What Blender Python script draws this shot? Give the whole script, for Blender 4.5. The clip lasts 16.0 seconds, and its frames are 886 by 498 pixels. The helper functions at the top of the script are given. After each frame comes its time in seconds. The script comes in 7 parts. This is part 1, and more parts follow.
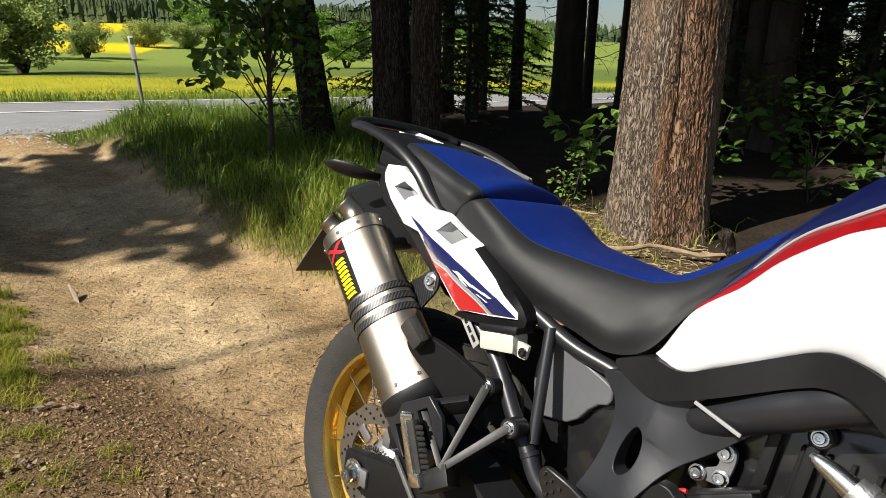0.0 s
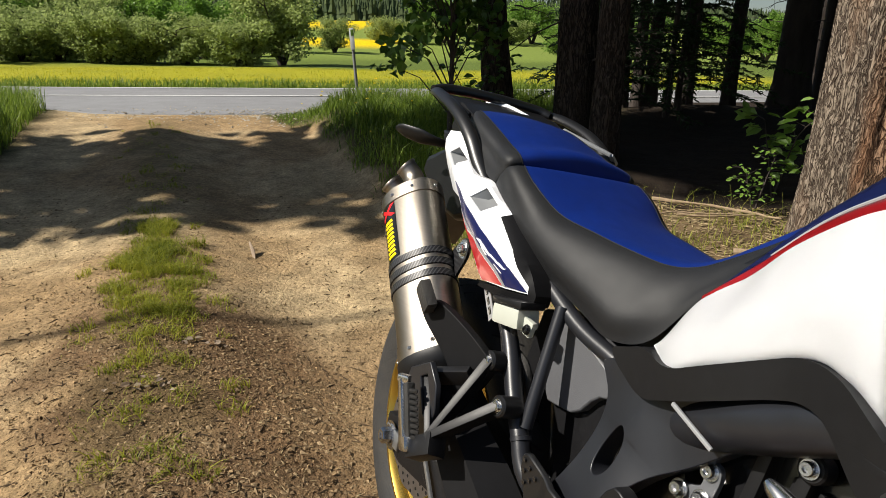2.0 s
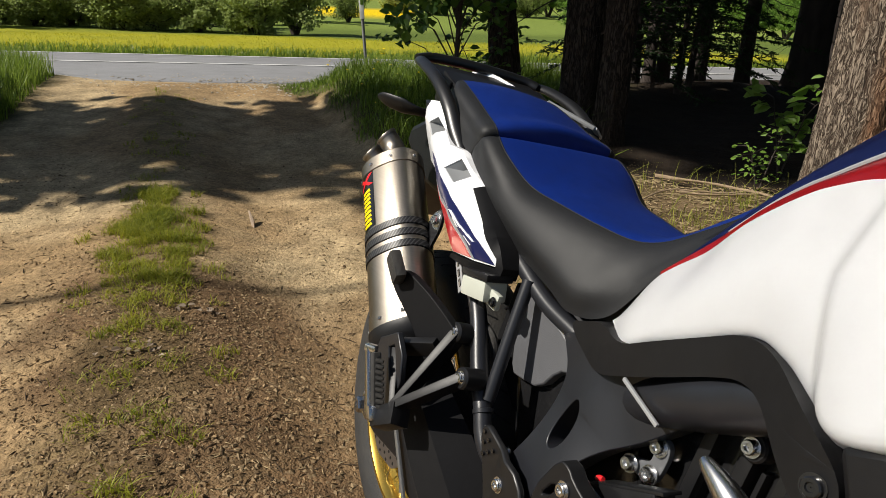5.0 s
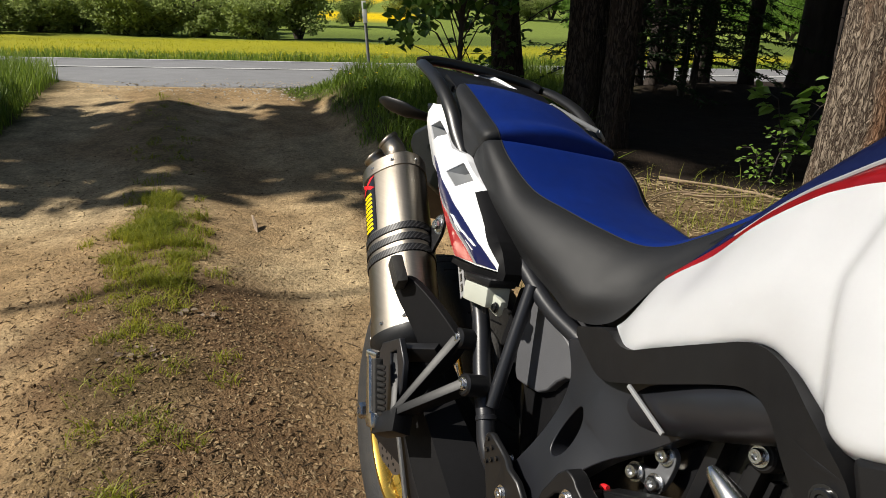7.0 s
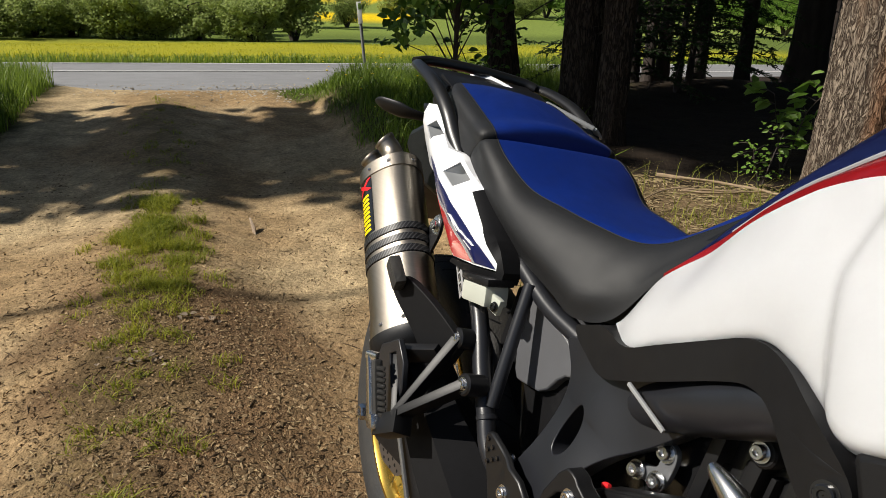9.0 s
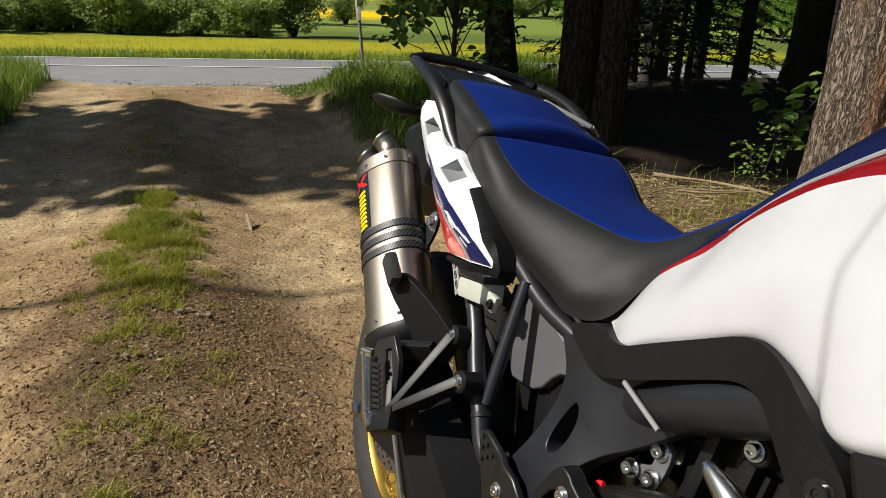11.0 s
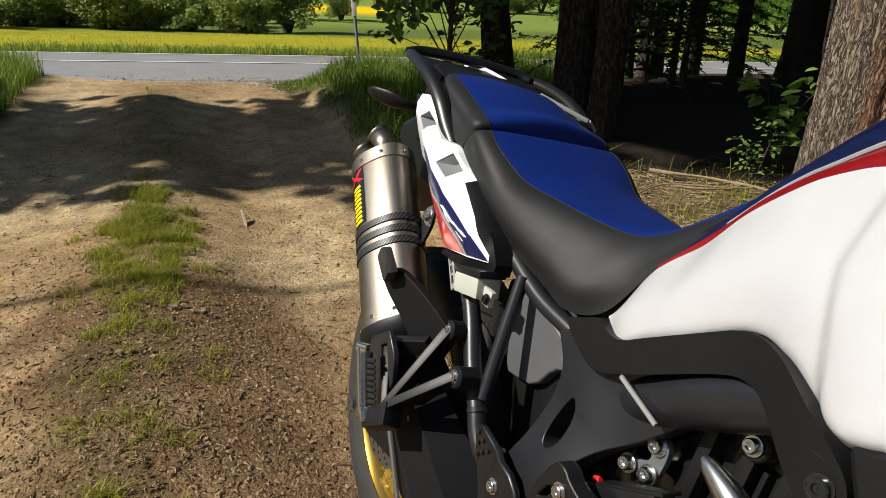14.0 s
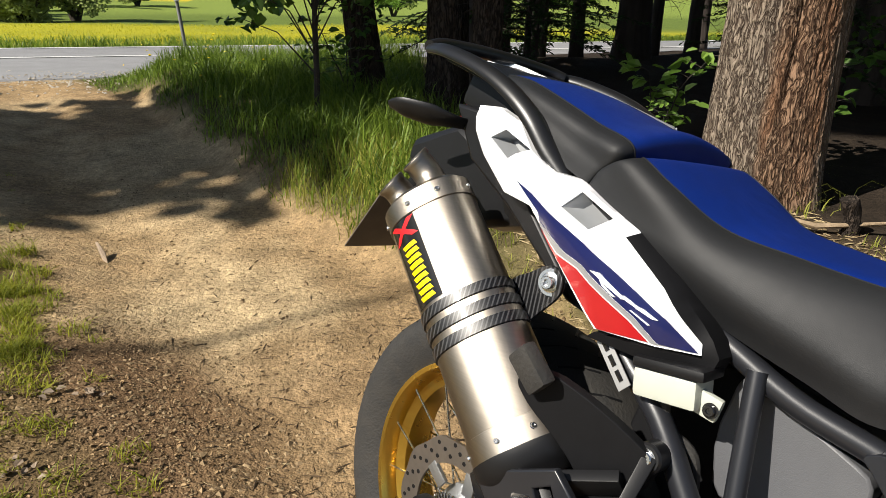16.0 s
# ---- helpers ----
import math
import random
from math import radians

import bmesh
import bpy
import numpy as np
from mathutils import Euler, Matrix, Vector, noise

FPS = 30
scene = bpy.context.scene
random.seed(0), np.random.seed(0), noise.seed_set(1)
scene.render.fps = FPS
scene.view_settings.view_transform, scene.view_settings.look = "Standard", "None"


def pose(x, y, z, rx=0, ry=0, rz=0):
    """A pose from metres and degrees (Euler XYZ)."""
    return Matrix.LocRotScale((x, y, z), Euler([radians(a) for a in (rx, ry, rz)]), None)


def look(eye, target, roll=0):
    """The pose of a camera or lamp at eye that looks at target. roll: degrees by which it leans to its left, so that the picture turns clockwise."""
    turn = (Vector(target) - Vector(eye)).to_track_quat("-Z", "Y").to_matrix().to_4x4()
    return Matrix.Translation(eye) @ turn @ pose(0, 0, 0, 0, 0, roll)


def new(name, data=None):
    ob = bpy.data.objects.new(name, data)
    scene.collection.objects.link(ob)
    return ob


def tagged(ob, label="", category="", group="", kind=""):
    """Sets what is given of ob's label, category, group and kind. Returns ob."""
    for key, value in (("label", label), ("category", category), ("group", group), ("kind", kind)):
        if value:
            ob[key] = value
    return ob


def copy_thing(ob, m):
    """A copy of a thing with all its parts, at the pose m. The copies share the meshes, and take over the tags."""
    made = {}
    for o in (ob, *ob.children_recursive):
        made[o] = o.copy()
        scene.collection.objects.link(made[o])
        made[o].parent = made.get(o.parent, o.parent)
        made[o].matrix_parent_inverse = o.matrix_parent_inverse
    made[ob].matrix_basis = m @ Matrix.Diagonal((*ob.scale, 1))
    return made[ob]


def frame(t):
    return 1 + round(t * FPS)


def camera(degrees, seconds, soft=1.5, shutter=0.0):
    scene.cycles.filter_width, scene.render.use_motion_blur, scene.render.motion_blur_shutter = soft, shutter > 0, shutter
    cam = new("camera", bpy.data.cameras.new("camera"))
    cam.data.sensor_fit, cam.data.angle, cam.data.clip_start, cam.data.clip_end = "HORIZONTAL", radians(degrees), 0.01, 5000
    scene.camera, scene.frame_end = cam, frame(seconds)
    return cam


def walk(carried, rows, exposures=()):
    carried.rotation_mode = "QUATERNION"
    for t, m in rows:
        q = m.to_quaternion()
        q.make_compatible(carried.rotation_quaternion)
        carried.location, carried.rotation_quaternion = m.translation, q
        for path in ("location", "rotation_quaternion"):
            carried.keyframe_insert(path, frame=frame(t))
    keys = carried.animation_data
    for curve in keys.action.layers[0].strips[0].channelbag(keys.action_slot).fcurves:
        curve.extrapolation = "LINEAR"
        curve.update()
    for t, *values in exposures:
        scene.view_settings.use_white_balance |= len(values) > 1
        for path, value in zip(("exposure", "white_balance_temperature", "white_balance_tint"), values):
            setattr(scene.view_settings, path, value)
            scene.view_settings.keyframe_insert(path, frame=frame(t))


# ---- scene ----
cam = camera(68.5, 16.0, soft=0.8)
PATH = [
    (0, (0.042, 0.006, 1.147), (0.621, 1.834, 0.579), 1.1),
    (0.2, (0.076, -0.05, 1.128), (0.625, 1.811, 0.627), 1.5),
    (0.3, (0.095, -0.08, 1.13), (0.572, 1.797, 0.612), 1.1),
    (0.5, (0.134, -0.149, 1.143), (0.481, 1.724, 0.533), 1.3),
    (1, (0.211, -0.111, 1.134), (0.482, 1.769, 0.509), 0.5),
    (1.5, (0.253, -0.043, 1.118), (0.459, 1.85, 0.507), -0.2),
    (2, (0.345, -0.016, 1.093), (0.306, 1.894, 0.5), 1.1),
    (2.5, (0.38, -0.019, 1.104), (0.159, 1.873, 0.493), -1.3),
    (3, (0.397, -0.036, 1.1), (0.102, 1.834, 0.458), -1.2),
    (3.5, (0.406, -0.029, 1.095), (0.287, 1.848, 0.416), 0.8),
    (4, (0.411, -0.011, 1.088), (0.346, 1.866, 0.402), 1.8),
    (4.5, (0.409, -0.008, 1.087), (0.343, 1.872, 0.41), 2.1),
    (7, (0.412, 0.004, 1.086), (0.331, 1.89, 0.426), 1.7),
    (7.5, (0.414, 0.005, 1.087), (0.348, 1.891, 0.424), 1.6),
    (8, (0.413, 0.007, 1.087), (0.357, 1.895, 0.427), 1.8),
    (8.5, (0.414, 0.007, 1.086), (0.346, 1.893, 0.424), 1.4),
    (9, (0.413, 0.006, 1.086), (0.336, 1.892, 0.425), 0.9),
    (11.5, (0.415, 0.009, 1.082), (0.351, 1.892, 0.411), 1.6),
    (12, (0.417, 0.01, 1.081), (0.36, 1.89, 0.401), 1.5),
    (12.5, (0.419, 0.01, 1.081), (0.364, 1.89, 0.401), 1.5),
    (13, (0.414, 0.01, 1.08), (0.35, 1.891, 0.405), 1.6),
    (13.5, (0.415, 0.009, 1.08), (0.352, 1.89, 0.402), 1.5),
    (14, (0.414, 0.014, 1.078), (0.36, 1.895, 0.402), 1.6),
    (14.5, (0.344, 0.021, 1.068), (0.349, 1.895, 0.369), 0.9),
    (15, (0.18, 0.11, 1.076), (0.461, 1.956, 0.359), 0.6),
    (15.5, (0.121, 0.234, 1.079), (0.498, 2.06, 0.356), 0.8),
    (16, (0.064, 0.405, 1.067), (0.506, 2.223, 0.361), 1.1),
]
EXPOSURES = [(0.0, 0.5), (0.5, 0.45), (0.9, 0.32), (1.5, 0.25), (2.5, 0.32), (3.0, 0.35), (3.5, 0.22), (4.5, 0.08), (9.0, 0.06), (14.0, 0.08), (14.5, 0.16), (15.0, 0.25), (15.5, 0.42), (16.0, 0.48)]
walk(cam, [(t, look(eye, target, roll)) for t, eye, target, roll in PATH], EXPOSURES)


# ---- light: clear morning sky, one sun low over the left ----
SUN_DIR = Vector((-0.70, -0.19, 0.69)).normalized()      # towards the sun
world = bpy.data.worlds.new("sky")
scene.world = world
world.use_nodes = True
wn = world.node_tree.nodes
sky = wn.new("ShaderNodeTexSky")
sky.sky_type, sky.sun_disc = "NISHITA", False
sky.sun_elevation = math.asin(SUN_DIR.z)
sky.sun_rotation = math.atan2(SUN_DIR.x, SUN_DIR.y)
wn["Background"].inputs[1].default_value = 0.056
world.node_tree.links.new(sky.outputs[0], wn["Background"].inputs[0])
sun = new("sun", bpy.data.lights.new("sun", "SUN"))
sun.data.energy, sun.data.angle, sun.data.color = 5.6, radians(0.55), (1.0, 0.94, 0.84)
sun.matrix_world = look(SUN_DIR * 60, (0, 0, 0))


# ---- materials ----
def mat(name, base, rough=0.6, metal=0.0, vary=0.25, scale=30.0, bump=0.0, bump_scale=80.0, dark=None, coat=0.0, spec=0.5, stretch=(1, 1, 1), rand=0.0):
    """A procedural surface: two scales of noise between base and dark, fine bump, optional clear coat."""
    m = bpy.data.materials.new(name)
    m.use_nodes = True
    nt = m.node_tree
    nd, lk = nt.nodes, nt.links
    b = nd["Principled BSDF"]
    b.inputs["Metallic"].default_value = metal
    b.inputs["Specular IOR Level"].default_value = spec
    b.inputs["Coat Weight"].default_value = coat
    b.inputs["Coat Roughness"].default_value = 0.08
    tc = nd.new("ShaderNodeTexCoord")
    mp = nd.new("ShaderNodeMapping")
    mp.inputs["Scale"].default_value = stretch
    lk.new(tc.outputs["Object"], mp.inputs[0])
    n1, n2 = nd.new("ShaderNodeTexNoise"), nd.new("ShaderNodeTexNoise")
    for n, s, d in ((n1, scale, 4.0), (n2, scale * 0.13, 3.0)):
        n.inputs["Scale"].default_value, n.inputs["Detail"].default_value = s, d
        lk.new(mp.outputs[0], n.inputs["Vector"])
    mx = nd.new("ShaderNodeMath")
    mx.operation = "MULTIPLY_ADD"
    mx.inputs[1].default_value = 0.5
    lk.new(n1.outputs[0], mx.inputs[0])
    half = nd.new("ShaderNodeMath")
    half.operation = "MULTIPLY"
    half.inputs[1].default_value = 0.5
    lk.new(n2.outputs[0], half.inputs[0])
    lk.new(half.outputs[0], mx.inputs[2])
    src = mx.outputs[0]
    if rand:
        oi = nd.new("ShaderNodeObjectInfo")
        ra = nd.new("ShaderNodeMath")
        ra.operation, ra.inputs[1].default_value = "MULTIPLY_ADD", rand
        lk.new(oi.outputs["Random"], ra.inputs[0])
        lk.new(src, ra.inputs[2])
        src = ra.outputs[0]
    cr = nd.new("ShaderNodeValToRGB")
    dk = dark if dark else tuple(c * (1 - vary) for c in base)
    cr.color_ramp.elements[0].position, cr.color_ramp.elements[1].position = 0.36, 0.62
    cr.color_ramp.elements[0].color, cr.color_ramp.elements[1].color = (*dk, 1), (*base, 1)
    lk.new(src, cr.inputs[0])
    lk.new(cr.outputs[0], b.inputs["Base Color"])
    rr = nd.new("ShaderNodeMapRange")
    rr.inputs["To Min"].default_value, rr.inputs["To Max"].default_value = min(1, rough * 1.2), rough * 0.85
    lk.new(mx.outputs[0], rr.inputs[0])
    lk.new(rr.outputs[0], b.inputs["Roughness"])
    if bump:
        n3 = nd.new("ShaderNodeTexNoise")
        n3.inputs["Scale"].default_value, n3.inputs["Detail"].default_value = bump_scale, 5.0
        lk.new(mp.outputs[0], n3.inputs["Vector"])
        bp = nd.new("ShaderNodeBump")
        bp.inputs["Strength"].default_value, bp.inputs["Distance"].default_value = min(1.0, bump), 0.01
        lk.new(n3.outputs[0], bp.inputs["Height"])
        lk.new(bp.outputs[0], b.inputs["Normal"])
    return m


WHITE = mat("white_paint", (0.88, 0.89, 0.91), 0.25, vary=0.03, coat=0.6)
BLACK_PLASTIC = mat("black_plastic", (0.009, 0.009, 0.010), 0.42, vary=0.3, scale=60, bump=0.04, bump_scale=1400, spec=0.32)
BLACK_GLOSS = mat("black_gloss", (0.012, 0.012, 0.013), 0.2, vary=0.2, coat=0.3)
FRAME_PAINT = mat("frame_paint", (0.016, 0.017, 0.021), 0.34, vary=0.2, bump=0.03, bump_scale=900)
SEAT_BLACK = mat("seat_vinyl_black", (0.014, 0.0145, 0.016), 0.54, vary=0.2, scale=40, bump=0.12, bump_scale=1500, spec=0.36)
SEAT_BLUE = mat("seat_vinyl_blue", (0.0015, 0.019, 0.17), 0.5, vary=0.2, scale=40, bump=0.12, bump_scale=1500, spec=0.35)
RED = mat("red_decal", (0.46, 0.012, 0.016), 0.3, vary=0.1, coat=0.5)
NAVY = mat("navy_decal", (0.008, 0.013, 0.085), 0.3, vary=0.15, coat=0.5)
SILVER = mat("silver_decal", (0.34, 0.35, 0.36), 0.4, metal=0.2, vary=0.1)
TITANIUM = mat("brushed_titanium", (0.33, 0.295, 0.25), 0.36, metal=1.0, vary=0.12, scale=18, stretch=(1, 1, 30), bump=0.08, bump_scale=300)
CHROME = mat("zinc_steel", (0.7, 0.7, 0.7), 0.25, metal=1.0, vary=0.15)
CAST = mat("cast_aluminium", (0.42, 0.43, 0.44), 0.42, metal=0.9, vary=0.15, bump=0.2, bump_scale=300)
GOLD = mat("gold_anodised_rim", (0.76, 0.50, 0.10), 0.27, metal=0.95, vary=0.12)
RUBBER = mat("tyre_rubber", (0.020, 0.020, 0.020), 0.7, vary=0.35, scale=40, bump=0.2, bump_scale=200, dark=(0.034, 0.031, 0.027))
def bark(name, ridge, furrow, patch, fine=1.0, red=None):
    """Furrowed bark: long plates, grey on the ridges and dark in the furrows, with stained patches."""
    m = bpy.data.materials.new(name)
    m.use_nodes = True
    nd, lk = m.node_tree.nodes, m.node_tree.links
    b = nd["Principled BSDF"]
    b.inputs["Roughness"].default_value, b.inputs["Specular IOR Level"].default_value = 0.95, 0.15
    tc, mp, wob = nd.new("ShaderNodeTexCoord"), nd.new("ShaderNodeMapping"), nd.new("ShaderNodeTexNoise")
    wob.inputs["Scale"].default_value = 9.0
    lk.new(tc.outputs["Object"], wob.inputs["Vector"])
    sc, add_ = nd.new("ShaderNodeVectorMath"), nd.new("ShaderNodeVectorMath")
    sc.operation, add_.operation = "SCALE", "ADD"
    sc.inputs["Scale"].default_value = 0.05
    lk.new(wob.outputs["Color"], sc.inputs[0])
    lk.new(tc.outputs["Object"], add_.inputs[0])
    lk.new(sc.outputs[0], add_.inputs[1])
    mp.inputs["Scale"].default_value = (1, 1, 0.2)
    lk.new(add_.outputs[0], mp.inputs[0])
    # winding furrows between long plates
    vo = nd.new("ShaderNodeTexNoise")
    vo.inputs["Scale"].default_value, vo.inputs["Detail"].default_value, vo.inputs["Distortion"].default_value = 34.0 * fine, 3.0, 0.6
    lk.new(mp.outputs[0], vo.inputs["Vector"])
    cen, rdg = nd.new("ShaderNodeMath"), nd.new("ShaderNodeMath")
    cen.operation, cen.inputs[1].default_value = "SUBTRACT", 0.5
    lk.new(vo.outputs[0], cen.inputs[0])
    rdg.operation = "ABSOLUTE"
    lk.new(cen.outputs[0], rdg.inputs[0])
    cap_ = nd.new("ShaderNodeMath")
    cap_.operation, cap_.inputs[1].default_value = "MINIMUM", 0.13
    lk.new(rdg.outputs[0], cap_.inputs[0])
    ns, np_ = nd.new("ShaderNodeTexNoise"), nd.new("ShaderNodeTexNoise")
    ns.inputs["Scale"].default_value, ns.inputs["Detail"].default_value = 90.0 * fine, 6.0
    lk.new(mp.outputs[0], ns.inputs["Vector"])
    np_.inputs["Scale"].default_value, np_.inputs["Detail"].default_value = 5.0, 6.0
    lk.new(mp.outputs[0], np_.inputs["Vector"])
    ht = nd.new("ShaderNodeMath")
    ht.operation = "MULTIPLY_ADD"
    ht.inputs[1].default_value = 3.6
    lk.new(cap_.outputs[0], ht.inputs[0])
    h2 = nd.new("ShaderNodeMath")
    h2.operation, h2.inputs[1].default_value = "MULTIPLY", 0.6
    lk.new(ns.outputs[0], h2.inputs[0])
    lk.new(h2.outputs[0], ht.inputs[2])
    cr, pr, mx = nd.new("ShaderNodeValToRGB"), nd.new("ShaderNodeValToRGB"), nd.new("ShaderNodeMix")
    cr.color_ramp.elements[0].position, cr.color_ramp.elements[1].position = 0.34, 0.78
    cr.color_ramp.elements[0].color, cr.color_ramp.elements[1].color = (*furrow, 1), (*ridge, 1)
    lk.new(ht.outputs[0], cr.inputs[0])
    pr.color_ramp.elements[0].position, pr.color_ramp.elements[1].position = 0.5, 0.62
    lk.new(np_.outputs[0], pr.inputs[0])
    mx.data_type, mx.blend_type = "RGBA", "MIX"
    mx.inputs[7].default_value = (*patch, 1)
    dm = nd.new("ShaderNodeMath")
    dm.operation, dm.inputs[1].default_value = "MULTIPLY", 0.6
    lk.new(pr.outputs[0], dm.inputs[0])
    lk.new(dm.outputs[0], mx.inputs[0])
    lk.new(cr.outputs[0], mx.inputs[6])
    tint = mx.outputs[2]
    if red:
        # rust-red stripe down one side of the trunk
        dt, jit, rg, ml = nd.new("ShaderNodeVectorMath"), nd.new("ShaderNodeMath"), nd.new("ShaderNodeMapRange"), nd.new("ShaderNodeMix")
        dt.operation = "DOT_PRODUCT"
        dt.inputs[1].default_value = (math.cos(radians(254)), math.sin(radians(254)), 0)
        flat, nz = nd.new("ShaderNodeVectorMath"), nd.new("ShaderNodeVectorMath")
        flat.operation, nz.operation = "MULTIPLY", "NORMALIZE"
        flat.inputs[1].default_value = (1, 1, 0)
        lk.new(tc.outputs["Object"], flat.inputs[0])
        lk.new(flat.outputs[0], nz.inputs[0])
        lk.new(nz.outputs[0], dt.inputs[0])
        jit.operation, jit.inputs[1].default_value = "MULTIPLY_ADD", 0.42
        lk.new(np_.outputs[0], jit.inputs[0])
        lk.new(dt.outputs["Value"], jit.inputs[2])
        rg.inputs["From Min"].default_value, rg.inputs["From Max"].default_value = 1.05, 1.16
        rg.inputs["To Max"].default_value = 0.75
        lk.new(jit.outputs[0], rg.inputs[0])
        ml.data_type, ml.blend_type = "RGBA", "MULTIPLY"
        ml.inputs[7].default_value = (*red, 1)
        lk.new(rg.outputs[0], ml.inputs[0])
        lk.new(tint, ml.inputs[6])
        tint = ml.outputs[2]
    lk.new(tint, b.inputs["Base Color"])
    bp = nd.new("ShaderNodeBump")
    bp.inputs["Strength"].default_value, bp.inputs["Distance"].default_value = 1.0, 0.02
    lk.new(ht.outputs[0], bp.inputs["Height"])
    lk.new(bp.outputs[0], b.inputs["Normal"])
    return m


BARK = bark("bark_furrowed", (0.31, 0.25, 0.19), (0.055, 0.038, 0.028), (0.27, 0.18, 0.12), 1.8, (1.0, 0.70, 0.52))
BIRCH = mat("birch_bark", (0.62, 0.58, 0.50), 0.8, vary=0.5, scale=22, bump=0.5, bump_scale=40, dark=(0.10, 0.085, 0.07), stretch=(0.4, 0.4, 1.6))
BARK_BROWN = bark("bark_brown", (0.085, 0.065, 0.052), (0.022, 0.017, 0.014), (0.065, 0.045, 0.032), 1.2)
BARK_DARK = mat("bark_dark", (0.065, 0.05, 0.042), 0.95, vary=0.5, scale=14, bump=1.0, bump_scale=30, stretch=(1, 1, 0.25))
ASPHALT = mat("asphalt", (0.25, 0.25, 0.255), 0.85, vary=0.2, scale=3, bump=0.4, bump_scale=150)
CARBON = mat("carbon_weave", (0.03, 0.03, 0.032), 0.4, vary=0.3, coat=0.15)
RED_STICKER = mat("red_sticker", (0.75, 0.015, 0.02), 0.35, vary=0.05)
YELLOW = mat("yellow_sticker", (0.85, 0.62, 0.0), 0.4, vary=0.05)
SATIN_BLACK = mat("satin_black_cast", (0.010, 0.010, 0.011), 0.34, vary=0.25, bump=0.02, bump_scale=800, spec=0.5)
GREY_PLASTIC = mat("grey_plastic", (0.10, 0.102, 0.11), 0.42, vary=0.12, bump=0.1, bump_scale=800)
BRONZE = mat("bronze_engine_paint", (0.30, 0.20, 0.11), 0.4, metal=0.6, vary=0.2)
MILKY = mat("milky_plastic", (0.50, 0.52, 0.45), 0.4, vary=0.1)
PLATE_BACK = mat("plate_back", (0.12, 0.10, 0.085), 0.6, metal=0.3, vary=0.2)
LABEL_GREY = mat("label_grey", (0.32, 0.32, 0.32), 0.4, vary=0.1)
CAST_GREY = mat("cast_grey", (0.17, 0.175, 0.185), 0.4, metal=0.3, vary=0.15, bump=0.03, bump_scale=700)
# woven carbon: fine twill bands that run slantwise round the silencer
nt = CARBON.node_tree
tc, dt, ws = nt.nodes.new("ShaderNodeTexCoord"), nt.nodes.new("ShaderNodeVectorMath"), nt.nodes.new("ShaderNodeMath")
dt.operation, dt.inputs[1].default_value = "DOT_PRODUCT", (-0.80, -0.55, 0.0)
nt.links.new(tc.outputs["Object"], dt.inputs[0])
ws.operation, ws.inputs[1].default_value = "MULTIPLY", 2 * math.pi / 0.0052
sn = nt.nodes.new("ShaderNodeMath")
sn.operation = "SINE"
nt.links.new(dt.outputs["Value"], ws.inputs[0])
nt.links.new(ws.outputs[0], sn.inputs[0])
cr = nt.nodes.new("ShaderNodeValToRGB")
cr.color_ramp.elements[0].position, cr.color_ramp.elements[1].position = 0.3, 0.6
cr.color_ramp.elements[0].color, cr.color_ramp.elements[1].color = (0.004, 0.004, 0.005, 1), (0.055, 0.055, 0.058, 1)
nt.links.new(sn.outputs[0], cr.inputs[0])
nt.links.new(cr.outputs[0], nt.nodes["Principled BSDF"].inputs["Base Color"])
ROAD_PAINT = mat("road_paint", (0.72, 0.72, 0.70), 0.7, vary=0.25, scale=8)
STONE = mat("pebble", (0.38, 0.34, 0.28), 0.9, vary=0.4, scale=20, bump=0.3, bump_scale=80, rand=0.2)


def island_mat(name, c1, c2, rough=0.6, trans=0.35, spec=0.25, noise_scale=3.0):
    """Leaves, blades and chips: every island takes its own tint between c1 and c2; light shines through in part."""
    m = bpy.data.materials.new(name)
    m.use_nodes = True
    nd, lk = m.node_tree.nodes, m.node_tree.links
    b = nd["Principled BSDF"]
    b.inputs["Roughness"].default_value, b.inputs["Specular IOR Level"].default_value = rough, spec
    geo = nd.new("ShaderNodeNewGeometry")
    tx = nd.new("ShaderNodeTexNoise")
    tx.inputs["Scale"].default_value = noise_scale
    lk.new(geo.outputs["Position"], tx.inputs["Vector"])
    ad = nd.new("ShaderNodeMath")
    ad.operation, ad.inputs[1].default_value = "MULTIPLY_ADD", 0.7
    lk.new(geo.outputs["Random Per Island"], ad.inputs[0])
    sb = nd.new("ShaderNodeMath")
    sb.operation, sb.inputs[1].default_value = "SUBTRACT", 0.35
    lk.new(tx.outputs[0], sb.inputs[0])
    lk.new(sb.outputs[0], ad.inputs[2])
    cr = nd.new("ShaderNodeValToRGB")
    cr.color_ramp.elements[0].color, cr.color_ramp.elements[1].color = (*c1, 1), (*c2, 1)
    lk.new(ad.outputs[0], cr.inputs[0])
    lk.new(cr.outputs[0], b.inputs["Base Color"])
    if trans:
        tr = nd.new("ShaderNodeBsdfTranslucent")
        lk.new(cr.outputs[0], tr.inputs["Color"])
        ms = nd.new("ShaderNodeMixShader")
        ms.inputs[0].default_value = trans
        lk.new(b.outputs[0], ms.inputs[1])
        lk.new(tr.outputs[0], ms.inputs[2])
        lk.new(ms.outputs[0], nd["Material Output"].inputs["Surface"])
    return m


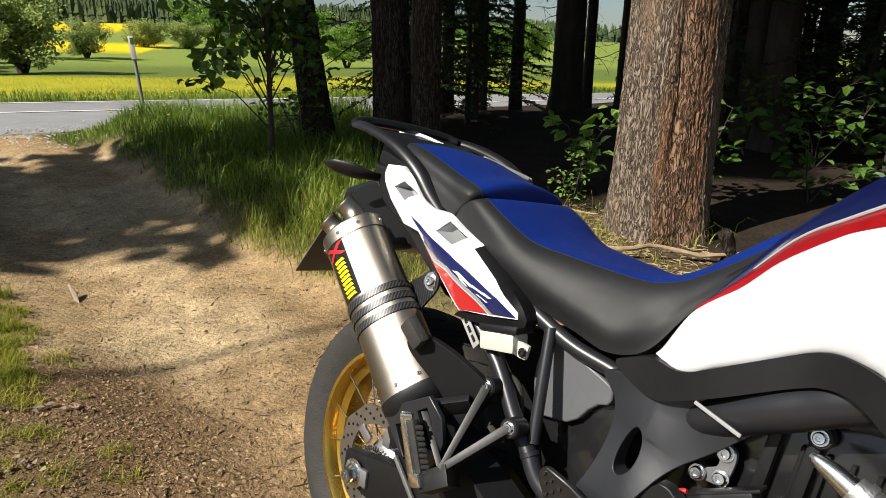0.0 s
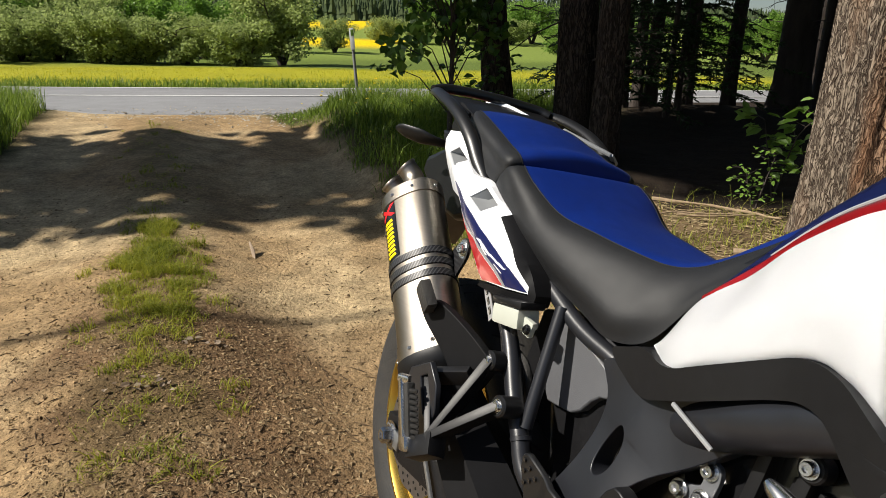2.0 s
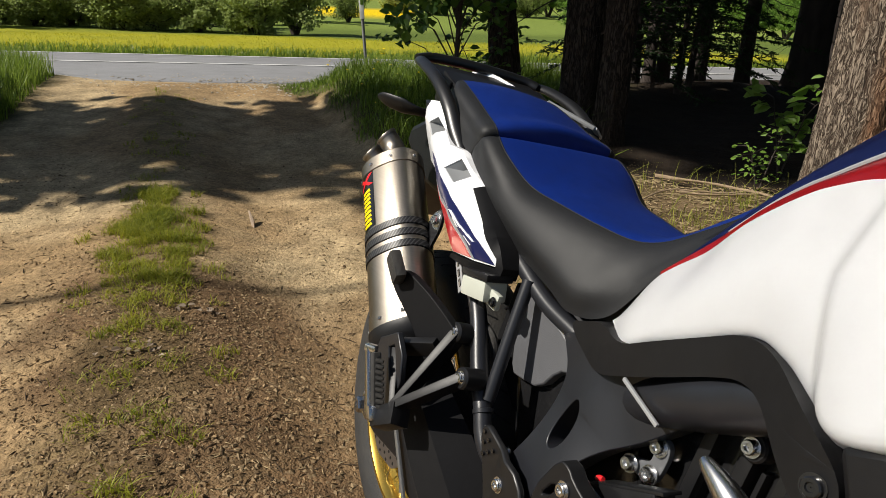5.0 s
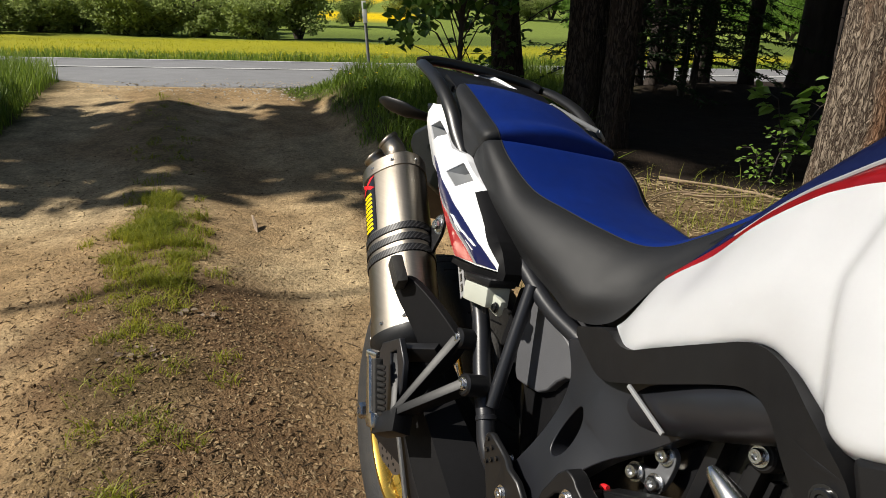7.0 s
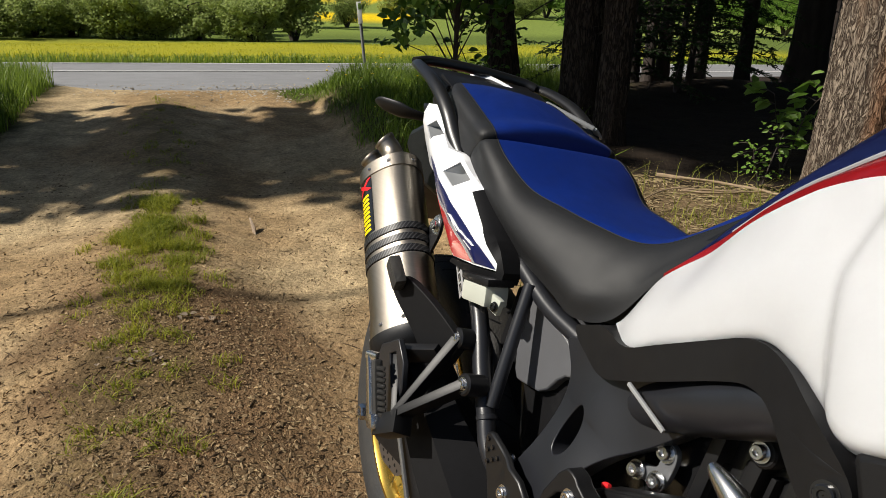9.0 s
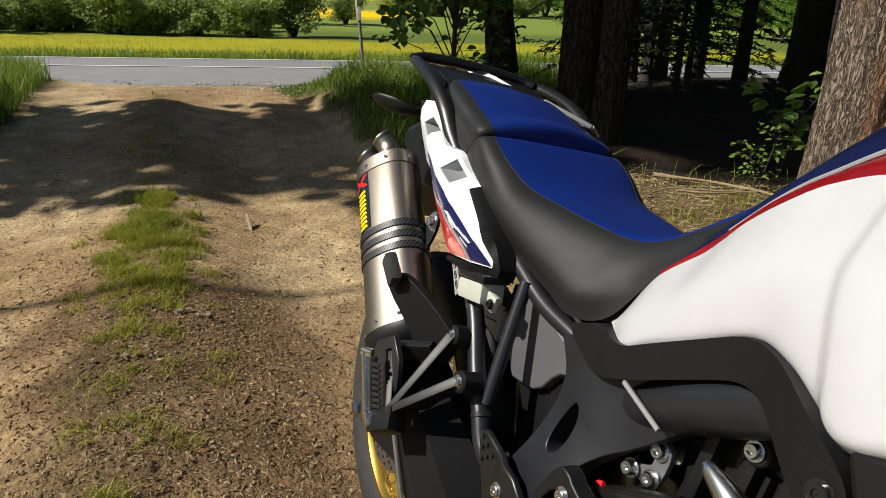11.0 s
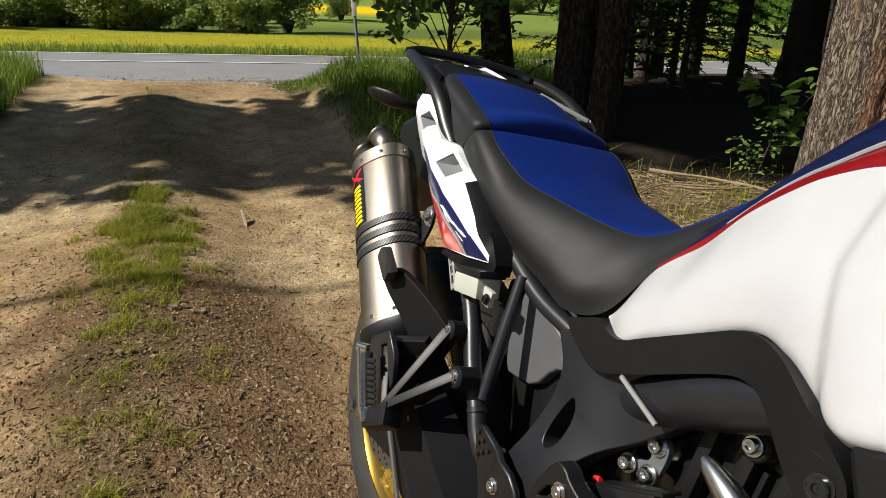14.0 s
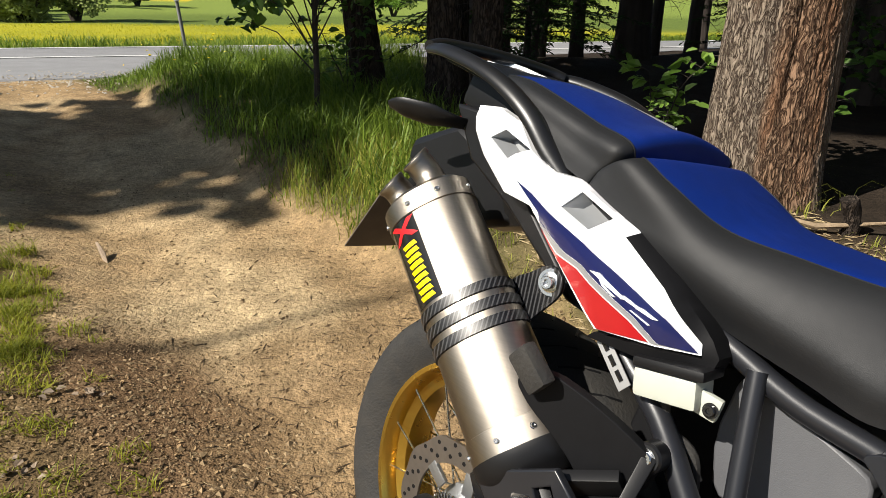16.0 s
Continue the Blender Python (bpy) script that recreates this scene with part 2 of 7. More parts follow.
GRASS = island_mat("grass", (0.045, 0.095, 0.010), (0.28, 0.38, 0.05), 0.45, 0.45, 0.35, 1.3)
GRASS_TUFT = island_mat("grass_tuft", (0.12, 0.16, 0.012), (0.42, 0.41, 0.042), 0.5, 0.45, 0.3, 3.0)
MATT_BLACK = mat("matt_black_plastic", (0.006, 0.006, 0.007), 0.6, vary=0.3, scale=60, bump=0.05, bump_scale=1200, spec=0.2)
GRASS_DRY = island_mat("grass_dry", (0.15, 0.19, 0.025), (0.44, 0.42, 0.09), 0.6, 0.35, 0.2, 2.0)
STRAW = island_mat("straw", (0.13, 0.085, 0.045), (0.46, 0.36, 0.2), 0.8, 0.0, 0.2, 6.0)
TWIG = island_mat("dark_twig", (0.025, 0.018, 0.012), (0.11, 0.075, 0.045), 0.9, 0.0, 0.1, 6.0)
DEAD_LEAF = island_mat("dead_leaf", (0.16, 0.11, 0.07), (0.36, 0.29, 0.22), 0.8, 0.1, 0.2, 6.0)
LITTER_FLAKE = island_mat("litter_flake", (0.075, 0.045, 0.024), (0.42, 0.29, 0.155), 0.85, 0.1, 0.15, 7.0)
CLOD = island_mat("clod", (0.07, 0.044, 0.024), (0.36, 0.26, 0.15), 0.95, 0.0, 0.1, 4.0)
LEAF = island_mat("leaf_green", (0.03, 0.075, 0.012), (0.13, 0.24, 0.035), 0.45, 0.4, 0.4)
LEAF_BRIGHT = island_mat("leaf_bright", (0.11, 0.22, 0.025), (0.28, 0.44, 0.08), 0.45, 0.5, 0.4)
NEEDLE = island_mat("spruce_needle", (0.012, 0.028, 0.010), (0.045, 0.085, 0.025), 0.6, 0.15, 0.25)
WILLOW = island_mat("willow_leaf", (0.20, 0.25, 0.08), (0.46, 0.54, 0.19), 0.6, 0.5, 0.2, 0.4)
FAR_WOOD = island_mat("far_spruce", (0.03, 0.05, 0.025), (0.10, 0.13, 0.055), 0.8, 0.0, 0.1, 0.05)

# soil takes its base tone from the mesh and breaks it up with grain at three sizes
SOIL = bpy.data.materials.new("soil")
SOIL.use_nodes = True
nd, lk = SOIL.node_tree.nodes, SOIL.node_tree.links
b = nd["Principled BSDF"]
b.inputs["Roughness"].default_value, b.inputs["Specular IOR Level"].default_value = 0.95, 0.15
at = nd.new("ShaderNodeAttribute")
at.attribute_name = "tone"
geo = nd.new("ShaderNodeNewGeometry")
fac = None
for s, det, lo, hi in ((260.0, 4.0, 0.74, 1.2), (34.0, 8.0, 0.72, 1.2), (6.0, 5.0, 0.72, 1.24)):
    n = nd.new("ShaderNodeTexNoise")
    n.inputs["Scale"].default_value, n.inputs["Detail"].default_value = s, det
    lk.new(geo.outputs["Position"], n.inputs["Vector"])
    mr = nd.new("ShaderNodeMapRange")
    mr.inputs["From Min"].default_value, mr.inputs["From Max"].default_value = 0.3, 0.7
    mr.inputs["To Min"].default_value, mr.inputs["To Max"].default_value = lo, hi
    lk.new(n.outputs[0], mr.inputs[0])
    if fac is None:
        fac = mr.outputs[0]
    else:
        mu = nd.new("ShaderNodeMath")
        mu.operation = "MULTIPLY"
        lk.new(fac, mu.inputs[0])
        lk.new(mr.outputs[0], mu.inputs[1])
        fac = mu.outputs[0]
vm = nd.new("ShaderNodeVectorMath")
vm.operation = "SCALE"
lk.new(at.outputs["Color"], vm.inputs[0])
lk.new(fac, vm.inputs["Scale"])
lk.new(vm.outputs[0], b.inputs["Base Color"])
nb = nd.new("ShaderNodeTexNoise")
nb.inputs["Scale"].default_value, nb.inputs["Detail"].default_value = 55.0, 8.0
lk.new(geo.outputs["Position"], nb.inputs["Vector"])
# crumbs: cells of two sizes, each with its own tone
hgt = nb.outputs[0]
for s, k in ((170.0, 0.22), (75.0, 0.22)):
    vo, am = nd.new("ShaderNodeTexVoronoi"), nd.new("ShaderNodeMath")
    vo.inputs["Scale"].default_value = s
    lk.new(geo.outputs["Position"], vo.inputs["Vector"])
    am.operation, am.inputs[1].default_value = "MULTIPLY_ADD", -k
    lk.new(vo.outputs["Distance"], am.inputs[0])
    lk.new(hgt, am.inputs[2])
    hgt = am.outputs[0]
    tn, mu = nd.new("ShaderNodeMapRange"), nd.new("ShaderNodeVectorMath")
    tn.inputs["To Min"].default_value, tn.inputs["To Max"].default_value = 0.84, 1.14
    lk.new(vo.outputs["Color"], tn.inputs[0])
    mu.operation = "SCALE"
    lk.new(vm.outputs[0], mu.inputs[0])
    lk.new(tn.outputs[0], mu.inputs["Scale"])
    vm = mu
lk.new(vm.outputs[0], b.inputs["Base Color"])
bp = nd.new("ShaderNodeBump")
bp.inputs["Strength"].default_value, bp.inputs["Distance"].default_value = 1.0, 0.010
lk.new(hgt, bp.inputs["Height"])
lk.new(bp.outputs[0], b.inputs["Normal"])
POST_GREY = mat("post_grey", (0.20, 0.20, 0.20), 0.6, vary=0.3)
MEADOW = island_mat("meadow", (0.22, 0.26, 0.02), (0.62, 0.55, 0.02), 0.7, 0.3, 0.1, 0.3)
CHIP = mat("bark_chip", (0.36, 0.27, 0.19), 0.85, vary=0.4, scale=60, bump=0.5, bump_scale=120)
STICK = mat("dry_stick", (0.40, 0.29, 0.18), 0.85, vary=0.5, scale=25, bump=0.6, bump_scale=90)


# ---- mesh kit ----
def link(name, bm, material, parent=None, label="", smooth=True):
    me = bpy.data.meshes.new(name)
    bm.normal_update()
    bm.to_mesh(me)
    bm.free()
    for m in (material if isinstance(material, (list, tuple)) else [material]):
        me.materials.append(m)
    if smooth:
        me.polygons.foreach_set("use_smooth", [True] * len(me.polygons))
        me.set_sharp_from_angle(angle=radians(38))
    ob = new(name, me)
    if parent is not None:
        ob.parent = parent
    if label:
        ob["label"] = label
    return ob


def part(name, bm, material, parent, label=""):
    return link(name, bm, material, parent, label)


def thing(name, label, category, m=None, group="", kind=""):
    ob = new(name)
    ob.empty_display_size = 0.1
    if m is not None:
        ob.matrix_world = m
    return tagged(ob, label, category, group, kind)


def loft(bm, rings, close=True, cap=True):
    """Skin a list of rings (lists of points of one length)."""
    vs = [[bm.verts.new(p) for p in r] for r in rings]
    n = len(vs[0])
    for a, b in zip(vs, vs[1:]):
        for i in range(n if close else n - 1):
            j = (i + 1) % n
            bm.faces.new((a[i], a[j], b[j], b[i]))
    if cap and close:
        bm.faces.new(vs[0][::-1])
        bm.faces.new(vs[-1])
    return vs


def catmull(pts, n):
    """A smooth line through pts with n points."""
    P = [Vector(p) for p in pts]
    P = [2 * P[0] - P[1]] + P + [2 * P[-1] - P[-2]]
    out = []
    for i in range(n):
        u = i / (n - 1) * (len(P) - 3)
        k = min(int(u), len(P) - 4)
        t = u - k
        a, b, c, d = P[k:k + 4]
        out.append(0.5 * (2 * b + (c - a) * t + (2 * a - 5 * b + 4 * c - d) * t * t + (3 * b - a - 3 * c + d) * t ** 3))
    return out


def tube(bm, pts, r, seg=12, n=None, flat=1.0, cap=True):
    """A round bar along pts; r is one radius or a list along the line."""
    P = catmull(pts, n) if n else [Vector(p) for p in pts]
    rings = []
    side = None
    for i, p in enumerate(P):
        d = (P[min(i + 1, len(P) - 1)] - P[max(i - 1, 0)]).normalized()
        if side is None:
            side = d.orthogonal().normalized()
        side = (side - d * side.dot(d)).normalized()
        up = d.cross(side)
        if isinstance(r, (int, float)):
            rad = r
        else:
            u = i / (len(P) - 1) * (len(r) - 1)
            k = min(int(u), len(r) - 2)
            rad = r[k] + (r[k + 1] - r[k]) * (u - k)
        rings.append([p + side * math.cos(a) * rad + up * math.sin(a) * rad * flat for a in [2 * math.pi * j / seg for j in range(seg)]])
    loft(bm, rings, cap=cap)


def lathe(bm, profile, seg=48, m=Matrix()):
    """Turn a profile of (radius, height) round the z axis of m; a closed profile when first and last agree."""
    rings = [[m @ Vector((r * math.cos(2 * math.pi * j / seg), r * math.sin(2 * math.pi * j / seg), h)) for j in range(seg)] for r, h in profile]
    loft(bm, rings, cap=False)


def box(bm, m, sx, sy, sz, bevel=0.0):
    r = bmesh.ops.create_cube(bm, size=1.0, matrix=m @ Matrix.Diagonal((sx, sy, sz, 1)))
    if bevel:
        es = list({e for v in r["verts"] for e in v.link_edges})
        bmesh.ops.bevel(bm, geom=es, offset=bevel, segments=2, affect="EDGES", profile=0.6)


def plate(bm, outline, thick, normal, bevel=0.0):
    """A flat plate from an outline, thickened along minus normal."""
    nrm = Vector(normal).normalized()
    a = [bm.verts.new(p) for p in outline]
    b = [bm.verts.new(Vector(p) - nrm * thick) for p in outline]
    n = len(a)
    f = [bm.faces.new(a), bm.faces.new(b[::-1])]
    for i in range(n):
        j = (i + 1) % n
        f.append(bm.faces.new((a[j], a[i], b[i], b[j])))
    bmesh.ops.recalc_face_normals(bm, faces=f)
    if bevel:
        es = [e for e in f[0].edges]
        bmesh.ops.bevel(bm, geom=es, offset=bevel, segments=2, affect="EDGES", profile=0.6)


def axis(p, d):
    """A pose at p whose z axis points along d."""
    return Matrix.Translation(p) @ Vector(d).normalized().to_track_quat("Z", "Y").to_matrix().to_4x4()


def smooth(a, b, x):
    t = min(1.0, max(0.0, (x - a) / (b - a)))
    return t * t * (3 - 2 * t)


# ---- ground ----
ROAD_DIR = Vector((math.cos(radians(14)), math.sin(radians(14)), 0))
ROAD_NRM = Vector((-ROAD_DIR.y, ROAD_DIR.x, 0))
ROAD_FAR = Vector((-3.0, 12.4, 0))
ROAD_WIDE = 3.0


def mouth(s):
    """How far the asphalt reaches out of the road towards the track, s metres along the road."""
    return 1.75 * math.exp(-((s + 0.7) / 2.4) ** 4)


def road_edge(x, y):
    """The near edge of the asphalt, in metres past the far edge."""
    return -ROAD_WIDE - mouth((x - ROAD_FAR.x) * ROAD_DIR.x + (y - ROAD_FAR.y) * ROAD_DIR.y)


def track_d(x, y):
    """Metres to the right of the middle of the dirt track."""
    return (x + 0.62) * 0.917 + (y - 1.8) * 0.40


def road_d(x, y):
    """Metres past the road's far edge (negative: on this side)."""
    return -(x - ROAD_FAR.x) * ROAD_DIR.y + (y - ROAD_FAR.y) * ROAD_DIR.x


def mix(a, b, t):
    return tuple(p + (q - p) * t for p, q in zip(a, b))


def track_mask(x, y):
    """1 on bare dirt, 0 on the verges; it widens into a bell mouth at the road."""
    d, r = track_d(x, y), road_d(x, y)
    n = 0.16 * noise.noise((x * 1.7, y * 1.7, 2)) + 0.07 * noise.noise((x * 6, y * 6, 4))
    right = 1.50 + 0.10 * smooth(3.2, 1.0, y) - 0.44 * smooth(-6.4, -4.6, r)
    left = 1.12 + 0.66 * smooth(5.0, 3.2, y)
    return (1 - smooth(right - 0.1, right + 0.14, d + n)) * (1 - smooth(left - 0.12, left + 0.15, -d + n))


def strip_mask(x, y):
    """Grass on the crown of the track."""
    d = track_d(x, y)
    n = noise.noise((x * 2.6, y * 2.6, 8))
    w = 0.17 + 0.13 * n
    return (1 - smooth(w * 0.6, w + 0.08, abs(d + 0.02))) * smooth(-0.45, 0.15, n + 0.25 * noise.noise((x * 7, y * 7, 1)) + 0.35 * smooth(1.6, 2.9, y)) * (1 - smooth(6.3, 7.2, y))


def ground_z(x, y):
    d, r = track_d(x, y), road_d(x, y)
    lift = 0.30 * smooth(-9.5, -4.4, r)
    prof = 0.065 * math.exp(-(d / 0.34) ** 2) - 0.03 * math.exp(-((d - 0.62) / 0.22) ** 2) - 0.02 * math.exp(-((d + 0.7) / 0.25) ** 2)
    bank = 0.19 * smooth(1.3, 1.75, d) * smooth(0.5, 2.6, y) + 0.05 * smooth(1.3, 2.2, d) + 0.2 * smooth(-1.7, -2.4, d)
    near = (prof + bank) * (1 - smooth(-6.0, -4.8, r))
    fine = 0.009 * noise.noise((x * 2.3, y * 2.3, 0)) + 0.005 * noise.noise((x * 9, y * 9, 3)) + 0.004 * noise.noise((x * 21, y * 21, 6)) + (0.05 * noise.noise((x * 0.7, y * 0.7, 5)) if d > 1.7 else 0)
    z = lift + near + fine * (1 - smooth(-6, -4.8, r))
    z += 0.9 * smooth(4.0, 14.0, x) * smooth(14.0, 6.0, y)          # the wood climbs gently away from the track
    if r > 0.0:
        z -= 0.1 * smooth(0.0, 2, r) + 1.3 * smooth(1.0, 26.0, r)
        hill = 0.62 + 0.42 * noise.noise((x * 0.005, 3.3, 9)) + 0.3 * smooth(40, -160, x)
        z += 4.5 * smooth(90, 190, r) + 7.0 * smooth(180, 270, r) + 16 * smooth(250, 430, r) * hill
        z += 0.25 * noise.noise((x * 0.06, y * 0.06, 4)) * smooth(5, 30, r)
    if r < 0.2:
        z += (min(z, 0.287) - z) * smooth(-0.35, 0.1, r - road_edge(x, y))
    return z


DIRT, PALE, DAMP = (0.325, 0.222, 0.115), (0.45, 0.34, 0.195), (0.165, 0.102, 0.053)
VERGE, LITTER, SHADED_NEEDLES = (0.085, 0.08, 0.03), (0.18, 0.125, 0.068), (0.032, 0.023, 0.016)
BUTTER, GREEN, RAPE, PASTURE, WOOD = (0.36, 0.34, 0.02), (0.12, 0.165, 0.03), (0.80, 0.56, 0.005), (0.20, 0.26, 0.05), (0.03, 0.045, 0.02)


def ground_tone(x, y):
    d, r = track_d(x, y), road_d(x, y)
    big, mid = noise.noise((x * 0.9, y * 0.9, 11)), noise.noise((x * 4, y * 4, 12))
    if r < 0:
        t = track_mask(x, y)
        soil = mix(DIRT, PALE, smooth(-0.2, 0.5, big + 0.35 * mid + 0.5 * smooth(-0.2, -0.8, d) + 0.4 * smooth(6.8, 7.6, y)))
        soil = mix(soil, DAMP, smooth(0.0, 0.75, smooth(3.0, 1.9, y) * (0.85 + 0.5 * big + 0.6 * mid) * smooth(-0.5, -0.15, d + 0.3 * mid) * (0.35 + 0.65 * smooth(0.75, 0.35, d + 0.3 * mid))))
        soil = mix(soil, VERGE, 0.3 * strip_mask(x, y))
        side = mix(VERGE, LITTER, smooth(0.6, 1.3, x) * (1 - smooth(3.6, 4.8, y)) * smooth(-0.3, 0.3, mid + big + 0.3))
        # needle floor taken to near-black: the wood's shade is put into its tone
        side = mix(side, SHADED_NEEDLES, smooth(1.85, 2.45, x + 0.4 * big))
        side = mix(side, SHADED_NEEDLES, smooth(0.8, 1.5, x) * smooth(3.35, 3.85, y) * (1 - smooth(6.5, 8.0, y)))
        return mix(side, soil, t)
    w = 8 * noise.noise((x * 0.03, y * 0.03, 14))
    c = mix(GREEN, mix(BUTTER, GREEN, 0.45 * smooth(0.0, 0.6, noise.noise((x * 0.12, y * 0.5, 15)))), smooth(1.5, 4.0, r))
    c = mix(c, GREEN, smooth(46, 54, r + 0.4 * w + 0.25 * (x + 8)))
    c = mix(c, PASTURE, smooth(85, 110, r + w))
    if 140 + 0.4 * w < r < 160 and -58 < x + 0.3 * w < -14:
        c = RAPE
    if 232 + 0.5 * w < r < 258 and x < -34:
        c = RAPE
    return mix(c, WOOD, smooth(268, 275, r + w))


def spaced(lo, hi, first, grow):
    """Coordinates that are dense between lo and hi and widen outwards."""
    out = list(np.arange(lo, hi, first))
    s, a, b = first, lo, hi
    while b < 700:
        s *= grow
        a, b = a - s, b + s
        out = [a] + out + [b]
    return out


gx, gy = spaced(-3.6, 3.2, 0.04, 1.12), spaced(0.2, 6.4, 0.04, 1.10)
verts = [(x, y, ground_z(x, y)) for y in gy for x in gx]
W = len(gx)
faces = [(j * W + i, j * W + i + 1, (j + 1) * W + i + 1, (j + 1) * W + i) for j in range(len(gy) - 1) for i in range(W - 1)]
me = bpy.data.meshes.new("ground")
me.from_pydata(verts, [], faces)
me.polygons.foreach_set("use_smooth", [True] * len(me.polygons))
tone = me.color_attributes.new("tone", "FLOAT_COLOR", "POINT")
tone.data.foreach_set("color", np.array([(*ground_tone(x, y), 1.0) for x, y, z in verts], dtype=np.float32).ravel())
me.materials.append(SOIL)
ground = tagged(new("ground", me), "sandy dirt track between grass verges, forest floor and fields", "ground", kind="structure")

# road: cambered asphalt with a bell mouth of asphalt towards the track, and painted edge lines
bm = bmesh.new()
rr = []
for k in range(61):
    s = -30 + k
    s = s * (1 + 0.25 * abs(s)) if abs(s) > 8 else s
    a = ROAD_FAR + ROAD_DIR * s
    m = mouth(s)
    rr.append([a + ROAD_NRM * o + Vector((0, 0, 0.30 + h)) for o, h in ((-ROAD_WIDE - m - 0.05, -0.06), (-ROAD_WIDE - m, 0.0), (-ROAD_WIDE * 0.75, 0.02), (-ROAD_WIDE / 2, 0.035), (-ROAD_WIDE / 4, 0.02), (0, 0.0), (0.06, -0.1))])
loft(bm, rr, close=False, cap=False)
road = tagged(link("road", bm, ASPHALT), "grey asphalt country road with white edge lines", "road", kind="structure")
for nm, off in (("edge_line", -0.22), ("edge_line", -2.25)):
    bm = bmesh.new()
    rr = []
    for k in range(61):
        s = -30 + k
        s = s * (1 + 0.25 * abs(s)) if abs(s) > 8 else s
        a = ROAD_FAR + ROAD_DIR * s
        rr.append([a + ROAD_NRM * (off + o) + Vector((0, 0, 0.310 + 0.035 * (1 - abs(2 * off / ROAD_WIDE + 1)))) for o in (-0.06, 0.06)])
    loft(bm, rr, close=False, cap=False)
    part(nm, bm, ROAD_PAINT, road)


# ---- planting kit ----
RNG = np.random.default_rng(7)


def raw_mesh(name, verts, faces, material, smooth_shade=False):
    """A mesh from arrays; faces is a list of index arrays, each of one polygon size."""
    me = bpy.data.meshes.new(name)
    verts = np.asarray(verts, dtype=np.float32)
    me.vertices.add(len(verts))
    me.vertices.foreach_set("co", verts.ravel())
    flat = np.concatenate([f.ravel() for f in faces]).astype(np.int32)
    sizes = np.concatenate([np.full(len(f), f.shape[1]) for f in faces]).astype(np.int32)
    me.loops.add(len(flat))
    me.loops.foreach_set("vertex_index", flat)
    me.polygons.add(len(sizes))
    me.polygons.foreach_set("loop_start", np.concatenate([[0], np.cumsum(sizes)[:-1]]).astype(np.int32))
    me.polygons.foreach_set("use_smooth", np.full(len(sizes), smooth_shade))
    me.update(calc_edges=True)
    me.materials.append(material)
    return me


def unit(a):
    return a / np.maximum(np.linalg.norm(a, axis=1, keepdims=True), 1e-9)


def blades(name, base, height, width, material, bend=0.5):
    """Grass blades: four stations along a bending strip that ends in a point."""
    n = len(base)
    az = RNG.uniform(0, 2 * np.pi, n)
    out = np.stack([np.cos(az), np.sin(az), np.zeros(n)], 1)
    side = np.stack([-np.sin(az + RNG.normal(0, 0.5, n)), np.cos(az), np.zeros(n)], 1)
    lean = (RNG.uniform(0.1, 1.0, n) * bend * height)[:, None]
    vs = []
    for u, w in ((0.0, 1.0), (0.38, 0.85), (0.72, 0.55)):
        c = base + out * lean * u ** 2 + np.array([0, 0, 1.0]) * (height * (u - 0.28 * bend * u ** 3))[:, None]
        vs += [c - side * (width * w / 2)[:, None], c + side * (width * w / 2)[:, None]]
    vs.append(base + out * lean + np.array([0, 0, 1.0]) * (height * (1 - 0.28 * bend))[:, None])
    v = np.stack(vs, 1).reshape(-1, 3)
    o = np.arange(n)[:, None] * 7
    quads = np.concatenate([o + np.array([[0, 1, 3, 2]]), o + np.array([[2, 3, 5, 4]])])
    return raw_mesh(name, v, [quads, o + np.array([[4, 5, 6]])], material)


def leaves(name, pos, nrm, along, size, material, wide=0.5):
    """Single leaves of six points, folded a little along the midrib."""
    n = len(pos)
    nrm = unit(nrm)
    along = unit(along - nrm * np.sum(along * nrm, 1, keepdims=True))
    side = np.cross(nrm, along)
    s = size[:, None]
    pts = []
    for u, w, h in ((0, 0, 0), (0.35, 1, 0.12), (0.75, 0.7, 0.08), (1.0, 0, -0.08), (0.75, -0.7, 0.08), (0.35, -1, 0.12)):
        pts.append(pos + along * s * u + side * s * w * wide + nrm * s * h)
    v = np.stack(pts, 1).reshape(-1, 3)
    o = np.arange(n)[:, None] * 6
    q = np.concatenate([o + np.array([[0, 1, 2, 3]]), o + np.array([[0, 3, 4, 5]])])
    return raw_mesh(name, v, [q], material)


def clump_leaves(name, centres, radius, per, size, material, flat=0.7, droop=0.0):
    """Leaves scattered in clumps round the given centres."""
    c = np.repeat(np.asarray(centres, float), per, 0)
    rad = np.repeat(np.broadcast_to(np.asarray(radius, float), (len(centres),)), per)
    d = unit(RNG.normal(size=(len(c), 3)))
    pos = c + d * (rad * RNG.uniform(0.3, 1.0, len(c)) ** 0.6)[:, None] * np.array([1, 1, flat])
    nrm = unit(RNG.normal(size=(len(c), 3)) * 0.7 + np.array([0, 0, 0.9]))
    along = d + RNG.normal(size=(len(c), 3)) * 0.5 - np.array([0, 0, droop])
    return leaves(name, pos, nrm, along, size * RNG.uniform(0.6, 1.25, len(c)), material)


def add(name, me, parent=None, label="", category="", kind=""):
    ob = new(name, me)
    if parent is not None:
        ob.parent = parent
        if label:
            ob["label"] = label
    else:
        tagged(ob, label, category, kind=kind)
    return ob


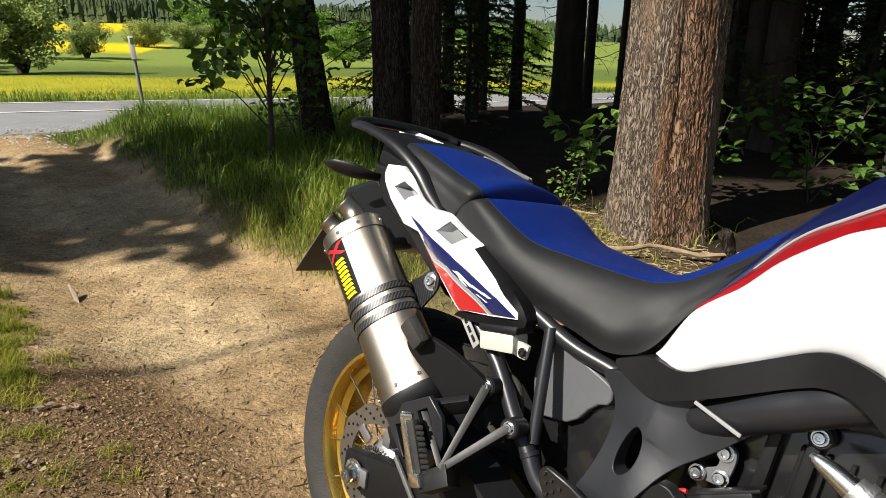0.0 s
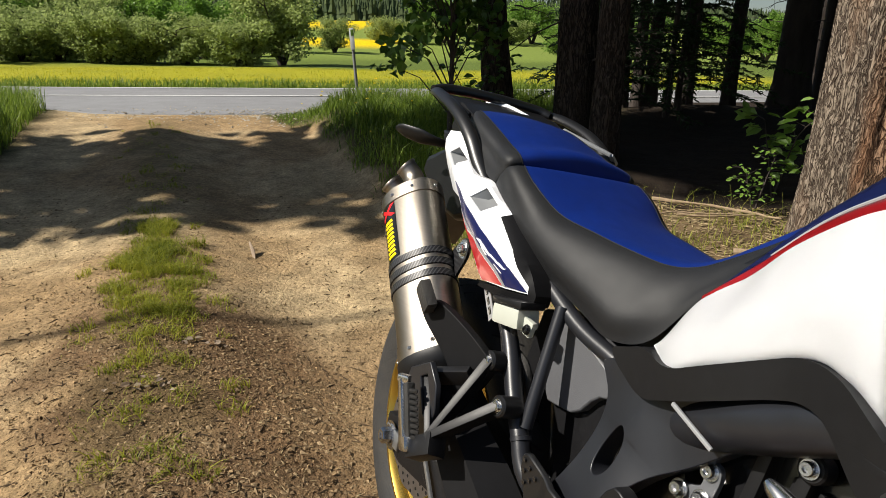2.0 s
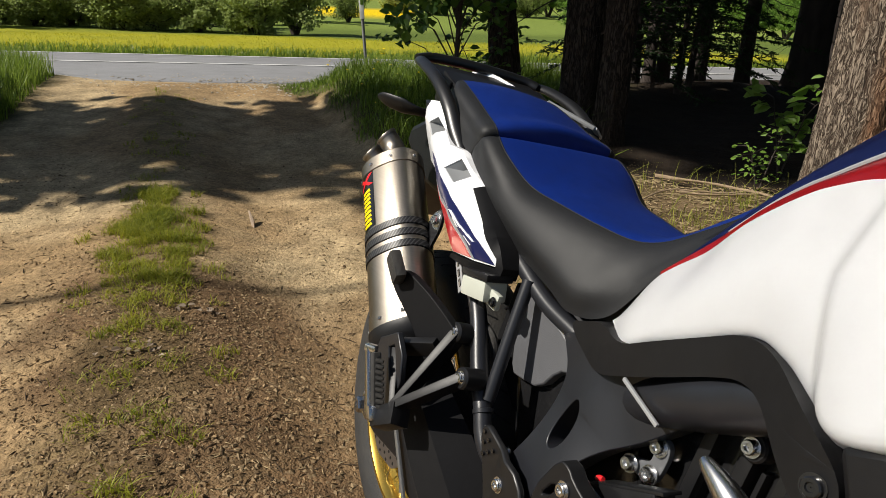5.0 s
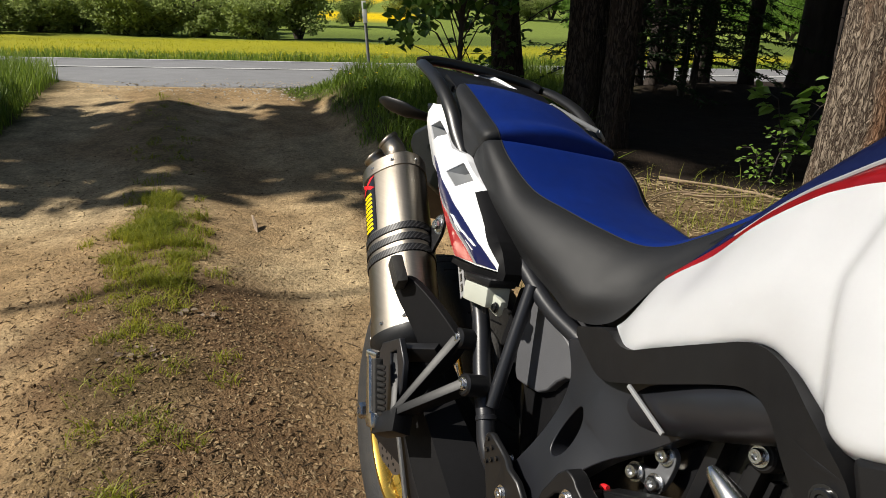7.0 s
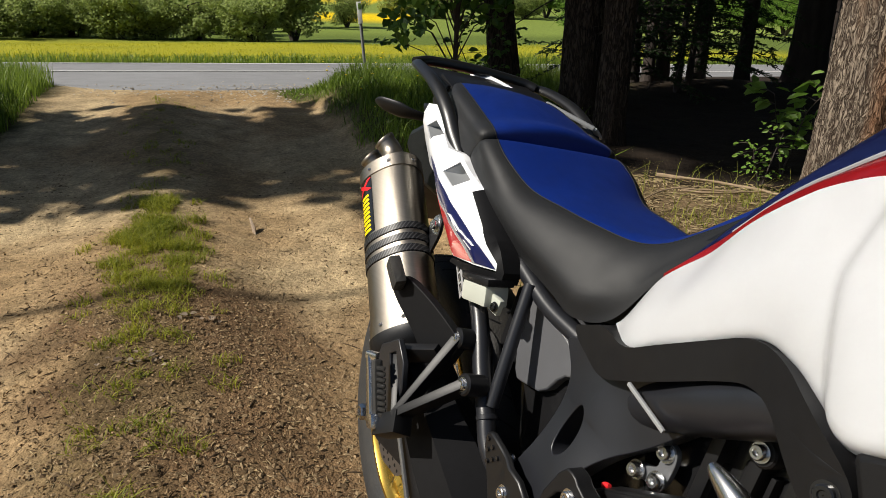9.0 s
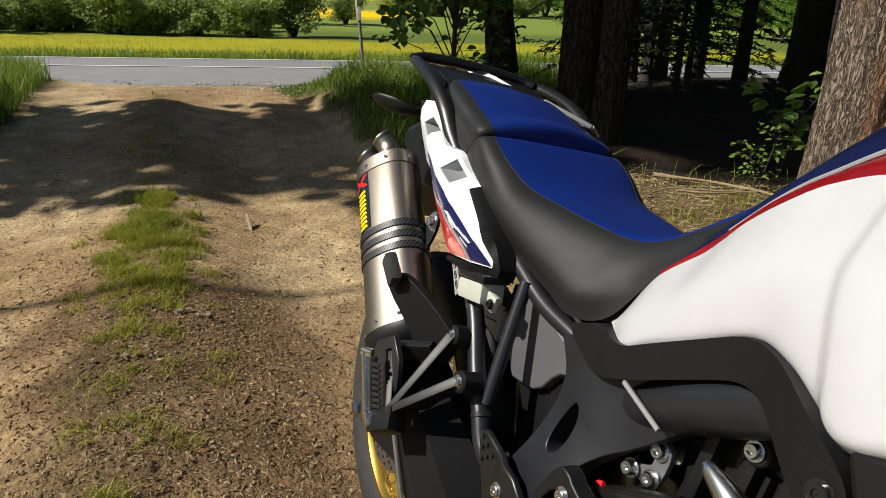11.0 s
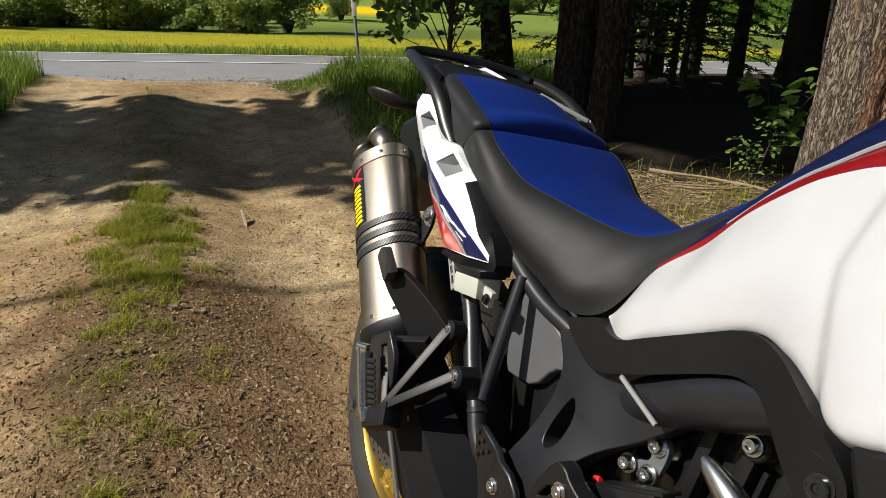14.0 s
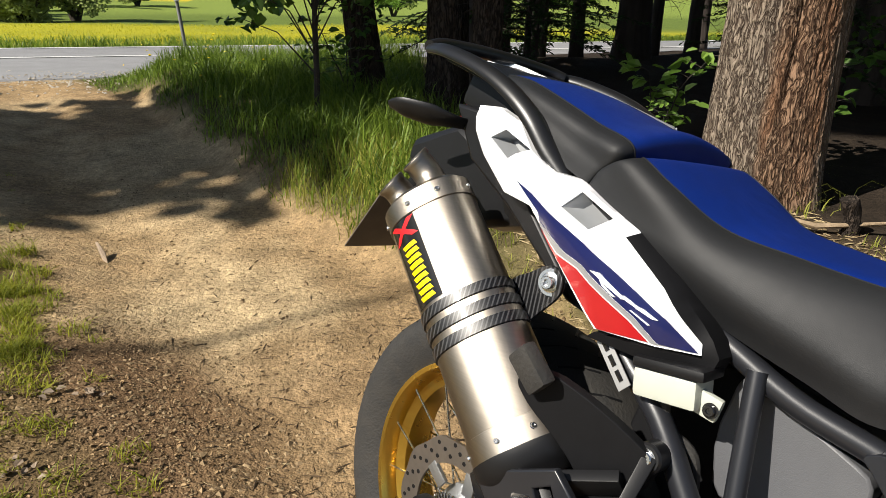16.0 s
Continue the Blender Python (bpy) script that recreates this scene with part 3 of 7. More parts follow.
def grow(bm, p, d, length, r0, r1, bend=0.15, seg=6, n=6, seed=0, droop=0.0):
    """A limb that wanders; returns its points."""
    rnd = random.Random(seed)
    pts = [Vector(p)]
    d = Vector(d).normalized()
    for k in range(n):
        d = (d + Vector((rnd.uniform(-1, 1), rnd.uniform(-1, 1), rnd.uniform(-1, 1))) * bend - Vector((0, 0, droop))).normalized()
        pts.append(pts[-1] + d * length / n)
    tube(bm, pts, [r0, r1], seg)
    return pts


# ---- near trees ----
def bark_trunk(h, r0, r1, lean=(0, 0), seed=0, seg=96, rows=150, flare=0.3, depth=0.012, freq=9.0, visible=2.4, seam=None):
    """A trunk whose bark is cut into long plates; rows are close together near the ground."""
    bm = bmesh.new()
    rings = []
    for k in range(rows):
        u = k / (rows - 1)
        z = -0.2 + (visible + 0.2) * u / 0.8 if u < 0.8 else visible + (h - visible) * (u - 0.8) / 0.2
        r = r0 + (r1 - r0) * max(z, 0) / h + r0 * flare * math.exp(-max(z, 0) / 0.25)
        ring = []
        for j in range(seg):
            a = 2 * math.pi * j / seg
            ca, sa = math.cos(a), math.sin(a)
            big = 0.05 * noise.noise((ca * 1.5, sa * 1.5, z * 0.6 + seed * 7)) + 0.08 * math.exp(-max(z, 0) / 0.3) * math.sin(5 * a + seed)
            wob = 0.12 * noise.noise((ca * 2, sa * 2, z * 3 + seed))
            rid = abs(noise.noise(((ca + wob) * freq * r0 / 0.27, (sa - wob) * freq * r0 / 0.27, z * 2.6 + seed * 3)))
            knob = noise.noise((ca * 20 * r0 / 0.27, sa * 20 * r0 / 0.27, z * 9 + seed))
            if seam is not None:
                big -= 0.09 * math.exp(-((a - seam - 0.10 * math.sin(z * 2.1)) / 0.10) ** 2) * smooth(0.1, 0.6, z)
            q = r * (1 + big) + depth * (min(rid * 3.2, 1.0) - 0.6) + depth * 0.35 * knob
            ring.append((q * ca + lean[0] * z, q * sa + lean[1] * z, z))
        rings.append(ring)
    loft(bm, rings)
    return bm


def crown(root, h0, h1, radius, n, per, size, material, seed, lean=(0, 0), limbs=7, mat_limb=None):
    """Limbs and a ragged leaf crown between the heights h0 and h1."""
    rnd = random.Random(seed)
    bm = bmesh.new()
    cs = []
    for k in range(limbs):
        z = h0 + (h1 - h0) * (k + 0.3) / limbs
        a = k * 2.4 + rnd.uniform(-0.4, 0.4)
        pts = grow(bm, (lean[0] * z, lean[1] * z, z), (math.cos(a), math.sin(a), 0.35), radius * rnd.uniform(0.6, 1.0) * (1 - 0.5 * k / limbs), 0.05, 0.012, 0.15, 6, 6, seed + k)
        cs += [p + Vector((rnd.uniform(-0.6, 0.6), rnd.uniform(-0.6, 0.6), rnd.uniform(-0.2, 0.5))) for p in pts[2:] for q in range(max(1, n // (limbs * 5)))]
    tagged(part("limb", bm, mat_limb or BARK_DARK, root), kind="stuff")
    add("crown", clump_leaves("crown", cs, [rnd.uniform(0.35, 0.8) for c in cs], per, size, material, 0.7), root)


def twigs(root, x0, n, h0, h1, length, seed, material):
    """Dead side twigs on a trunk."""
    rnd = random.Random(seed)
    bm = bmesh.new()
    for k in range(n):
        z, a = rnd.uniform(h0, h1), rnd.uniform(0, 6.28)
        pts = grow(bm, (x0 * math.cos(a), x0 * math.sin(a), z), (math.cos(a), math.sin(a), rnd.uniform(-0.3, 0.3)), length * rnd.uniform(0.4, 1), 0.007, 0.002, 0.25, 5, 6, seed * 100 + k, 0.05)
        for p in pts[2:5]:
            grow(bm, p, (rnd.uniform(-1, 1), rnd.uniform(-1, 1), rnd.uniform(-0.6, 0.2)), length * 0.3, 0.003, 0.001, 0.3, 4, 4, seed * 100 + k + 50, 0.08)
    tagged(part("dead_twig", bm, material, root), kind="stuff")


def tree(name, label, x, y, r0, r1, h, lean, material, seed, crown_args=None, twig=None, **kw):
    root = thing(name, label, "tree", pose(x, y, ground_z(x, y)))
    part("trunk", bark_trunk(h, r0, r1, lean, seed, **kw), material, root)
    if twig:
        twigs(root, r0, *twig, seed, BARK_DARK)
    if crown_args:
        crown(root, *crown_args, seed=seed, lean=lean)
    return root


tree("pine_tree", "thick tree with fissured grey bark and reddish patches", 2.25, 3.02, 0.25, 0.19, 13, (0.0, 0.01), BARK, 1, (5.5, 12, 3.4, 130, 22, 0.34, LEAF), depth=0.006, freq=34.0, seg=220, rows=300, seam=radians(238), flare=0.12)
tree("birch_tree", "pale slender birch with dark bands behind the big trunk", 4.15, 5.1, 0.085, 0.05, 10, (0.01, 0.0), BIRCH, 12, (4.5, 9.5, 2.0, 70, 18, 0.26, LEAF), seg=32, rows=60, depth=0.003)
tree("spruce_tree", "dark rough spruce trunk behind the big trunk", 5.2, 5.4, 0.15, 0.11, 14, (0.0, 0.0), BARK_DARK, 13, (5.5, 13, 2.4, 90, 20, 0.34, NEEDLE), (8, 0.6, 2.4, 0.7), seg=48, rows=70)
tree("leaning_tree", "dark slender trunk leaning over the grass verge", 0.70, 5.45, 0.115, 0.08, 11, (-0.115, 0.0), BARK_BROWN, 2, (4.6, 10, 2.8, 100, 20, 0.32, LEAF), (5, 0.3, 1.8, 0.7), seg=56, rows=90, depth=0.010)
tree("twin_trunk_tree", "thick dark trunk at the edge of the wood", 1.245, 5.2, 0.148, 0.11, 12, (-0.02, 0.0), BARK_BROWN, 3, (4.6, 11, 3.0, 110, 20, 0.32, LEAF), (6, 0.6, 2.2, 0.8), seg=64, rows=90, depth=0.013)
tree("twin_trunk_tree", "slimmer brown trunk beside the thick one", 1.40, 4.78, 0.10, 0.08, 11, (0.0, 0.0), BARK_BROWN, 4, (5, 10, 2.4, 80, 20, 0.32, LEAF), (4, 0.6, 2.2, 0.7), seg=56, rows=90, depth=0.010)
tree("spruce_tree", "straight dark spruce trunk inside the wood", 4.4, 8.3, 0.2, 0.15, 15, (0, 0), BARK_DARK, 5, (5.5, 14, 3.0, 110, 20, 0.36, NEEDLE), (8, 0.8, 2.6, 1.0), seg=48, rows=60)
# deeper in the wood: one trunk with dead twigs, planted again and again
rnd = random.Random(11)
stock = []
for k in range(3):
    root = thing("spruce_tree", "slim dark spruce trunk with dead lower twigs", "tree", pose(6 + k * 2.1, 11 + k * 1.4, 0.4), group="spruces of the wood")
    part("trunk", bark_trunk(15, 0.13 + 0.02 * k, 0.09, (0.01 * (k - 1), 0), 20 + k, seg=24, rows=40, depth=0.012), BARK_DARK, root)
    twigs(root, 0.12, 26, 0.5, 4.0, 1.5, 30 + k, BARK_DARK)
    crown(root, 5.0, 14, 2.6, 90, 20, 0.4, NEEDLE, 40 + k)
    stock.append(root)
for k in range(66):
    for trial in range(30):
        az, dist = radians(rnd.uniform(36, 82)), rnd.uniform(7, 24)
        x, y = 0.3 + dist * math.sin(az), dist * math.cos(az)
        if road_d(x, y) < -6.2 and not (dist < 10 and (math.degrees(az) > 44 or math.degrees(az) < 38)):
            break
    else:
        continue
    copy_thing(stock[k % 3], pose(x, y, ground_z(x, y) - 0.05, 0, 0, rnd.uniform(0, 360)))
# trees on the other side of the track, whose crowns shade its middle stretch
for k, (x, y, r, top) in enumerate(((-8.0, 2.75, 0.82, 8.3), (-8.4, 3.45, 0.8, 7.9), (-8.1, 3.85, 0.7, 7.3))):
    root = tree("poplar_tree", "tall narrow leafy tree beside the track", x, y, 0.2, 0.08, top, (0, 0), BARK_DARK, 60 + k, seg=40, rows=50)
    bm = bmesh.new()
    cs = []
    count = int((top - 3.4) * 13)
    for q in range(count):
        z, a, u = 3.4 + (top - 3.4) * q / count, q * 2.4, rnd.random() ** 0.5
        c = Vector((math.cos(a) * r * u, math.sin(a) * r * u, z + rnd.uniform(-0.2, 0.2)))
        cs.append(c)
        if q % 3 == 0:
            tube(bm, [(0, 0, z - 0.6), c], [0.03, 0.008], 5)
    tagged(part("limb", bm, BARK_DARK, root), kind="stuff")
    add("crown", clump_leaves("crown", cs, [rnd.uniform(0.3, 0.6) for c in cs], 10, 0.28, LEAF, 0.8), root)
# unseen taller trees added behind them to keep the edge of the wood in the shade
for k, (x, y, z0, top, r) in enumerate(((-12.0, 1.75, 13.3, 17.5, 1.3), (-14.0, 0.55, 17.8, 22.0, 1.05))):
    root = tree("tall_pine", "unseen tall pine added to shade the edge of the wood", x, y, 0.2, 0.07, top, (0, 0), BARK_DARK, 66 + k, seg=24, rows=40)
    cs = []
    for q in range(int((top - z0) * 14)):
        a, u = q * 2.4, rnd.random() ** 0.5
        cs.append(Vector((math.cos(a) * r * u, math.sin(a) * r * u, z0 + (top - z0) * q / int((top - z0) * 14))))
    bm = bmesh.new()
    for c in cs[::4]:
        tube(bm, [(0, 0, c.z - 0.4), c], [0.03, 0.008], 5)
    tagged(part("limb", bm, BARK_DARK, root), kind="stuff")
    add("crown", clump_leaves("crown", cs, [rnd.uniform(0.3, 0.6) for c in cs], 34, 0.36, NEEDLE, 0.8), root)

# a slim bare tree, whose shadow lies across the track as a thin line
root = thing("slim_tree", "slim bare tree beside the track", "tree", pose(-8.0, 0.2, ground_z(-8.0, 0.2)))
bm = bmesh.new()
grow(bm, (0, 0, -0.2), (0, 0, 1), 9.6, 0.05, 0.018, 0.03, 8, 14, 5)
part("trunk", bm, BARK_DARK, root)
twigs(root, 0.03, 14, 5.2, 9.0, 0.8, 77, BARK_DARK)

# young spruces with drooping boughs between the trunks
def young_spruce(seed, h):
    root = thing("young_spruce", "dark young spruce with drooping needle boughs", "tree", pose(0, 0, 0), group="young spruces")
    rnd = random.Random(seed)
    bm = bmesh.new()
    tube(bm, [(0, 0, -0.1), (0.02, 0, h * 0.5), (0, 0.02, h)], [0.04, 0.025, 0.006], 8)
    part("trunk", bm, BARK_DARK, root)
    bm = bmesh.new()
    cp, cd = [], []
    for k in range(int(h * 16)):
        z = h * (0.1 + 0.88 * k / (h * 16))
        a = k * 2.4
        ln = (h - z) * 0.42 + 0.15
        pts = grow(bm, (0, 0, z), (math.cos(a), math.sin(a), 0.1), ln, 0.009, 0.002, 0.12, 4, 6, seed * 50 + k, 0.07)
        for p, q in zip(pts, pts[1:]):
            for s in range(20):
                t = rnd.random()
                cp.append(p.lerp(q, t))
                sd = (q - p).normalized().cross(Vector((0, 0, 1))) * rnd.choice((-1, 1))
                cd.append((q - p).normalized() * 0.6 + sd * 0.9 + Vector((0, 0, rnd.uniform(-0.5, 0.1))))
    tagged(part("bough", bm, BARK_DARK, root), kind="stuff")
    cp, cd = np.array(cp), np.array(cd)
    me = leaves("needles", cp, RNG.normal(size=cp.shape) * 0.5 + np.array([0, 0, 1.0]), cd, RNG.uniform(0.03, 0.075, len(cp)), NEEDLE, 0.13)
    add("needles", me, root)
    return root


ys = [young_spruce(3, 2.6), young_spruce(4, 3.2)]
ys[0].matrix_basis = pose(1.9, 6.6, ground_z(1.9, 6.6))
ys[1].matrix_basis = pose(2.75, 7.4, ground_z(2.75, 7.4))
for x, y in ((2.3, 9.0), (3.35, 8.9), (2.0, 7.6), (2.55, 7.1), (3.05, 7.9)):
    copy_thing(ys[0], pose(x, y, ground_z(x, y), 0, 0, 70))
for k, (x, y) in enumerate(((2.59, 8.5), (2.79, 8.6), (3.19, 8.5), (1.75, 6.3), (3.74, 8.5), (2.25, 8.0), (4.9, 8.6), (5.4, 8.5))):
    copy_thing(stock[k % 3], pose(x, y, ground_z(x, y) - 0.05, 0, 0, 47 * k) @ Matrix.Diagonal((0.55, 0.55, 1, 1))).scale = (0.55, 0.55, 1)
for k in range(26):
    az, dist = radians(rnd.uniform(37, 72)), rnd.uniform(7, 13)
    x, y = 0.3 + dist * math.sin(az), dist * math.cos(az)
    if road_d(x, y) < -5.8:
        copy_thing(ys[k % 2], pose(x, y, ground_z(x, y) - 0.05, 0, 0, rnd.uniform(0, 360)))


# ---- shrubs and saplings ----
def shrub(name, label, x, y, h, spread, stems, n_leaf, size, material, seed, base_z=None, lean=(0, 0), reach=0.28):
    rnd = random.Random(seed)
    root = thing(name, label, "shrub", pose(x, y, ground_z(x, y) if base_z is None else base_z))
    bm = bmesh.new()
    cp, cd = [], []
    for k in range(stems):
        a = 6.28 * k / stems + rnd.uniform(-0.5, 0.5)
        pts = grow(bm, (0, 0, -0.03), (math.cos(a) * spread + lean[0], math.sin(a) * spread + lean[1], 1), h * rnd.uniform(0.7, 1.15), 0.007, 0.002, 0.16, 5, 8, seed * 31 + k, 0.03)
        for p in pts[3:]:
            for q in range(2):
                b = rnd.uniform(0, 6.28)
                side = grow(bm, p, (math.cos(b), math.sin(b), 0.25), h * reach, 0.003, 0.001, 0.2, 4, 4, seed * 77 + k * 9 + q, 0.05)
                for s in side[1:]:
                    for e in range(max(1, n_leaf // (stems * 40))):
                        cp.append(s + Vector((rnd.uniform(-0.03, 0.03), rnd.uniform(-0.03, 0.03), rnd.uniform(-0.02, 0.02))))
                        cd.append(Vector((math.cos(b + rnd.uniform(-1.3, 1.3)), math.sin(b + rnd.uniform(-1.3, 1.3)), rnd.uniform(-0.6, 0.1))))
    tagged(part("stem", bm, BARK_DARK, root), kind="stuff")
    cp, cd = np.array(cp), np.array(cd)
    add("leaves", leaves("leaves", cp, RNG.normal(size=cp.shape) * 0.35 + np.array([-0.25, -0.25, 1.0]), cd, size * RNG.uniform(0.65, 1.2, len(cp)), material, 0.3), root)
    return root


shrub("leafy_shrub", "shrub with broad bright green leaves in the sun", 2.36, 4.1, 0.66, 0.16, 2, 85, 0.085, LEAF_BRIGHT, 1, reach=0.2)
shrub("leafy_shrub", "low shrub with small leaves beside the big trunk", 2.02, 3.62, 0.34, 0.2, 2, 85, 0.032, LEAF_BRIGHT, 2)
shrub("leafy_shrub", "green undergrowth behind the big trunk", 2.95, 3.75, 0.75, 0.25, 2, 85, 0.09, LEAF, 3)
shrub("leafy_shrub", "green undergrowth in the shade of the wood", 3.6, 3.3, 0.5, 0.4, 2, 85, 0.08, LEAF, 4)
shrub("leafy_shrub", "green undergrowth in the shade of the wood", 3.7, 2.5, 0.4, 0.5, 2, 85, 0.07, LEAF, 5)
shrub("leafy_shrub", "green undergrowth in the shade of the wood", 4.6, 3.4, 0.8, 0.5, 3, 130, 0.1, LEAF, 6)
shrub("leafy_shrub", "green undergrowth in the shade of the wood", 5.0, 4.6, 1.2, 0.5, 5, 300, 0.1, LEAF, 7)
# maple sapling: one bare stem, boughs and a dense flat crown of dark leaves
root = thing("maple_sapling", "slender maple sapling with a dark crown over the grass verge", "tree", pose(0.27, 4.92, ground_z(0.27, 4.92)))
bm = bmesh.new()
grow(bm, (0, 0, -0.05), (0.03, 0, 1), 2.1, 0.022, 0.008, 0.03, 8, 10, 301)
part("trunk", bm, BARK_DARK, root)
rnd = random.Random(19)
bm = bmesh.new()
cs = []
for k in range(46):
    a, u = k * 2.4, (k / 46) ** 0.5
    c = Vector((-0.06 + 0.46 * u * math.cos(a), 0.45 * u * math.sin(a), 0.62 + 1.35 * rnd.random() + 0.15 * (1 - u)))
    cs.append(c)
    tube(bm, [(0.0, 0, max(0.3, c.z - 0.35)), ((c.x) * 0.5, c.y * 0.5, c.z - 0.08), c], [0.006, 0.002], 5)
tagged(part("bough", bm, BARK_DARK, root), kind="stuff")
add("crown", clump_leaves("crown", cs, [rnd.uniform(0.10, 0.2) for c in cs], 26, 0.07, LEAF, 0.6, 0.5), root)
# understorey crowns added, mostly out of view, to shade the floor of the wood
for k, (x, y) in enumerate(((4.6, 2.3), (5.4, 4.2), (6.2, 2.2), (4.4, 0.6), (4.9, 3.2), (5.5, 6.2))):
    root = thing("hazel_tree", "leafy understorey tree added to shade the floor of the wood", "tree", pose(x, y, ground_z(x, y)), group="understorey of the wood")
    bm = bmesh.new()
    grow(bm, (0, 0, -0.1), (0.0, 0, 1), 4.5, 0.05, 0.015, 0.025, 8, 10, 90 + k)
    part("trunk", bm, BARK_DARK, root)
    crown(root, 1.7, 4.8, 1.6, 120, 20, 0.24, LEAF, 95 + k)
shrub("leafy_shrub", "low leafy growth round the leaning trunk", 0.52, 5.2, 0.8, 0.2, 3, 130, 0.07, LEAF, 9)


# ---- fields, bushes and hills across the road ----
def far_tree(name, label, h, spread, seed, trunk_h, n, leaf, material):
    root = thing(name, label, "tree", pose(0, 0, 0), group="bushes across the meadow")
    rnd = random.Random(seed)
    bm = bmesh.new()
    cs = []
    for k in range(5):
        a = 6.28 * k / 5 + rnd.uniform(-0.4, 0.4)
        pts = grow(bm, (0, 0, -0.3), (math.cos(a) * 0.45, math.sin(a) * 0.45, 1), h * 0.8, 0.16 * h / 6, 0.03, 0.12, 6, 8, seed * 13 + k)
        for p in pts[2:]:
            b = rnd.uniform(0, 6.28)
            sub = grow(bm, p, (math.cos(b), math.sin(b), 0.3), spread * 0.6, 0.05, 0.01, 0.2, 5, 5, seed * 17 + k, 0.02)
            cs += sub[1:]
    part("trunk", bm, BARK_DARK, root)
    cs = [c for c in cs if c.z > trunk_h]
    rnd.shuffle(cs)
    cs = cs[:n]
    add("crown", clump_leaves("crown", cs, [rnd.uniform(0.5, 1.1) * spread * 0.25 for c in cs], 85, leaf * 0.62, material, 0.8, 0.3), root)
    return root


protos = [far_tree("willow_tree", "round pale green willow at the edge of the meadow", 7.0, 4.2, 1, 1.2, 130, 0.34, WILLOW),
          far_tree("willow_bush", "grey green willow bush along the meadow", 4.2, 3.2, 2, 0.3, 110, 0.3, WILLOW),
          far_tree("willow_bush", "grey green willow bush along the meadow", 3.4, 3.0, 3, 0.2, 100, 0.28, WILLOW),
          far_tree("field_tree", "spreading green tree beyond the meadow", 9.0, 5.0, 4, 2.0, 140, 0.42, LEAF_BRIGHT)]
rnd = random.Random(5)
spots = []
for k in range(16):
    along = -50 + k * 3.0 + rnd.uniform(-0.8, 0.8)
    spots.append((1 if rnd.random() < 0.55 else 2, along, 62 + rnd.uniform(-4, 6), rnd.uniform(1.1, 1.6)))
spots += [(0, -0.9, 62.7, 1.4), (3, -8, 168, 1.0), (3, -16, 175, 1.1), (3, -28, 170, 1.0), (1, -36, 128, 1.3), (1, -10, 126, 1.2), (3, -46, 172, 1.1), (3, -12, 88, 1.1), (3, -20, 92, 1.2), (3, -28, 90, 1.25), (0, -36, 94, 1.3), (0, -40, 72, 1.2), (3, -60, 70, 1.0), (3, -34, 80, 1.2), (3, -50, 85, 1.3), (0, -24, 78, 1.2), (1, -6, 100, 1.0), (3, -24, 112, 0.9), (3, -17, 114, 0.8), (3, -2, 112, 1.0), (3, -8, 116, 0.9), (0, 8, 116, 1.0),
          (1, 22, 150, 1.6), (1, 30, 148, 1.6), (3, 38, 156, 1.4), (1, 46, 150, 1.7), (1, 54, 150, 1.6), (3, 62, 158, 1.4), (1, 70, 150, 1.6), (3, 44, 90, 0.9), (3, 52, 84, 0.9), (3, 80, 100, 1.1), (3, 96, 110, 1.2), (1, -74, 75, 1.4), (3, -82, 80, 1.2), (1, -92, 85, 1.5), (3, -40, 200, 1.0), (3, -70, 205, 1.1), (3, -96, 210, 1.1)]
used = set()
for q, along, r, s in spots:
    p = ROAD_FAR + ROAD_DIR * along + ROAD_NRM * r
    m = pose(p.x, p.y, ground_z(p.x, p.y) - 0.1, 0, 0, rnd.uniform(0, 360)) @ Matrix.Diagonal((s, s, s, 1))
    if q not in used:
        used.add(q)
        protos[q].matrix_basis = m
    else:
        o = copy_thing(protos[q], m)
        o.scale = (s, s, s)

# spruce woods on the far hills: ragged cones in one mesh
N = 5200
vs, fs = [], []
xs = RNG.uniform(-420, 330, N)
rs = RNG.uniform(270, 430, N)
o = 0
for x, r in zip(xs, rs):
    p = ROAD_FAR + ROAD_DIR * float(x) + ROAD_NRM * float(r)
    z = ground_z(p.x, p.y)
    h = RNG.uniform(7, 11)
    w = h * 0.2
    for b0, b1, ww in ((0.0, 0.55, 1.0), (0.3, 0.8, 0.75), (0.6, 1.0, 0.45)):
        ring = [(p.x + w * ww * math.cos(a) * RNG.uniform(0.75, 1.2), p.y + w * ww * math.sin(a) * RNG.uniform(0.75, 1.2), z + h * b0 + RNG.uniform(-0.4, 0.2)) for a in (0, 1.26, 2.51, 3.77, 5.03)]
        vs += ring + [(p.x, p.y, z + h * b1)]
        fs += [(o + i, o + (i + 1) % 5, o + 5) for i in range(5)]
        o += 6
add("far_woods", raw_mesh("far_woods", vs, [np.array(fs)], FAR_WOOD), None, "dark spruce woods on the far hills", "woods", "stuff")

# roadside marker post
px, py = -1.15, 9.3
post = thing("marker_post", "thin grey leaning roadside post with a white top", "post", pose(px, py, ground_z(px, py)))
bm = bmesh.new()
tube(bm, [(0.09, 0, -0.2), (-0.004, 0, 1.03)], 0.021, 12)
part("pole", bm, POST_GREY, post)
bm = bmesh.new()
box(bm, pose(0.009, -0.024, 0.89, 0, -4.4, 0), 0.062, 0.012, 0.28, 0.004)
part("white_panel", bm, ROAD_PAINT, post, "white panel at its top")
bm = bmesh.new()
box(bm, pose(0.012, -0.0318, 0.97, 0, -4.4, 0), 0.04, 0.003, 0.08, 0.001)
part("green_patch", bm, LEAF_BRIGHT, post)


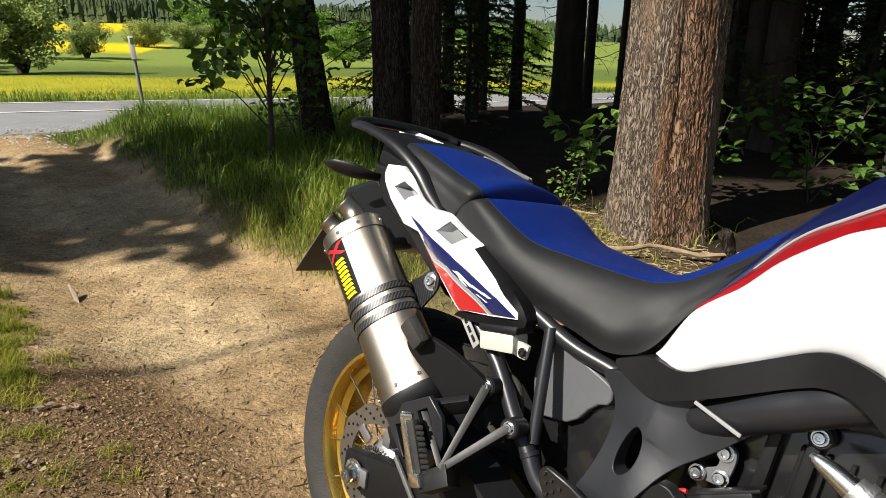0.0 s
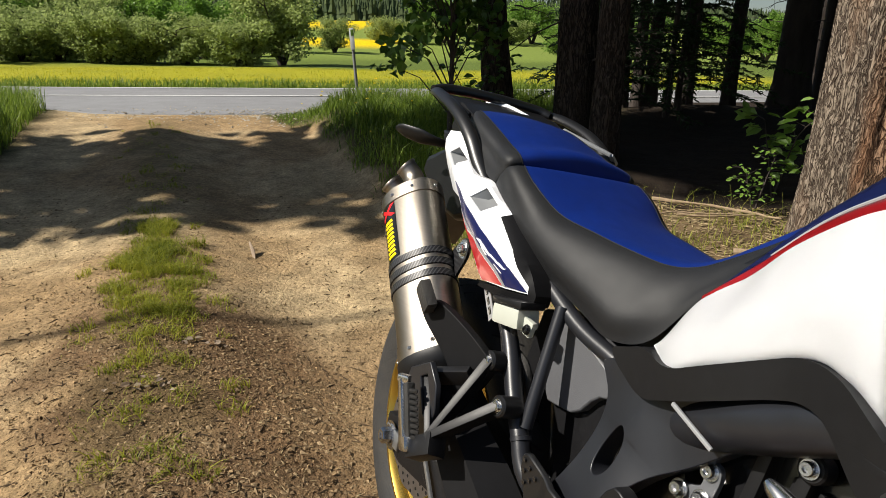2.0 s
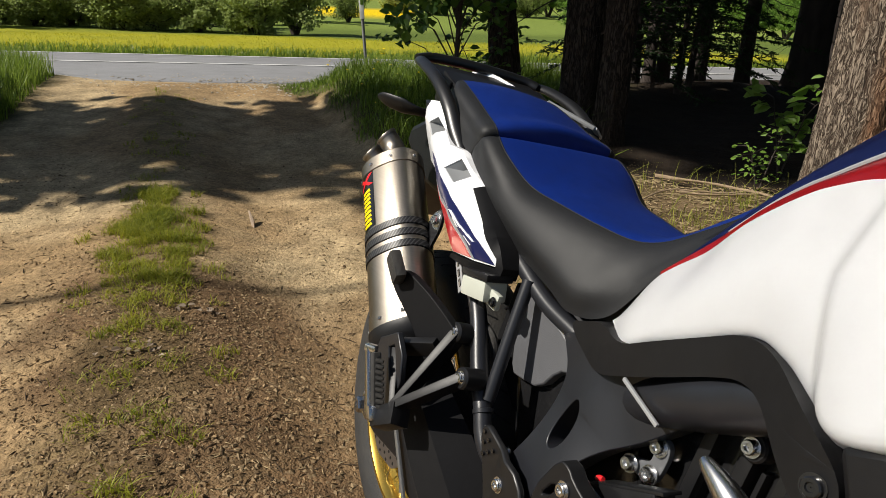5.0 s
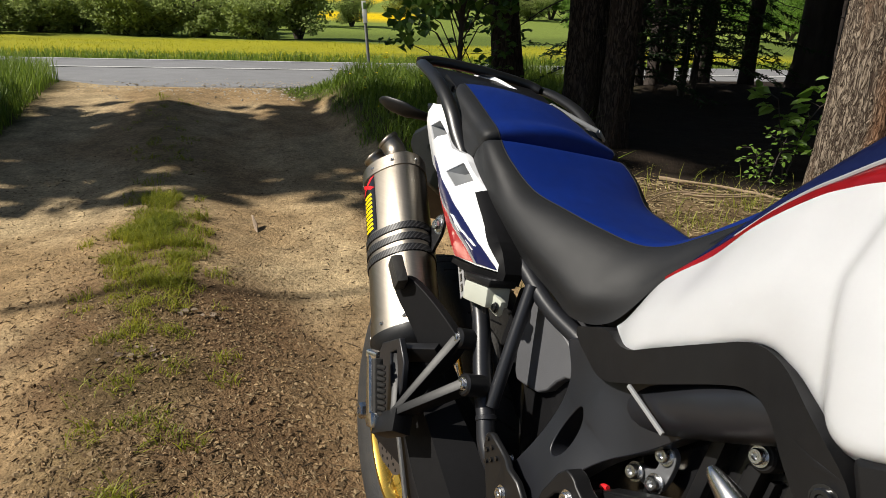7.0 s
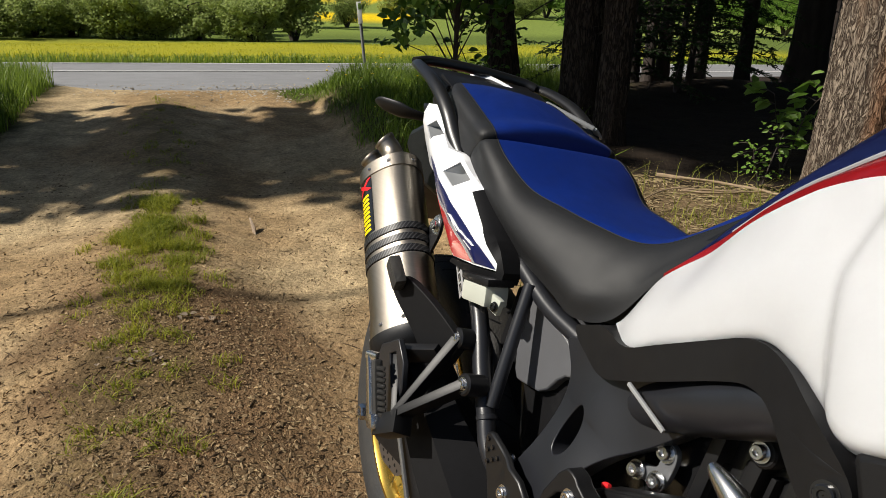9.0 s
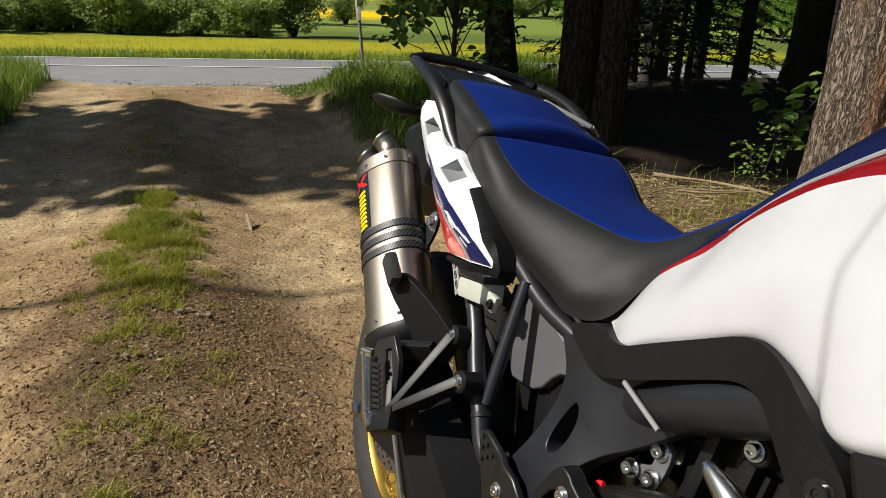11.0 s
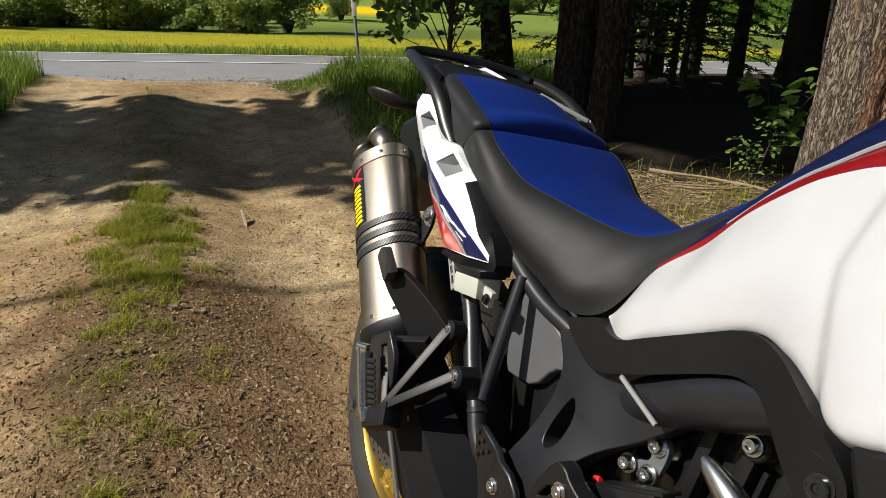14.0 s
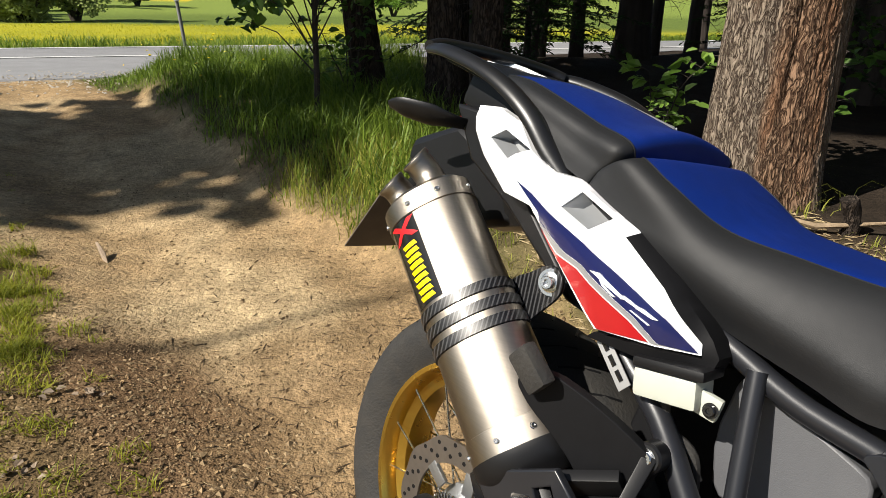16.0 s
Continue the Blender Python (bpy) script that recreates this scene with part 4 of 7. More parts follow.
# ---- motorcycle: local x forwards, y to its left, z up ----
BIKE_POSE = pose(0.3308, 1.1981, -0.0351, -11.7, 0, -64.0)
bike = thing("motorcycle", "blue, white and red adventure motorcycle leaning on its side stand", "motorcycle", BIKE_POSE)
R90 = Matrix.Rotation(radians(90), 4, "X")


def rounded(loop, times, most=0.014):
    """Cut the corners of an outline again and again, each time by no more than most."""
    for k in range(times):
        out = []
        for a, b in zip(loop, loop[1:] + loop[:1]):
            f = min(0.25, most / 2 ** k / max(1e-6, math.hypot(b[0] - a[0], b[1] - a[1])))
            out += [tuple(p + (q - p) * u for p, q in zip(a, b)) for u in (f, 1 - f)]
        loop = out
    return loop


def sheet(name, outline, yfun, thick, material, parent, label="", holes=(), bevel=0.003, side=1, fine=0.0, turn=0):
    """A moulded side panel: an outline in x and z with holes, laid on y = yfun(x, z) and thickened inwards."""
    bm = bmesh.new()
    loops = []
    for lp in (outline, *holes):
        lp = rounded(list(lp), turn)
        pts = []
        step = 0.03 if not fine else fine
        for i, (x, z) in enumerate(lp):
            x2, z2 = lp[(i + 1) % len(lp)]
            n = max(1, int(math.hypot(x2 - x, z2 - z) / step))
            pts += [(x + (x2 - x) * k / n, z + (z2 - z) * k / n) for k in range(n)]
        loops.append([bm.verts.new((x, side * yfun(x, z), z)) for x, z in pts])
    es = [bm.edges.new((lp[i], lp[(i + 1) % len(lp)])) for lp in loops for i in range(len(lp))]
    bmesh.ops.triangle_fill(bm, use_beauty=True, edges=es)
    if fine:
        for k in range(4):
            long = [e for e in bm.edges if not e.is_boundary and math.hypot(e.verts[0].co.x - e.verts[1].co.x, e.verts[0].co.z - e.verts[1].co.z) > fine * 1.6]
            if not long:
                break
            bmesh.ops.subdivide_edges(bm, edges=long, cuts=1)
            bmesh.ops.triangulate(bm, faces=bm.faces[:])
        for v in bm.verts:
            v.co.y = side * yfun(v.co.x, v.co.z)
    bm.verts.index_update()
    once = set()
    for f in bm.faces[:]:
        key = frozenset(v.index for v in f.verts)
        if key in once:
            bm.faces.remove(f)
        once.add(key)
    front, rim = bm.faces[:], [e for e in bm.edges if e.is_boundary]
    twin = {v: bm.verts.new((v.co.x, v.co.y + side * thick, v.co.z)) for v in bm.verts[:]}
    for f in front:
        bm.faces.new([twin[v] for v in reversed(f.verts)])
    for e in rim:
        a, b = e.verts
        bm.faces.new((a, b, twin[b], twin[a]))
    bmesh.ops.recalc_face_normals(bm, faces=bm.faces)
    ob = part(name, bm, material, parent, label)
    if bevel:
        md = ob.modifiers.new("edge", "BEVEL")
        md.width, md.segments, md.limit_method, md.angle_limit = bevel, 2, "ANGLE", radians(40)
    return ob


def skin(rows, n, m):
    """A smooth surface through a net of points: n steps across the rows, m along each."""
    rows = [catmull(r, m) for r in rows]
    cols = [catmull([r[j] for r in rows], n) for j in range(m)]
    return [[cols[j][i] for j in range(m)] for i in range(n)]


def net(bm, g, index=None):
    vs = [[bm.verts.new(p) for p in r] for r in g]
    for i in range(len(vs) - 1):
        for j in range(len(vs[0]) - 1):
            f = bm.faces.new((vs[i][j], vs[i][j + 1], vs[i + 1][j + 1], vs[i + 1][j]))
            if index:
                f.material_index = index(i, j)
    return vs


def mirrored(row):
    """Points from the right edge to the middle, carried on to the left edge."""
    c = 2 * row[-1][1]
    return list(row) + [(x, c - y, z) for x, y, z in reversed(row[:-1])]


def bolt(name, p, d, r, h, material, parent, label="", seg=20):
    bm = bmesh.new()
    lathe(bm, [(0.0005, h * 0.55), (r * 0.42, h * 0.55), (r * 0.5, h), (r * 0.85, h), (r, h * 0.75), (r, 0), (r * 1.35, 0), (r * 1.35, -h * 0.25), (r * 0.6, -h * 0.9)], seg, axis(p, d))
    return part(name, bm, material, parent, label)


def beam(bm, p, q, w, h, up=(0, 0, 1), bevel=0.003, w2=None, h2=None):
    """A bar of rectangular section from p to q, w along the side and h along up; it may taper to w2, h2."""
    p, q = Vector(p), Vector(q)
    d = (q - p).normalized()
    s = d.cross(Vector(up)).normalized()
    u = s.cross(d)
    w2, h2 = w2 or w, h2 or h
    a = [bm.verts.new(p + s * i * w / 2 + u * j * h / 2) for i, j in ((-1, -1), (1, -1), (1, 1), (-1, 1))]
    b = [bm.verts.new(q + s * i * w2 / 2 + u * j * h2 / 2) for i, j in ((-1, -1), (1, -1), (1, 1), (-1, 1))]
    f = [bm.faces.new(a[::-1]), bm.faces.new(b)] + [bm.faces.new((a[i], a[(i + 1) % 4], b[(i + 1) % 4], b[i])) for i in range(4)]
    bmesh.ops.bevel(bm, geom=list({e for x in f for e in x.edges}), offset=bevel, segments=2, affect="EDGES", profile=0.6)


# -- rear wheel --
def wheel(name, centre, r_tyre, w, r_rim, spokes, disc_side, disc_r):
    root = new(name)
    root.parent = bike
    root.location = centre
    k = w / 0.15
    bm = bmesh.new()
    lathe(bm, [(r_rim - 0.012, -0.05 * k), (r_rim + 0.004, -0.058 * k), (r_rim + 0.022, -0.067 * k), (r_rim + 0.05, -0.073 * k), (r_tyre - 0.022, -0.069 * k), (r_tyre - 0.012, -0.06 * k), (r_tyre - 0.003, -0.033 * k), (r_tyre, 0),
               (r_tyre - 0.003, 0.033 * k), (r_tyre - 0.012, 0.06 * k), (r_tyre - 0.022, 0.069 * k), (r_rim + 0.05, 0.073 * k), (r_rim + 0.022, 0.067 * k), (r_rim + 0.004, 0.058 * k), (r_rim - 0.012, 0.05 * k)], 96, R90)
    # tread grooves cut as slanted slots in the shoulders
    part("tyre", bm, RUBBER, root, "black road tyre dusty from the track")
    bm = bmesh.new()
    for s in (-1, 1):
        for q in range(44):
            a = 2 * math.pi * (q + (0.5 if s > 0 else 0)) / 44
            pts = [((r_tyre - 0.0022 - 0.0122 * (u ** 1.6)), s * (0.012 + 0.05 * u) * k, a + 0.10 * u) for u in (0, 0.25, 0.5, 0.75, 1)]
            tube(bm, [(rr * math.cos(t), y, rr * math.sin(t)) for rr, y, t in pts], 0.0026, 5)
    part("tread_groove", bm, BLACK_PLASTIC, root, "narrow slanted tread grooves")
    bm = bmesh.new()
    lathe(bm, [(r_rim + 0.001, -0.055 * k), (r_rim, -0.060 * k), (r_rim - 0.008, -0.060 * k), (r_rim - 0.016, -0.05 * k), (r_rim - 0.02, -0.034 * k), (r_rim - 0.036, -0.026 * k), (r_rim - 0.041, 0),
               (r_rim - 0.036, 0.026 * k), (r_rim - 0.02, 0.034 * k), (r_rim - 0.016, 0.05 * k), (r_rim - 0.008, 0.060 * k), (r_rim, 0.060 * k), (r_rim + 0.001, 0.055 * k)], 96, R90)
    part("rim", bm, GOLD, root, "gold anodised wheel rim")
    bm = bmesh.new()
    lathe(bm, [(0.012, -0.085), (0.04, -0.085), (0.052, -0.07), (0.052, -0.055), (0.036, -0.045), (0.034, 0.045), (0.052, 0.055), (0.052, 0.07), (0.03, 0.085), (0.012, 0.085)], 40, R90)
    part("hub", bm, CAST, root)
    bm0 = bmesh.new()
    tube(bm0, [(0, 0, 0), (0, 0, 1)], 0.0019, 6)
    spoke_me = None
    for q in range(spokes):
        s = -1 if q % 2 else 1
        a = 2 * math.pi * q / spokes
        b = a + (0.42 if (q // 2) % 2 else -0.42)
        p, e = Vector((0.048 * math.cos(b), s * 0.06, 0.048 * math.sin(b))), Vector(((r_rim - 0.014) * math.cos(a), s * 0.045 * k, (r_rim - 0.014) * math.sin(a)))
        if spoke_me is None:
            ob = part("spoke", bm0, CHROME, root)
            spoke_me = ob.data
        else:
            ob = new("spoke", spoke_me)
            ob.parent = root
        ob.matrix_local = axis(p, e - p) @ Matrix.Diagonal((1, 1, (e - p).length, 1))
    # brake disc with its carrier and drilled holes
    y = disc_side
    bm = bmesh.new()
    seg = 120
    rings = []
    for rr, off in ((disc_r * 0.69, -0.0025), (1.0, -0.0025), (1.0, 0.0025), (disc_r * 0.69, 0.0025), (disc_r * 0.69, -0.0025)):
        rings.append([Vector(((rr if rr < 1 else disc_r * (1 + 0.018 * math.sin(10 * t))) * math.cos(t), y + off, (rr if rr < 1 else disc_r * (1 + 0.018 * math.sin(10 * t))) * math.sin(t))) for t in [2 * math.pi * j / seg for j in range(seg)]])
    loft(bm, rings, cap=False)
    disc = part("brake_disc", bm, DISC_STEEL, root, "drilled steel brake disc")
    bm = bmesh.new()
    for q in range(60):
        a = 2 * math.pi * q / 60
        rr = disc_r * (0.78, 0.86, 0.94)[q % 3]
        tube(bm, [(rr * math.cos(a), y - 0.0032, rr * math.sin(a)), (rr * math.cos(a), y + 0.0032, rr * math.sin(a))], 0.0036, 8)
    part("drill_hole", bm, BLACK_PLASTIC, disc)
    bm = bmesh.new()
    lathe(bm, [(0.05, y - 0.006), (0.062, y - 0.006), (0.064, y + 0.004), (0.05, y + 0.004)], 48, R90)
    part("disc_carrier", bm, CAST, root)
    for q in range(6):
        bm = bmesh.new()
        a = 2 * math.pi * q / 6 + 0.2
        beam(bm, (0.055 * math.cos(a), y, 0.055 * math.sin(a)), (disc_r * 0.72 * math.cos(a + 0.12), y, disc_r * 0.72 * math.sin(a + 0.12)), 0.007, 0.022, (-math.sin(a), 0, math.cos(a)), 0.0015)
        part("carrier_arm", bm, CAST, root)
    bm = bmesh.new()
    for q in range(36):
        a = 2 * math.pi * q / 36
        beam(bm, (0.036 * math.cos(a), y - 0.012, 0.036 * math.sin(a)), (0.047 * math.cos(a), y - 0.012, 0.047 * math.sin(a)), 0.003, 0.004, (-math.sin(a), 0, math.cos(a)), 0.0006)
    part("sensor_ring", bm, CHROME, root)
    return root


DISC_STEEL = mat("disc_steel", (0.36, 0.33, 0.31), 0.35, metal=0.9, vary=0.2, scale=60)
rear = wheel("rear_wheel", (0, -0.042, 0.333), 0.333, 0.15, 0.243, 32, -0.09, 0.128)
front = wheel("front_wheel", (1.575, 0, 0.345), 0.345, 0.09, 0.272, 32, -0.07, 0.155)

# -- swing arm, axle and chain adjuster --
bm = bmesh.new()
beam(bm, (0.03, -0.172, 0.338), (0.52, -0.125, 0.40), 0.034, 0.088, bevel=0.008, h2=0.11)
beam(bm, (0.03, 0.152, 0.338), (0.52, 0.115, 0.40), 0.034, 0.088, bevel=0.008, h2=0.11)
beam(bm, (0.42, -0.14, 0.39), (0.42, 0.14, 0.39), 0.1, 0.1, bevel=0.01)
beam(bm, (-0.045, -0.172, 0.336), (0.04, -0.172, 0.338), 0.03, 0.058, bevel=0.007, h2=0.088)
beam(bm, (-0.045, 0.152, 0.336), (0.04, 0.152, 0.338), 0.03, 0.058, bevel=0.007, h2=0.088)
swing = part("swing_arm", bm, BLACK_PLASTIC, bike, "matt black swing arm")
bm = bmesh.new()
beam(bm, (-0.025, -0.191, 0.333), (0.04, -0.191, 0.336), 0.008, 0.036, bevel=0.003)
part("adjuster", bm, CAST, swing)
bm = bmesh.new()
tube(bm, [(0, -0.19, 0.333), (0, 0.17, 0.333)], 0.013, 16)
part("axle", bm, CAST, bike)
bolt("axle_nut", (0, -0.198, 0.333), (0, -1, 0), 0.0165, 0.018, CHROME, bike, seg=6)
bolt("washer", (0, -0.194, 0.333), (0, -1, 0), 0.022, 0.004, CHROME, bike)
bm = bmesh.new()
beam(bm, (0.035, -0.122, 0.415), (0.1, -0.122, 0.46), 0.05, 0.05, bevel=0.008)
part("brake_calliper", bm, BLACK_GLOSS, bike)
bm = bmesh.new()
tube(bm, [(0.06, -0.14, 0.44), (0.16, -0.15, 0.47), (0.3, -0.13, 0.45), (0.45, -0.1, 0.46)], 0.004, 8, 20)
part("brake_hose", bm, RUBBER, bike)

# -- silencer --
M_TOP, M_BOT = Vector((-0.113, -0.193, 0.805)), Vector((0.172, -0.218, 0.569))
M_AX = (M_TOP - M_BOT).normalized()
M_UP = (Vector((0, 0, 1)) - M_AX * M_AX.z).normalized()
M_OUT = M_AX.cross(M_UP).normalized()
if M_OUT.y > 0:
    M_OUT = -M_OUT


def muf(s, a, off=0.0):
    """A point of the silencer's skin: s from its lower (0) to its upper end (1), a in degrees from its outer side upwards."""
    c, n = math.cos(radians(a)), math.sin(radians(a))
    q = 0.0625 + 0.004 * math.cos(radians(3 * a + 60)) + off
    return M_BOT + (M_TOP - M_BOT) * s + M_OUT * c * q * 0.97 + M_UP * n * q * 1.05


def muf_ring(s, off=0.0, seg=64):
    return [muf(s, 360 * j / seg, off) for j in range(seg)]


silencer = part("silencer", (lambda b: (loft(b, [muf_ring(0.0, -0.001), muf_ring(0.02), muf_ring(0.98), muf_ring(1.0, -0.001)]), b)[1])(bmesh.new()), TITANIUM, bike, "brushed titanium silencer with carbon bands and two outlets")
for s0, s1, nm in ((0.0, 0.095, "lower_collar"), (0.915, 1.0, "upper_collar")):
    bm = bmesh.new()
    loft(bm, [muf_ring(s0, -0.002), muf_ring(s0 + 0.004, 0.0022), muf_ring(s1 - 0.004, 0.0022), muf_ring(s1, -0.002)], cap=False)
    part(nm, bm, TITANIUM, silencer)
bm = bmesh.new()
loft(bm, [muf_ring(1.0, -0.001), muf_ring(1.02, -0.006), muf_ring(1.035, -0.018), muf_ring(1.04, -0.05)])
part("end_cap", bm, TITANIUM, silencer)
bm = bmesh.new()
loft(bm, [muf_ring(-0.09, -0.016), muf_ring(-0.06, -0.006), muf_ring(-0.03, 0.003), muf_ring(0.012, 0.004), muf_ring(0.016, -0.004)])
part("inlet_cover", bm, BLACK_PLASTIC, silencer, "black plastic inlet cover")
for k, s0 in enumerate((0.385, 0.45, 0.515)):
    bm = bmesh.new()
    loft(bm, [muf_ring(s0, -0.001), muf_ring(s0 + 0.004, 0.0026), muf_ring(s0 + 0.04, 0.0026), muf_ring(s0 + 0.044, -0.001)], cap=False)
    part("carbon_band", bm, CARBON, silencer, "woven carbon clamp band")
for a in (20, 62, 104, -30):
    for s in (0.05, 0.955):
        bolt("rivet", muf(s, a, 0.002), muf(s, a, 0.1) - muf(s, a), 0.0032, 0.0026, CHROME, silencer, seg=12)
for a, lift in ((72, 0.0), (-35, -0.004)):
    c = M_BOT + (M_TOP - M_BOT) * 1.02 + M_OUT * 0.030 * math.cos(radians(a)) + M_UP * 0.034 * math.sin(radians(a))
    d0, d1 = M_AX.copy(), (M_AX * 0.35 + M_OUT * 0.75 + Vector((-0.25, 0, 0.42))).normalized()
    way = [c, c + d0 * 0.016, c + d0 * 0.025 + d1 * 0.008, c + d0 * (0.029 + lift) + d1 * 0.024]
    bm = bmesh.new()
    tube(bm, way, [0.0215, 0.0215, 0.0212, 0.0212], 28, 14, cap=False)
    lathe(bm, [(0.0205, -0.003), (0.0228, -0.003), (0.0232, 0.001), (0.0222, 0.003), (0.0205, 0.002), (0.0195, -0.02)], 32, axis(way[-1], d1))
    part("outlet_pipe", bm, TITANIUM, silencer)
    bm = bmesh.new()
    lathe(bm, [(0.0002, -0.012), (0.0198, -0.012)], 32, axis(way[-1], d1))
    part("outlet_baffle", bm, BLACK_PLASTIC, silencer)


def muf_patch(name, s0, s1, a0, a1, off, material, label=""):
    bm = bmesh.new()
    net(bm, [[muf(s0 + (s1 - s0) * i / 4, a0 + (a1 - a0) * j / 8, off) for j in range(9)] for i in range(5)])
    return part(name, bm, material, silencer, label)


sticker = muf_patch("sticker", 0.57, 0.925, -20, 21, 0.0006, BLACK_GLOSS, "black sticker with a red shape and yellow bars")
bm = bmesh.new()
for q in range(2):
    g = [[muf(0.835 + 0.075 * i / 4, (-16 + 32 * i / 4) * (1 if q else -1) - 5 + 10 * j / 3, 0.0011) for j in range(4)] for i in range(5)]
    net(bm, g)
part("red_mark", bm, RED_STICKER, sticker)
for q in range(9):
    s1 = 0.815 - q * 0.0265
    bm = bmesh.new()
    net(bm, [[muf(s1 - 0.019 * i, -10 + 21 * j / 6 + 3 * i, 0.0011) for j in range(7)] for i in range(2)])
    part("yellow_bar", bm, YELLOW, sticker)

# bracket between silencer and frame
def bracket_y(x, z):
    return -0.173 - 0.25 * (x - 0.065)


sheet("silencer_bracket", [(0.03, 0.722), (0.05, 0.75), (0.085, 0.768), (0.11, 0.786), (0.135, 0.789), (0.150, 0.772), (0.142, 0.752), (0.118, 0.728), (0.10, 0.708), (0.082, 0.694), (0.06, 0.70)], bracket_y, 0.006, CARBON, bike, "woven carbon silencer bracket", fine=0.02, turn=2)
bolt("washer", (0.127, -0.190, 0.769), (0.2, -1, 0.1), 0.0125, 0.003, CHROME, bike)
bolt("bracket_bolt", (0.127, -0.192, 0.769), (0.2, -1, 0.1), 0.0085, 0.009, CHROME, bike)
for p in ((0.060, -0.173, 0.731), (0.077, -0.177, 0.714)):
    bolt("bracket_rivet", p, (0.2, -1, 0.1), 0.0042, 0.003, CHROME, bike, seg=12)

# guard strap at the silencer's foot, with its rubber head
sheet("heel_guard", [(0.172, 0.682), (0.2, 0.702), (0.25, 0.684), (0.292, 0.662), (0.325, 0.64), (0.312, 0.603), (0.296, 0.575), (0.275, 0.555), (0.262, 0.58), (0.25, 0.605), (0.222, 0.632), (0.192, 0.655)], lambda x, z: -0.274 + 0.45 * (x - 0.18), 0.014, MATT_BLACK, bike, bevel=0.005, fine=0.02, turn=2)
bm = bmesh.new()
beam(bm, (0.175, -0.279, 0.716), (0.212, -0.274, 0.684), 0.02, 0.034, (0.4, -0.2, 0.9), 0.006)
part("rubber_buffer", bm, RUBBER, bike)

# exhaust pipe cover below the silencer: a faceted black shield
bm = bmesh.new()
tube(bm, [(0.185, -0.212, 0.56), (0.24, -0.195, 0.505), (0.325, -0.175, 0.44), (0.41, -0.155, 0.37), (0.48, -0.135, 0.30), (0.52, -0.1, 0.22)], [0.05, 0.056, 0.07, 0.075, 0.07, 0.05], 7, None)
part("exhaust_shield", bm, MATT_BLACK, bike, "faceted black exhaust heat shield")
sheet("chain_guard", [(0.1, 0.43), (0.2, 0.47), (0.3, 0.49), (0.33, 0.4), (0.35, 0.3), (0.24, 0.30), (0.15, 0.34)], lambda x, z: -0.19, 0.012, BLACK_PLASTIC, bike, bevel=0.004)
bm = bmesh.new()
beam(bm, (0.115, -0.197, 0.425), (0.26, -0.2, 0.30), 0.006, 0.01, bevel=0.002)
part("guard_edge", bm, CAST, bike)

# -- passenger foot peg hanger --
P1, P2, PV = Vector((0.308, -0.200, 0.640)), Vector((0.376, -0.211, 0.599)), Vector((0.311, -0.283, 0.513))
FACE = (0.39, -0.73, 0.56)
hanger = new("peg_hanger")
hanger.parent = bike
for p, q, w, h, up, w2 in ((P1, PV, 0.015, 0.030, FACE, 0.010), (P2, PV, 0.015, 0.030, FACE, 0.012), ((0.235, -0.262, 0.575), PV, 0.012, 0.02, FACE, 0.010),
                       ((0.225, -0.255, 0.575), (0.3, -0.225, 0.612), 0.014, 0.03, (0, -0.6, 0.8), 0.014), (PV + Vector((0.02, 0.005, 0.0)), (0.285, -0.29, 0.478), 0.032, 0.034, (1, 0, 0), 0.032)):
    bm = bmesh.new()
    beam(bm, p, q, w, h, up, 0.0014, w2, h * 0.9)
    part("hanger_arm", bm, BLACK_PLASTIC, hanger)
for p in (P1, P2):
    bm = bmesh.new()
    lathe(bm, [(0.001, 0.011), (0.014, 0.011), (0.0165, 0.008), (0.0165, -0.025), (0.001, -0.025)], 24, axis(p, (0.1, -1, 0.15)))
    part("boss", bm, SATIN_BLACK, hanger)
    bolt("hanger_bolt", p + Vector((0.0012, -0.011, 0.002)), (0.1, -1, 0.15), 0.0078, 0.005, CHROME, hanger)
PB, PT = Vector((0.287, -0.302, 0.478)), Vector((0.244, -0.309, 0.58))
bm = bmesh.new()
beam(bm, PB, PB + (PT - PB) * 0.22, 0.022, 0.026, (1, 0, 0), 0.005)
IN = Vector((0.011, 0.008, 0.002))
beam(bm, PB + (PT - PB) * 0.1 - IN * 0.5, PT - IN * 0.5, 0.012, 0.016, (1, 0, 0), 0.003, 0.010, 0.012)
beam(bm, PT - IN * 0.9, PT + IN * 0.6, 0.012, 0.012, (0, 0, 1), 0.003)
peg = part("foot_peg", bm, CHROME, hanger, "folded alloy passenger foot peg")
for k in range(9):
    c = PB + (PT - PB) * (0.22 + 0.08 * k) + IN * 1.25
    bm = bmesh.new()
    beam(bm, c - Vector((0.004, 0.008, 0)), c + Vector((0.004, 0.002, 0)), 0.007, 0.0055, (0, 0, 1), 0.001)
    part("peg_tooth", bm, RUBBER, peg)
bm = bmesh.new()
beam(bm, PB + (PT - PB) * 0.15 + IN * 0.5, PT * 0.96 + PB * 0.04 + IN * 0.5, 0.014, 0.014, (1, 0, 0), 0.003)
part("peg_rubber", bm, RUBBER, peg)
sheet("peg_backplate", [(0.151, 0.54), (0.159, 0.557), (0.209, 0.586), (0.251, 0.612), (0.285, 0.588), (0.297, 0.549), (0.288, 0.505), (0.24, 0.475), (0.203, 0.492)], lambda x, z: -0.276, 0.010, FRAME_PAINT, hanger, "satin grey plate with two slots", holes=([(0.183, 0.533), (0.198, 0.542), (0.227, 0.500), (0.214, 0.489)], [(0.229, 0.576), (0.250, 0.591), (0.281, 0.549), (0.278, 0.527), (0.262, 0.527)]), bevel=0.003, fine=0.02)

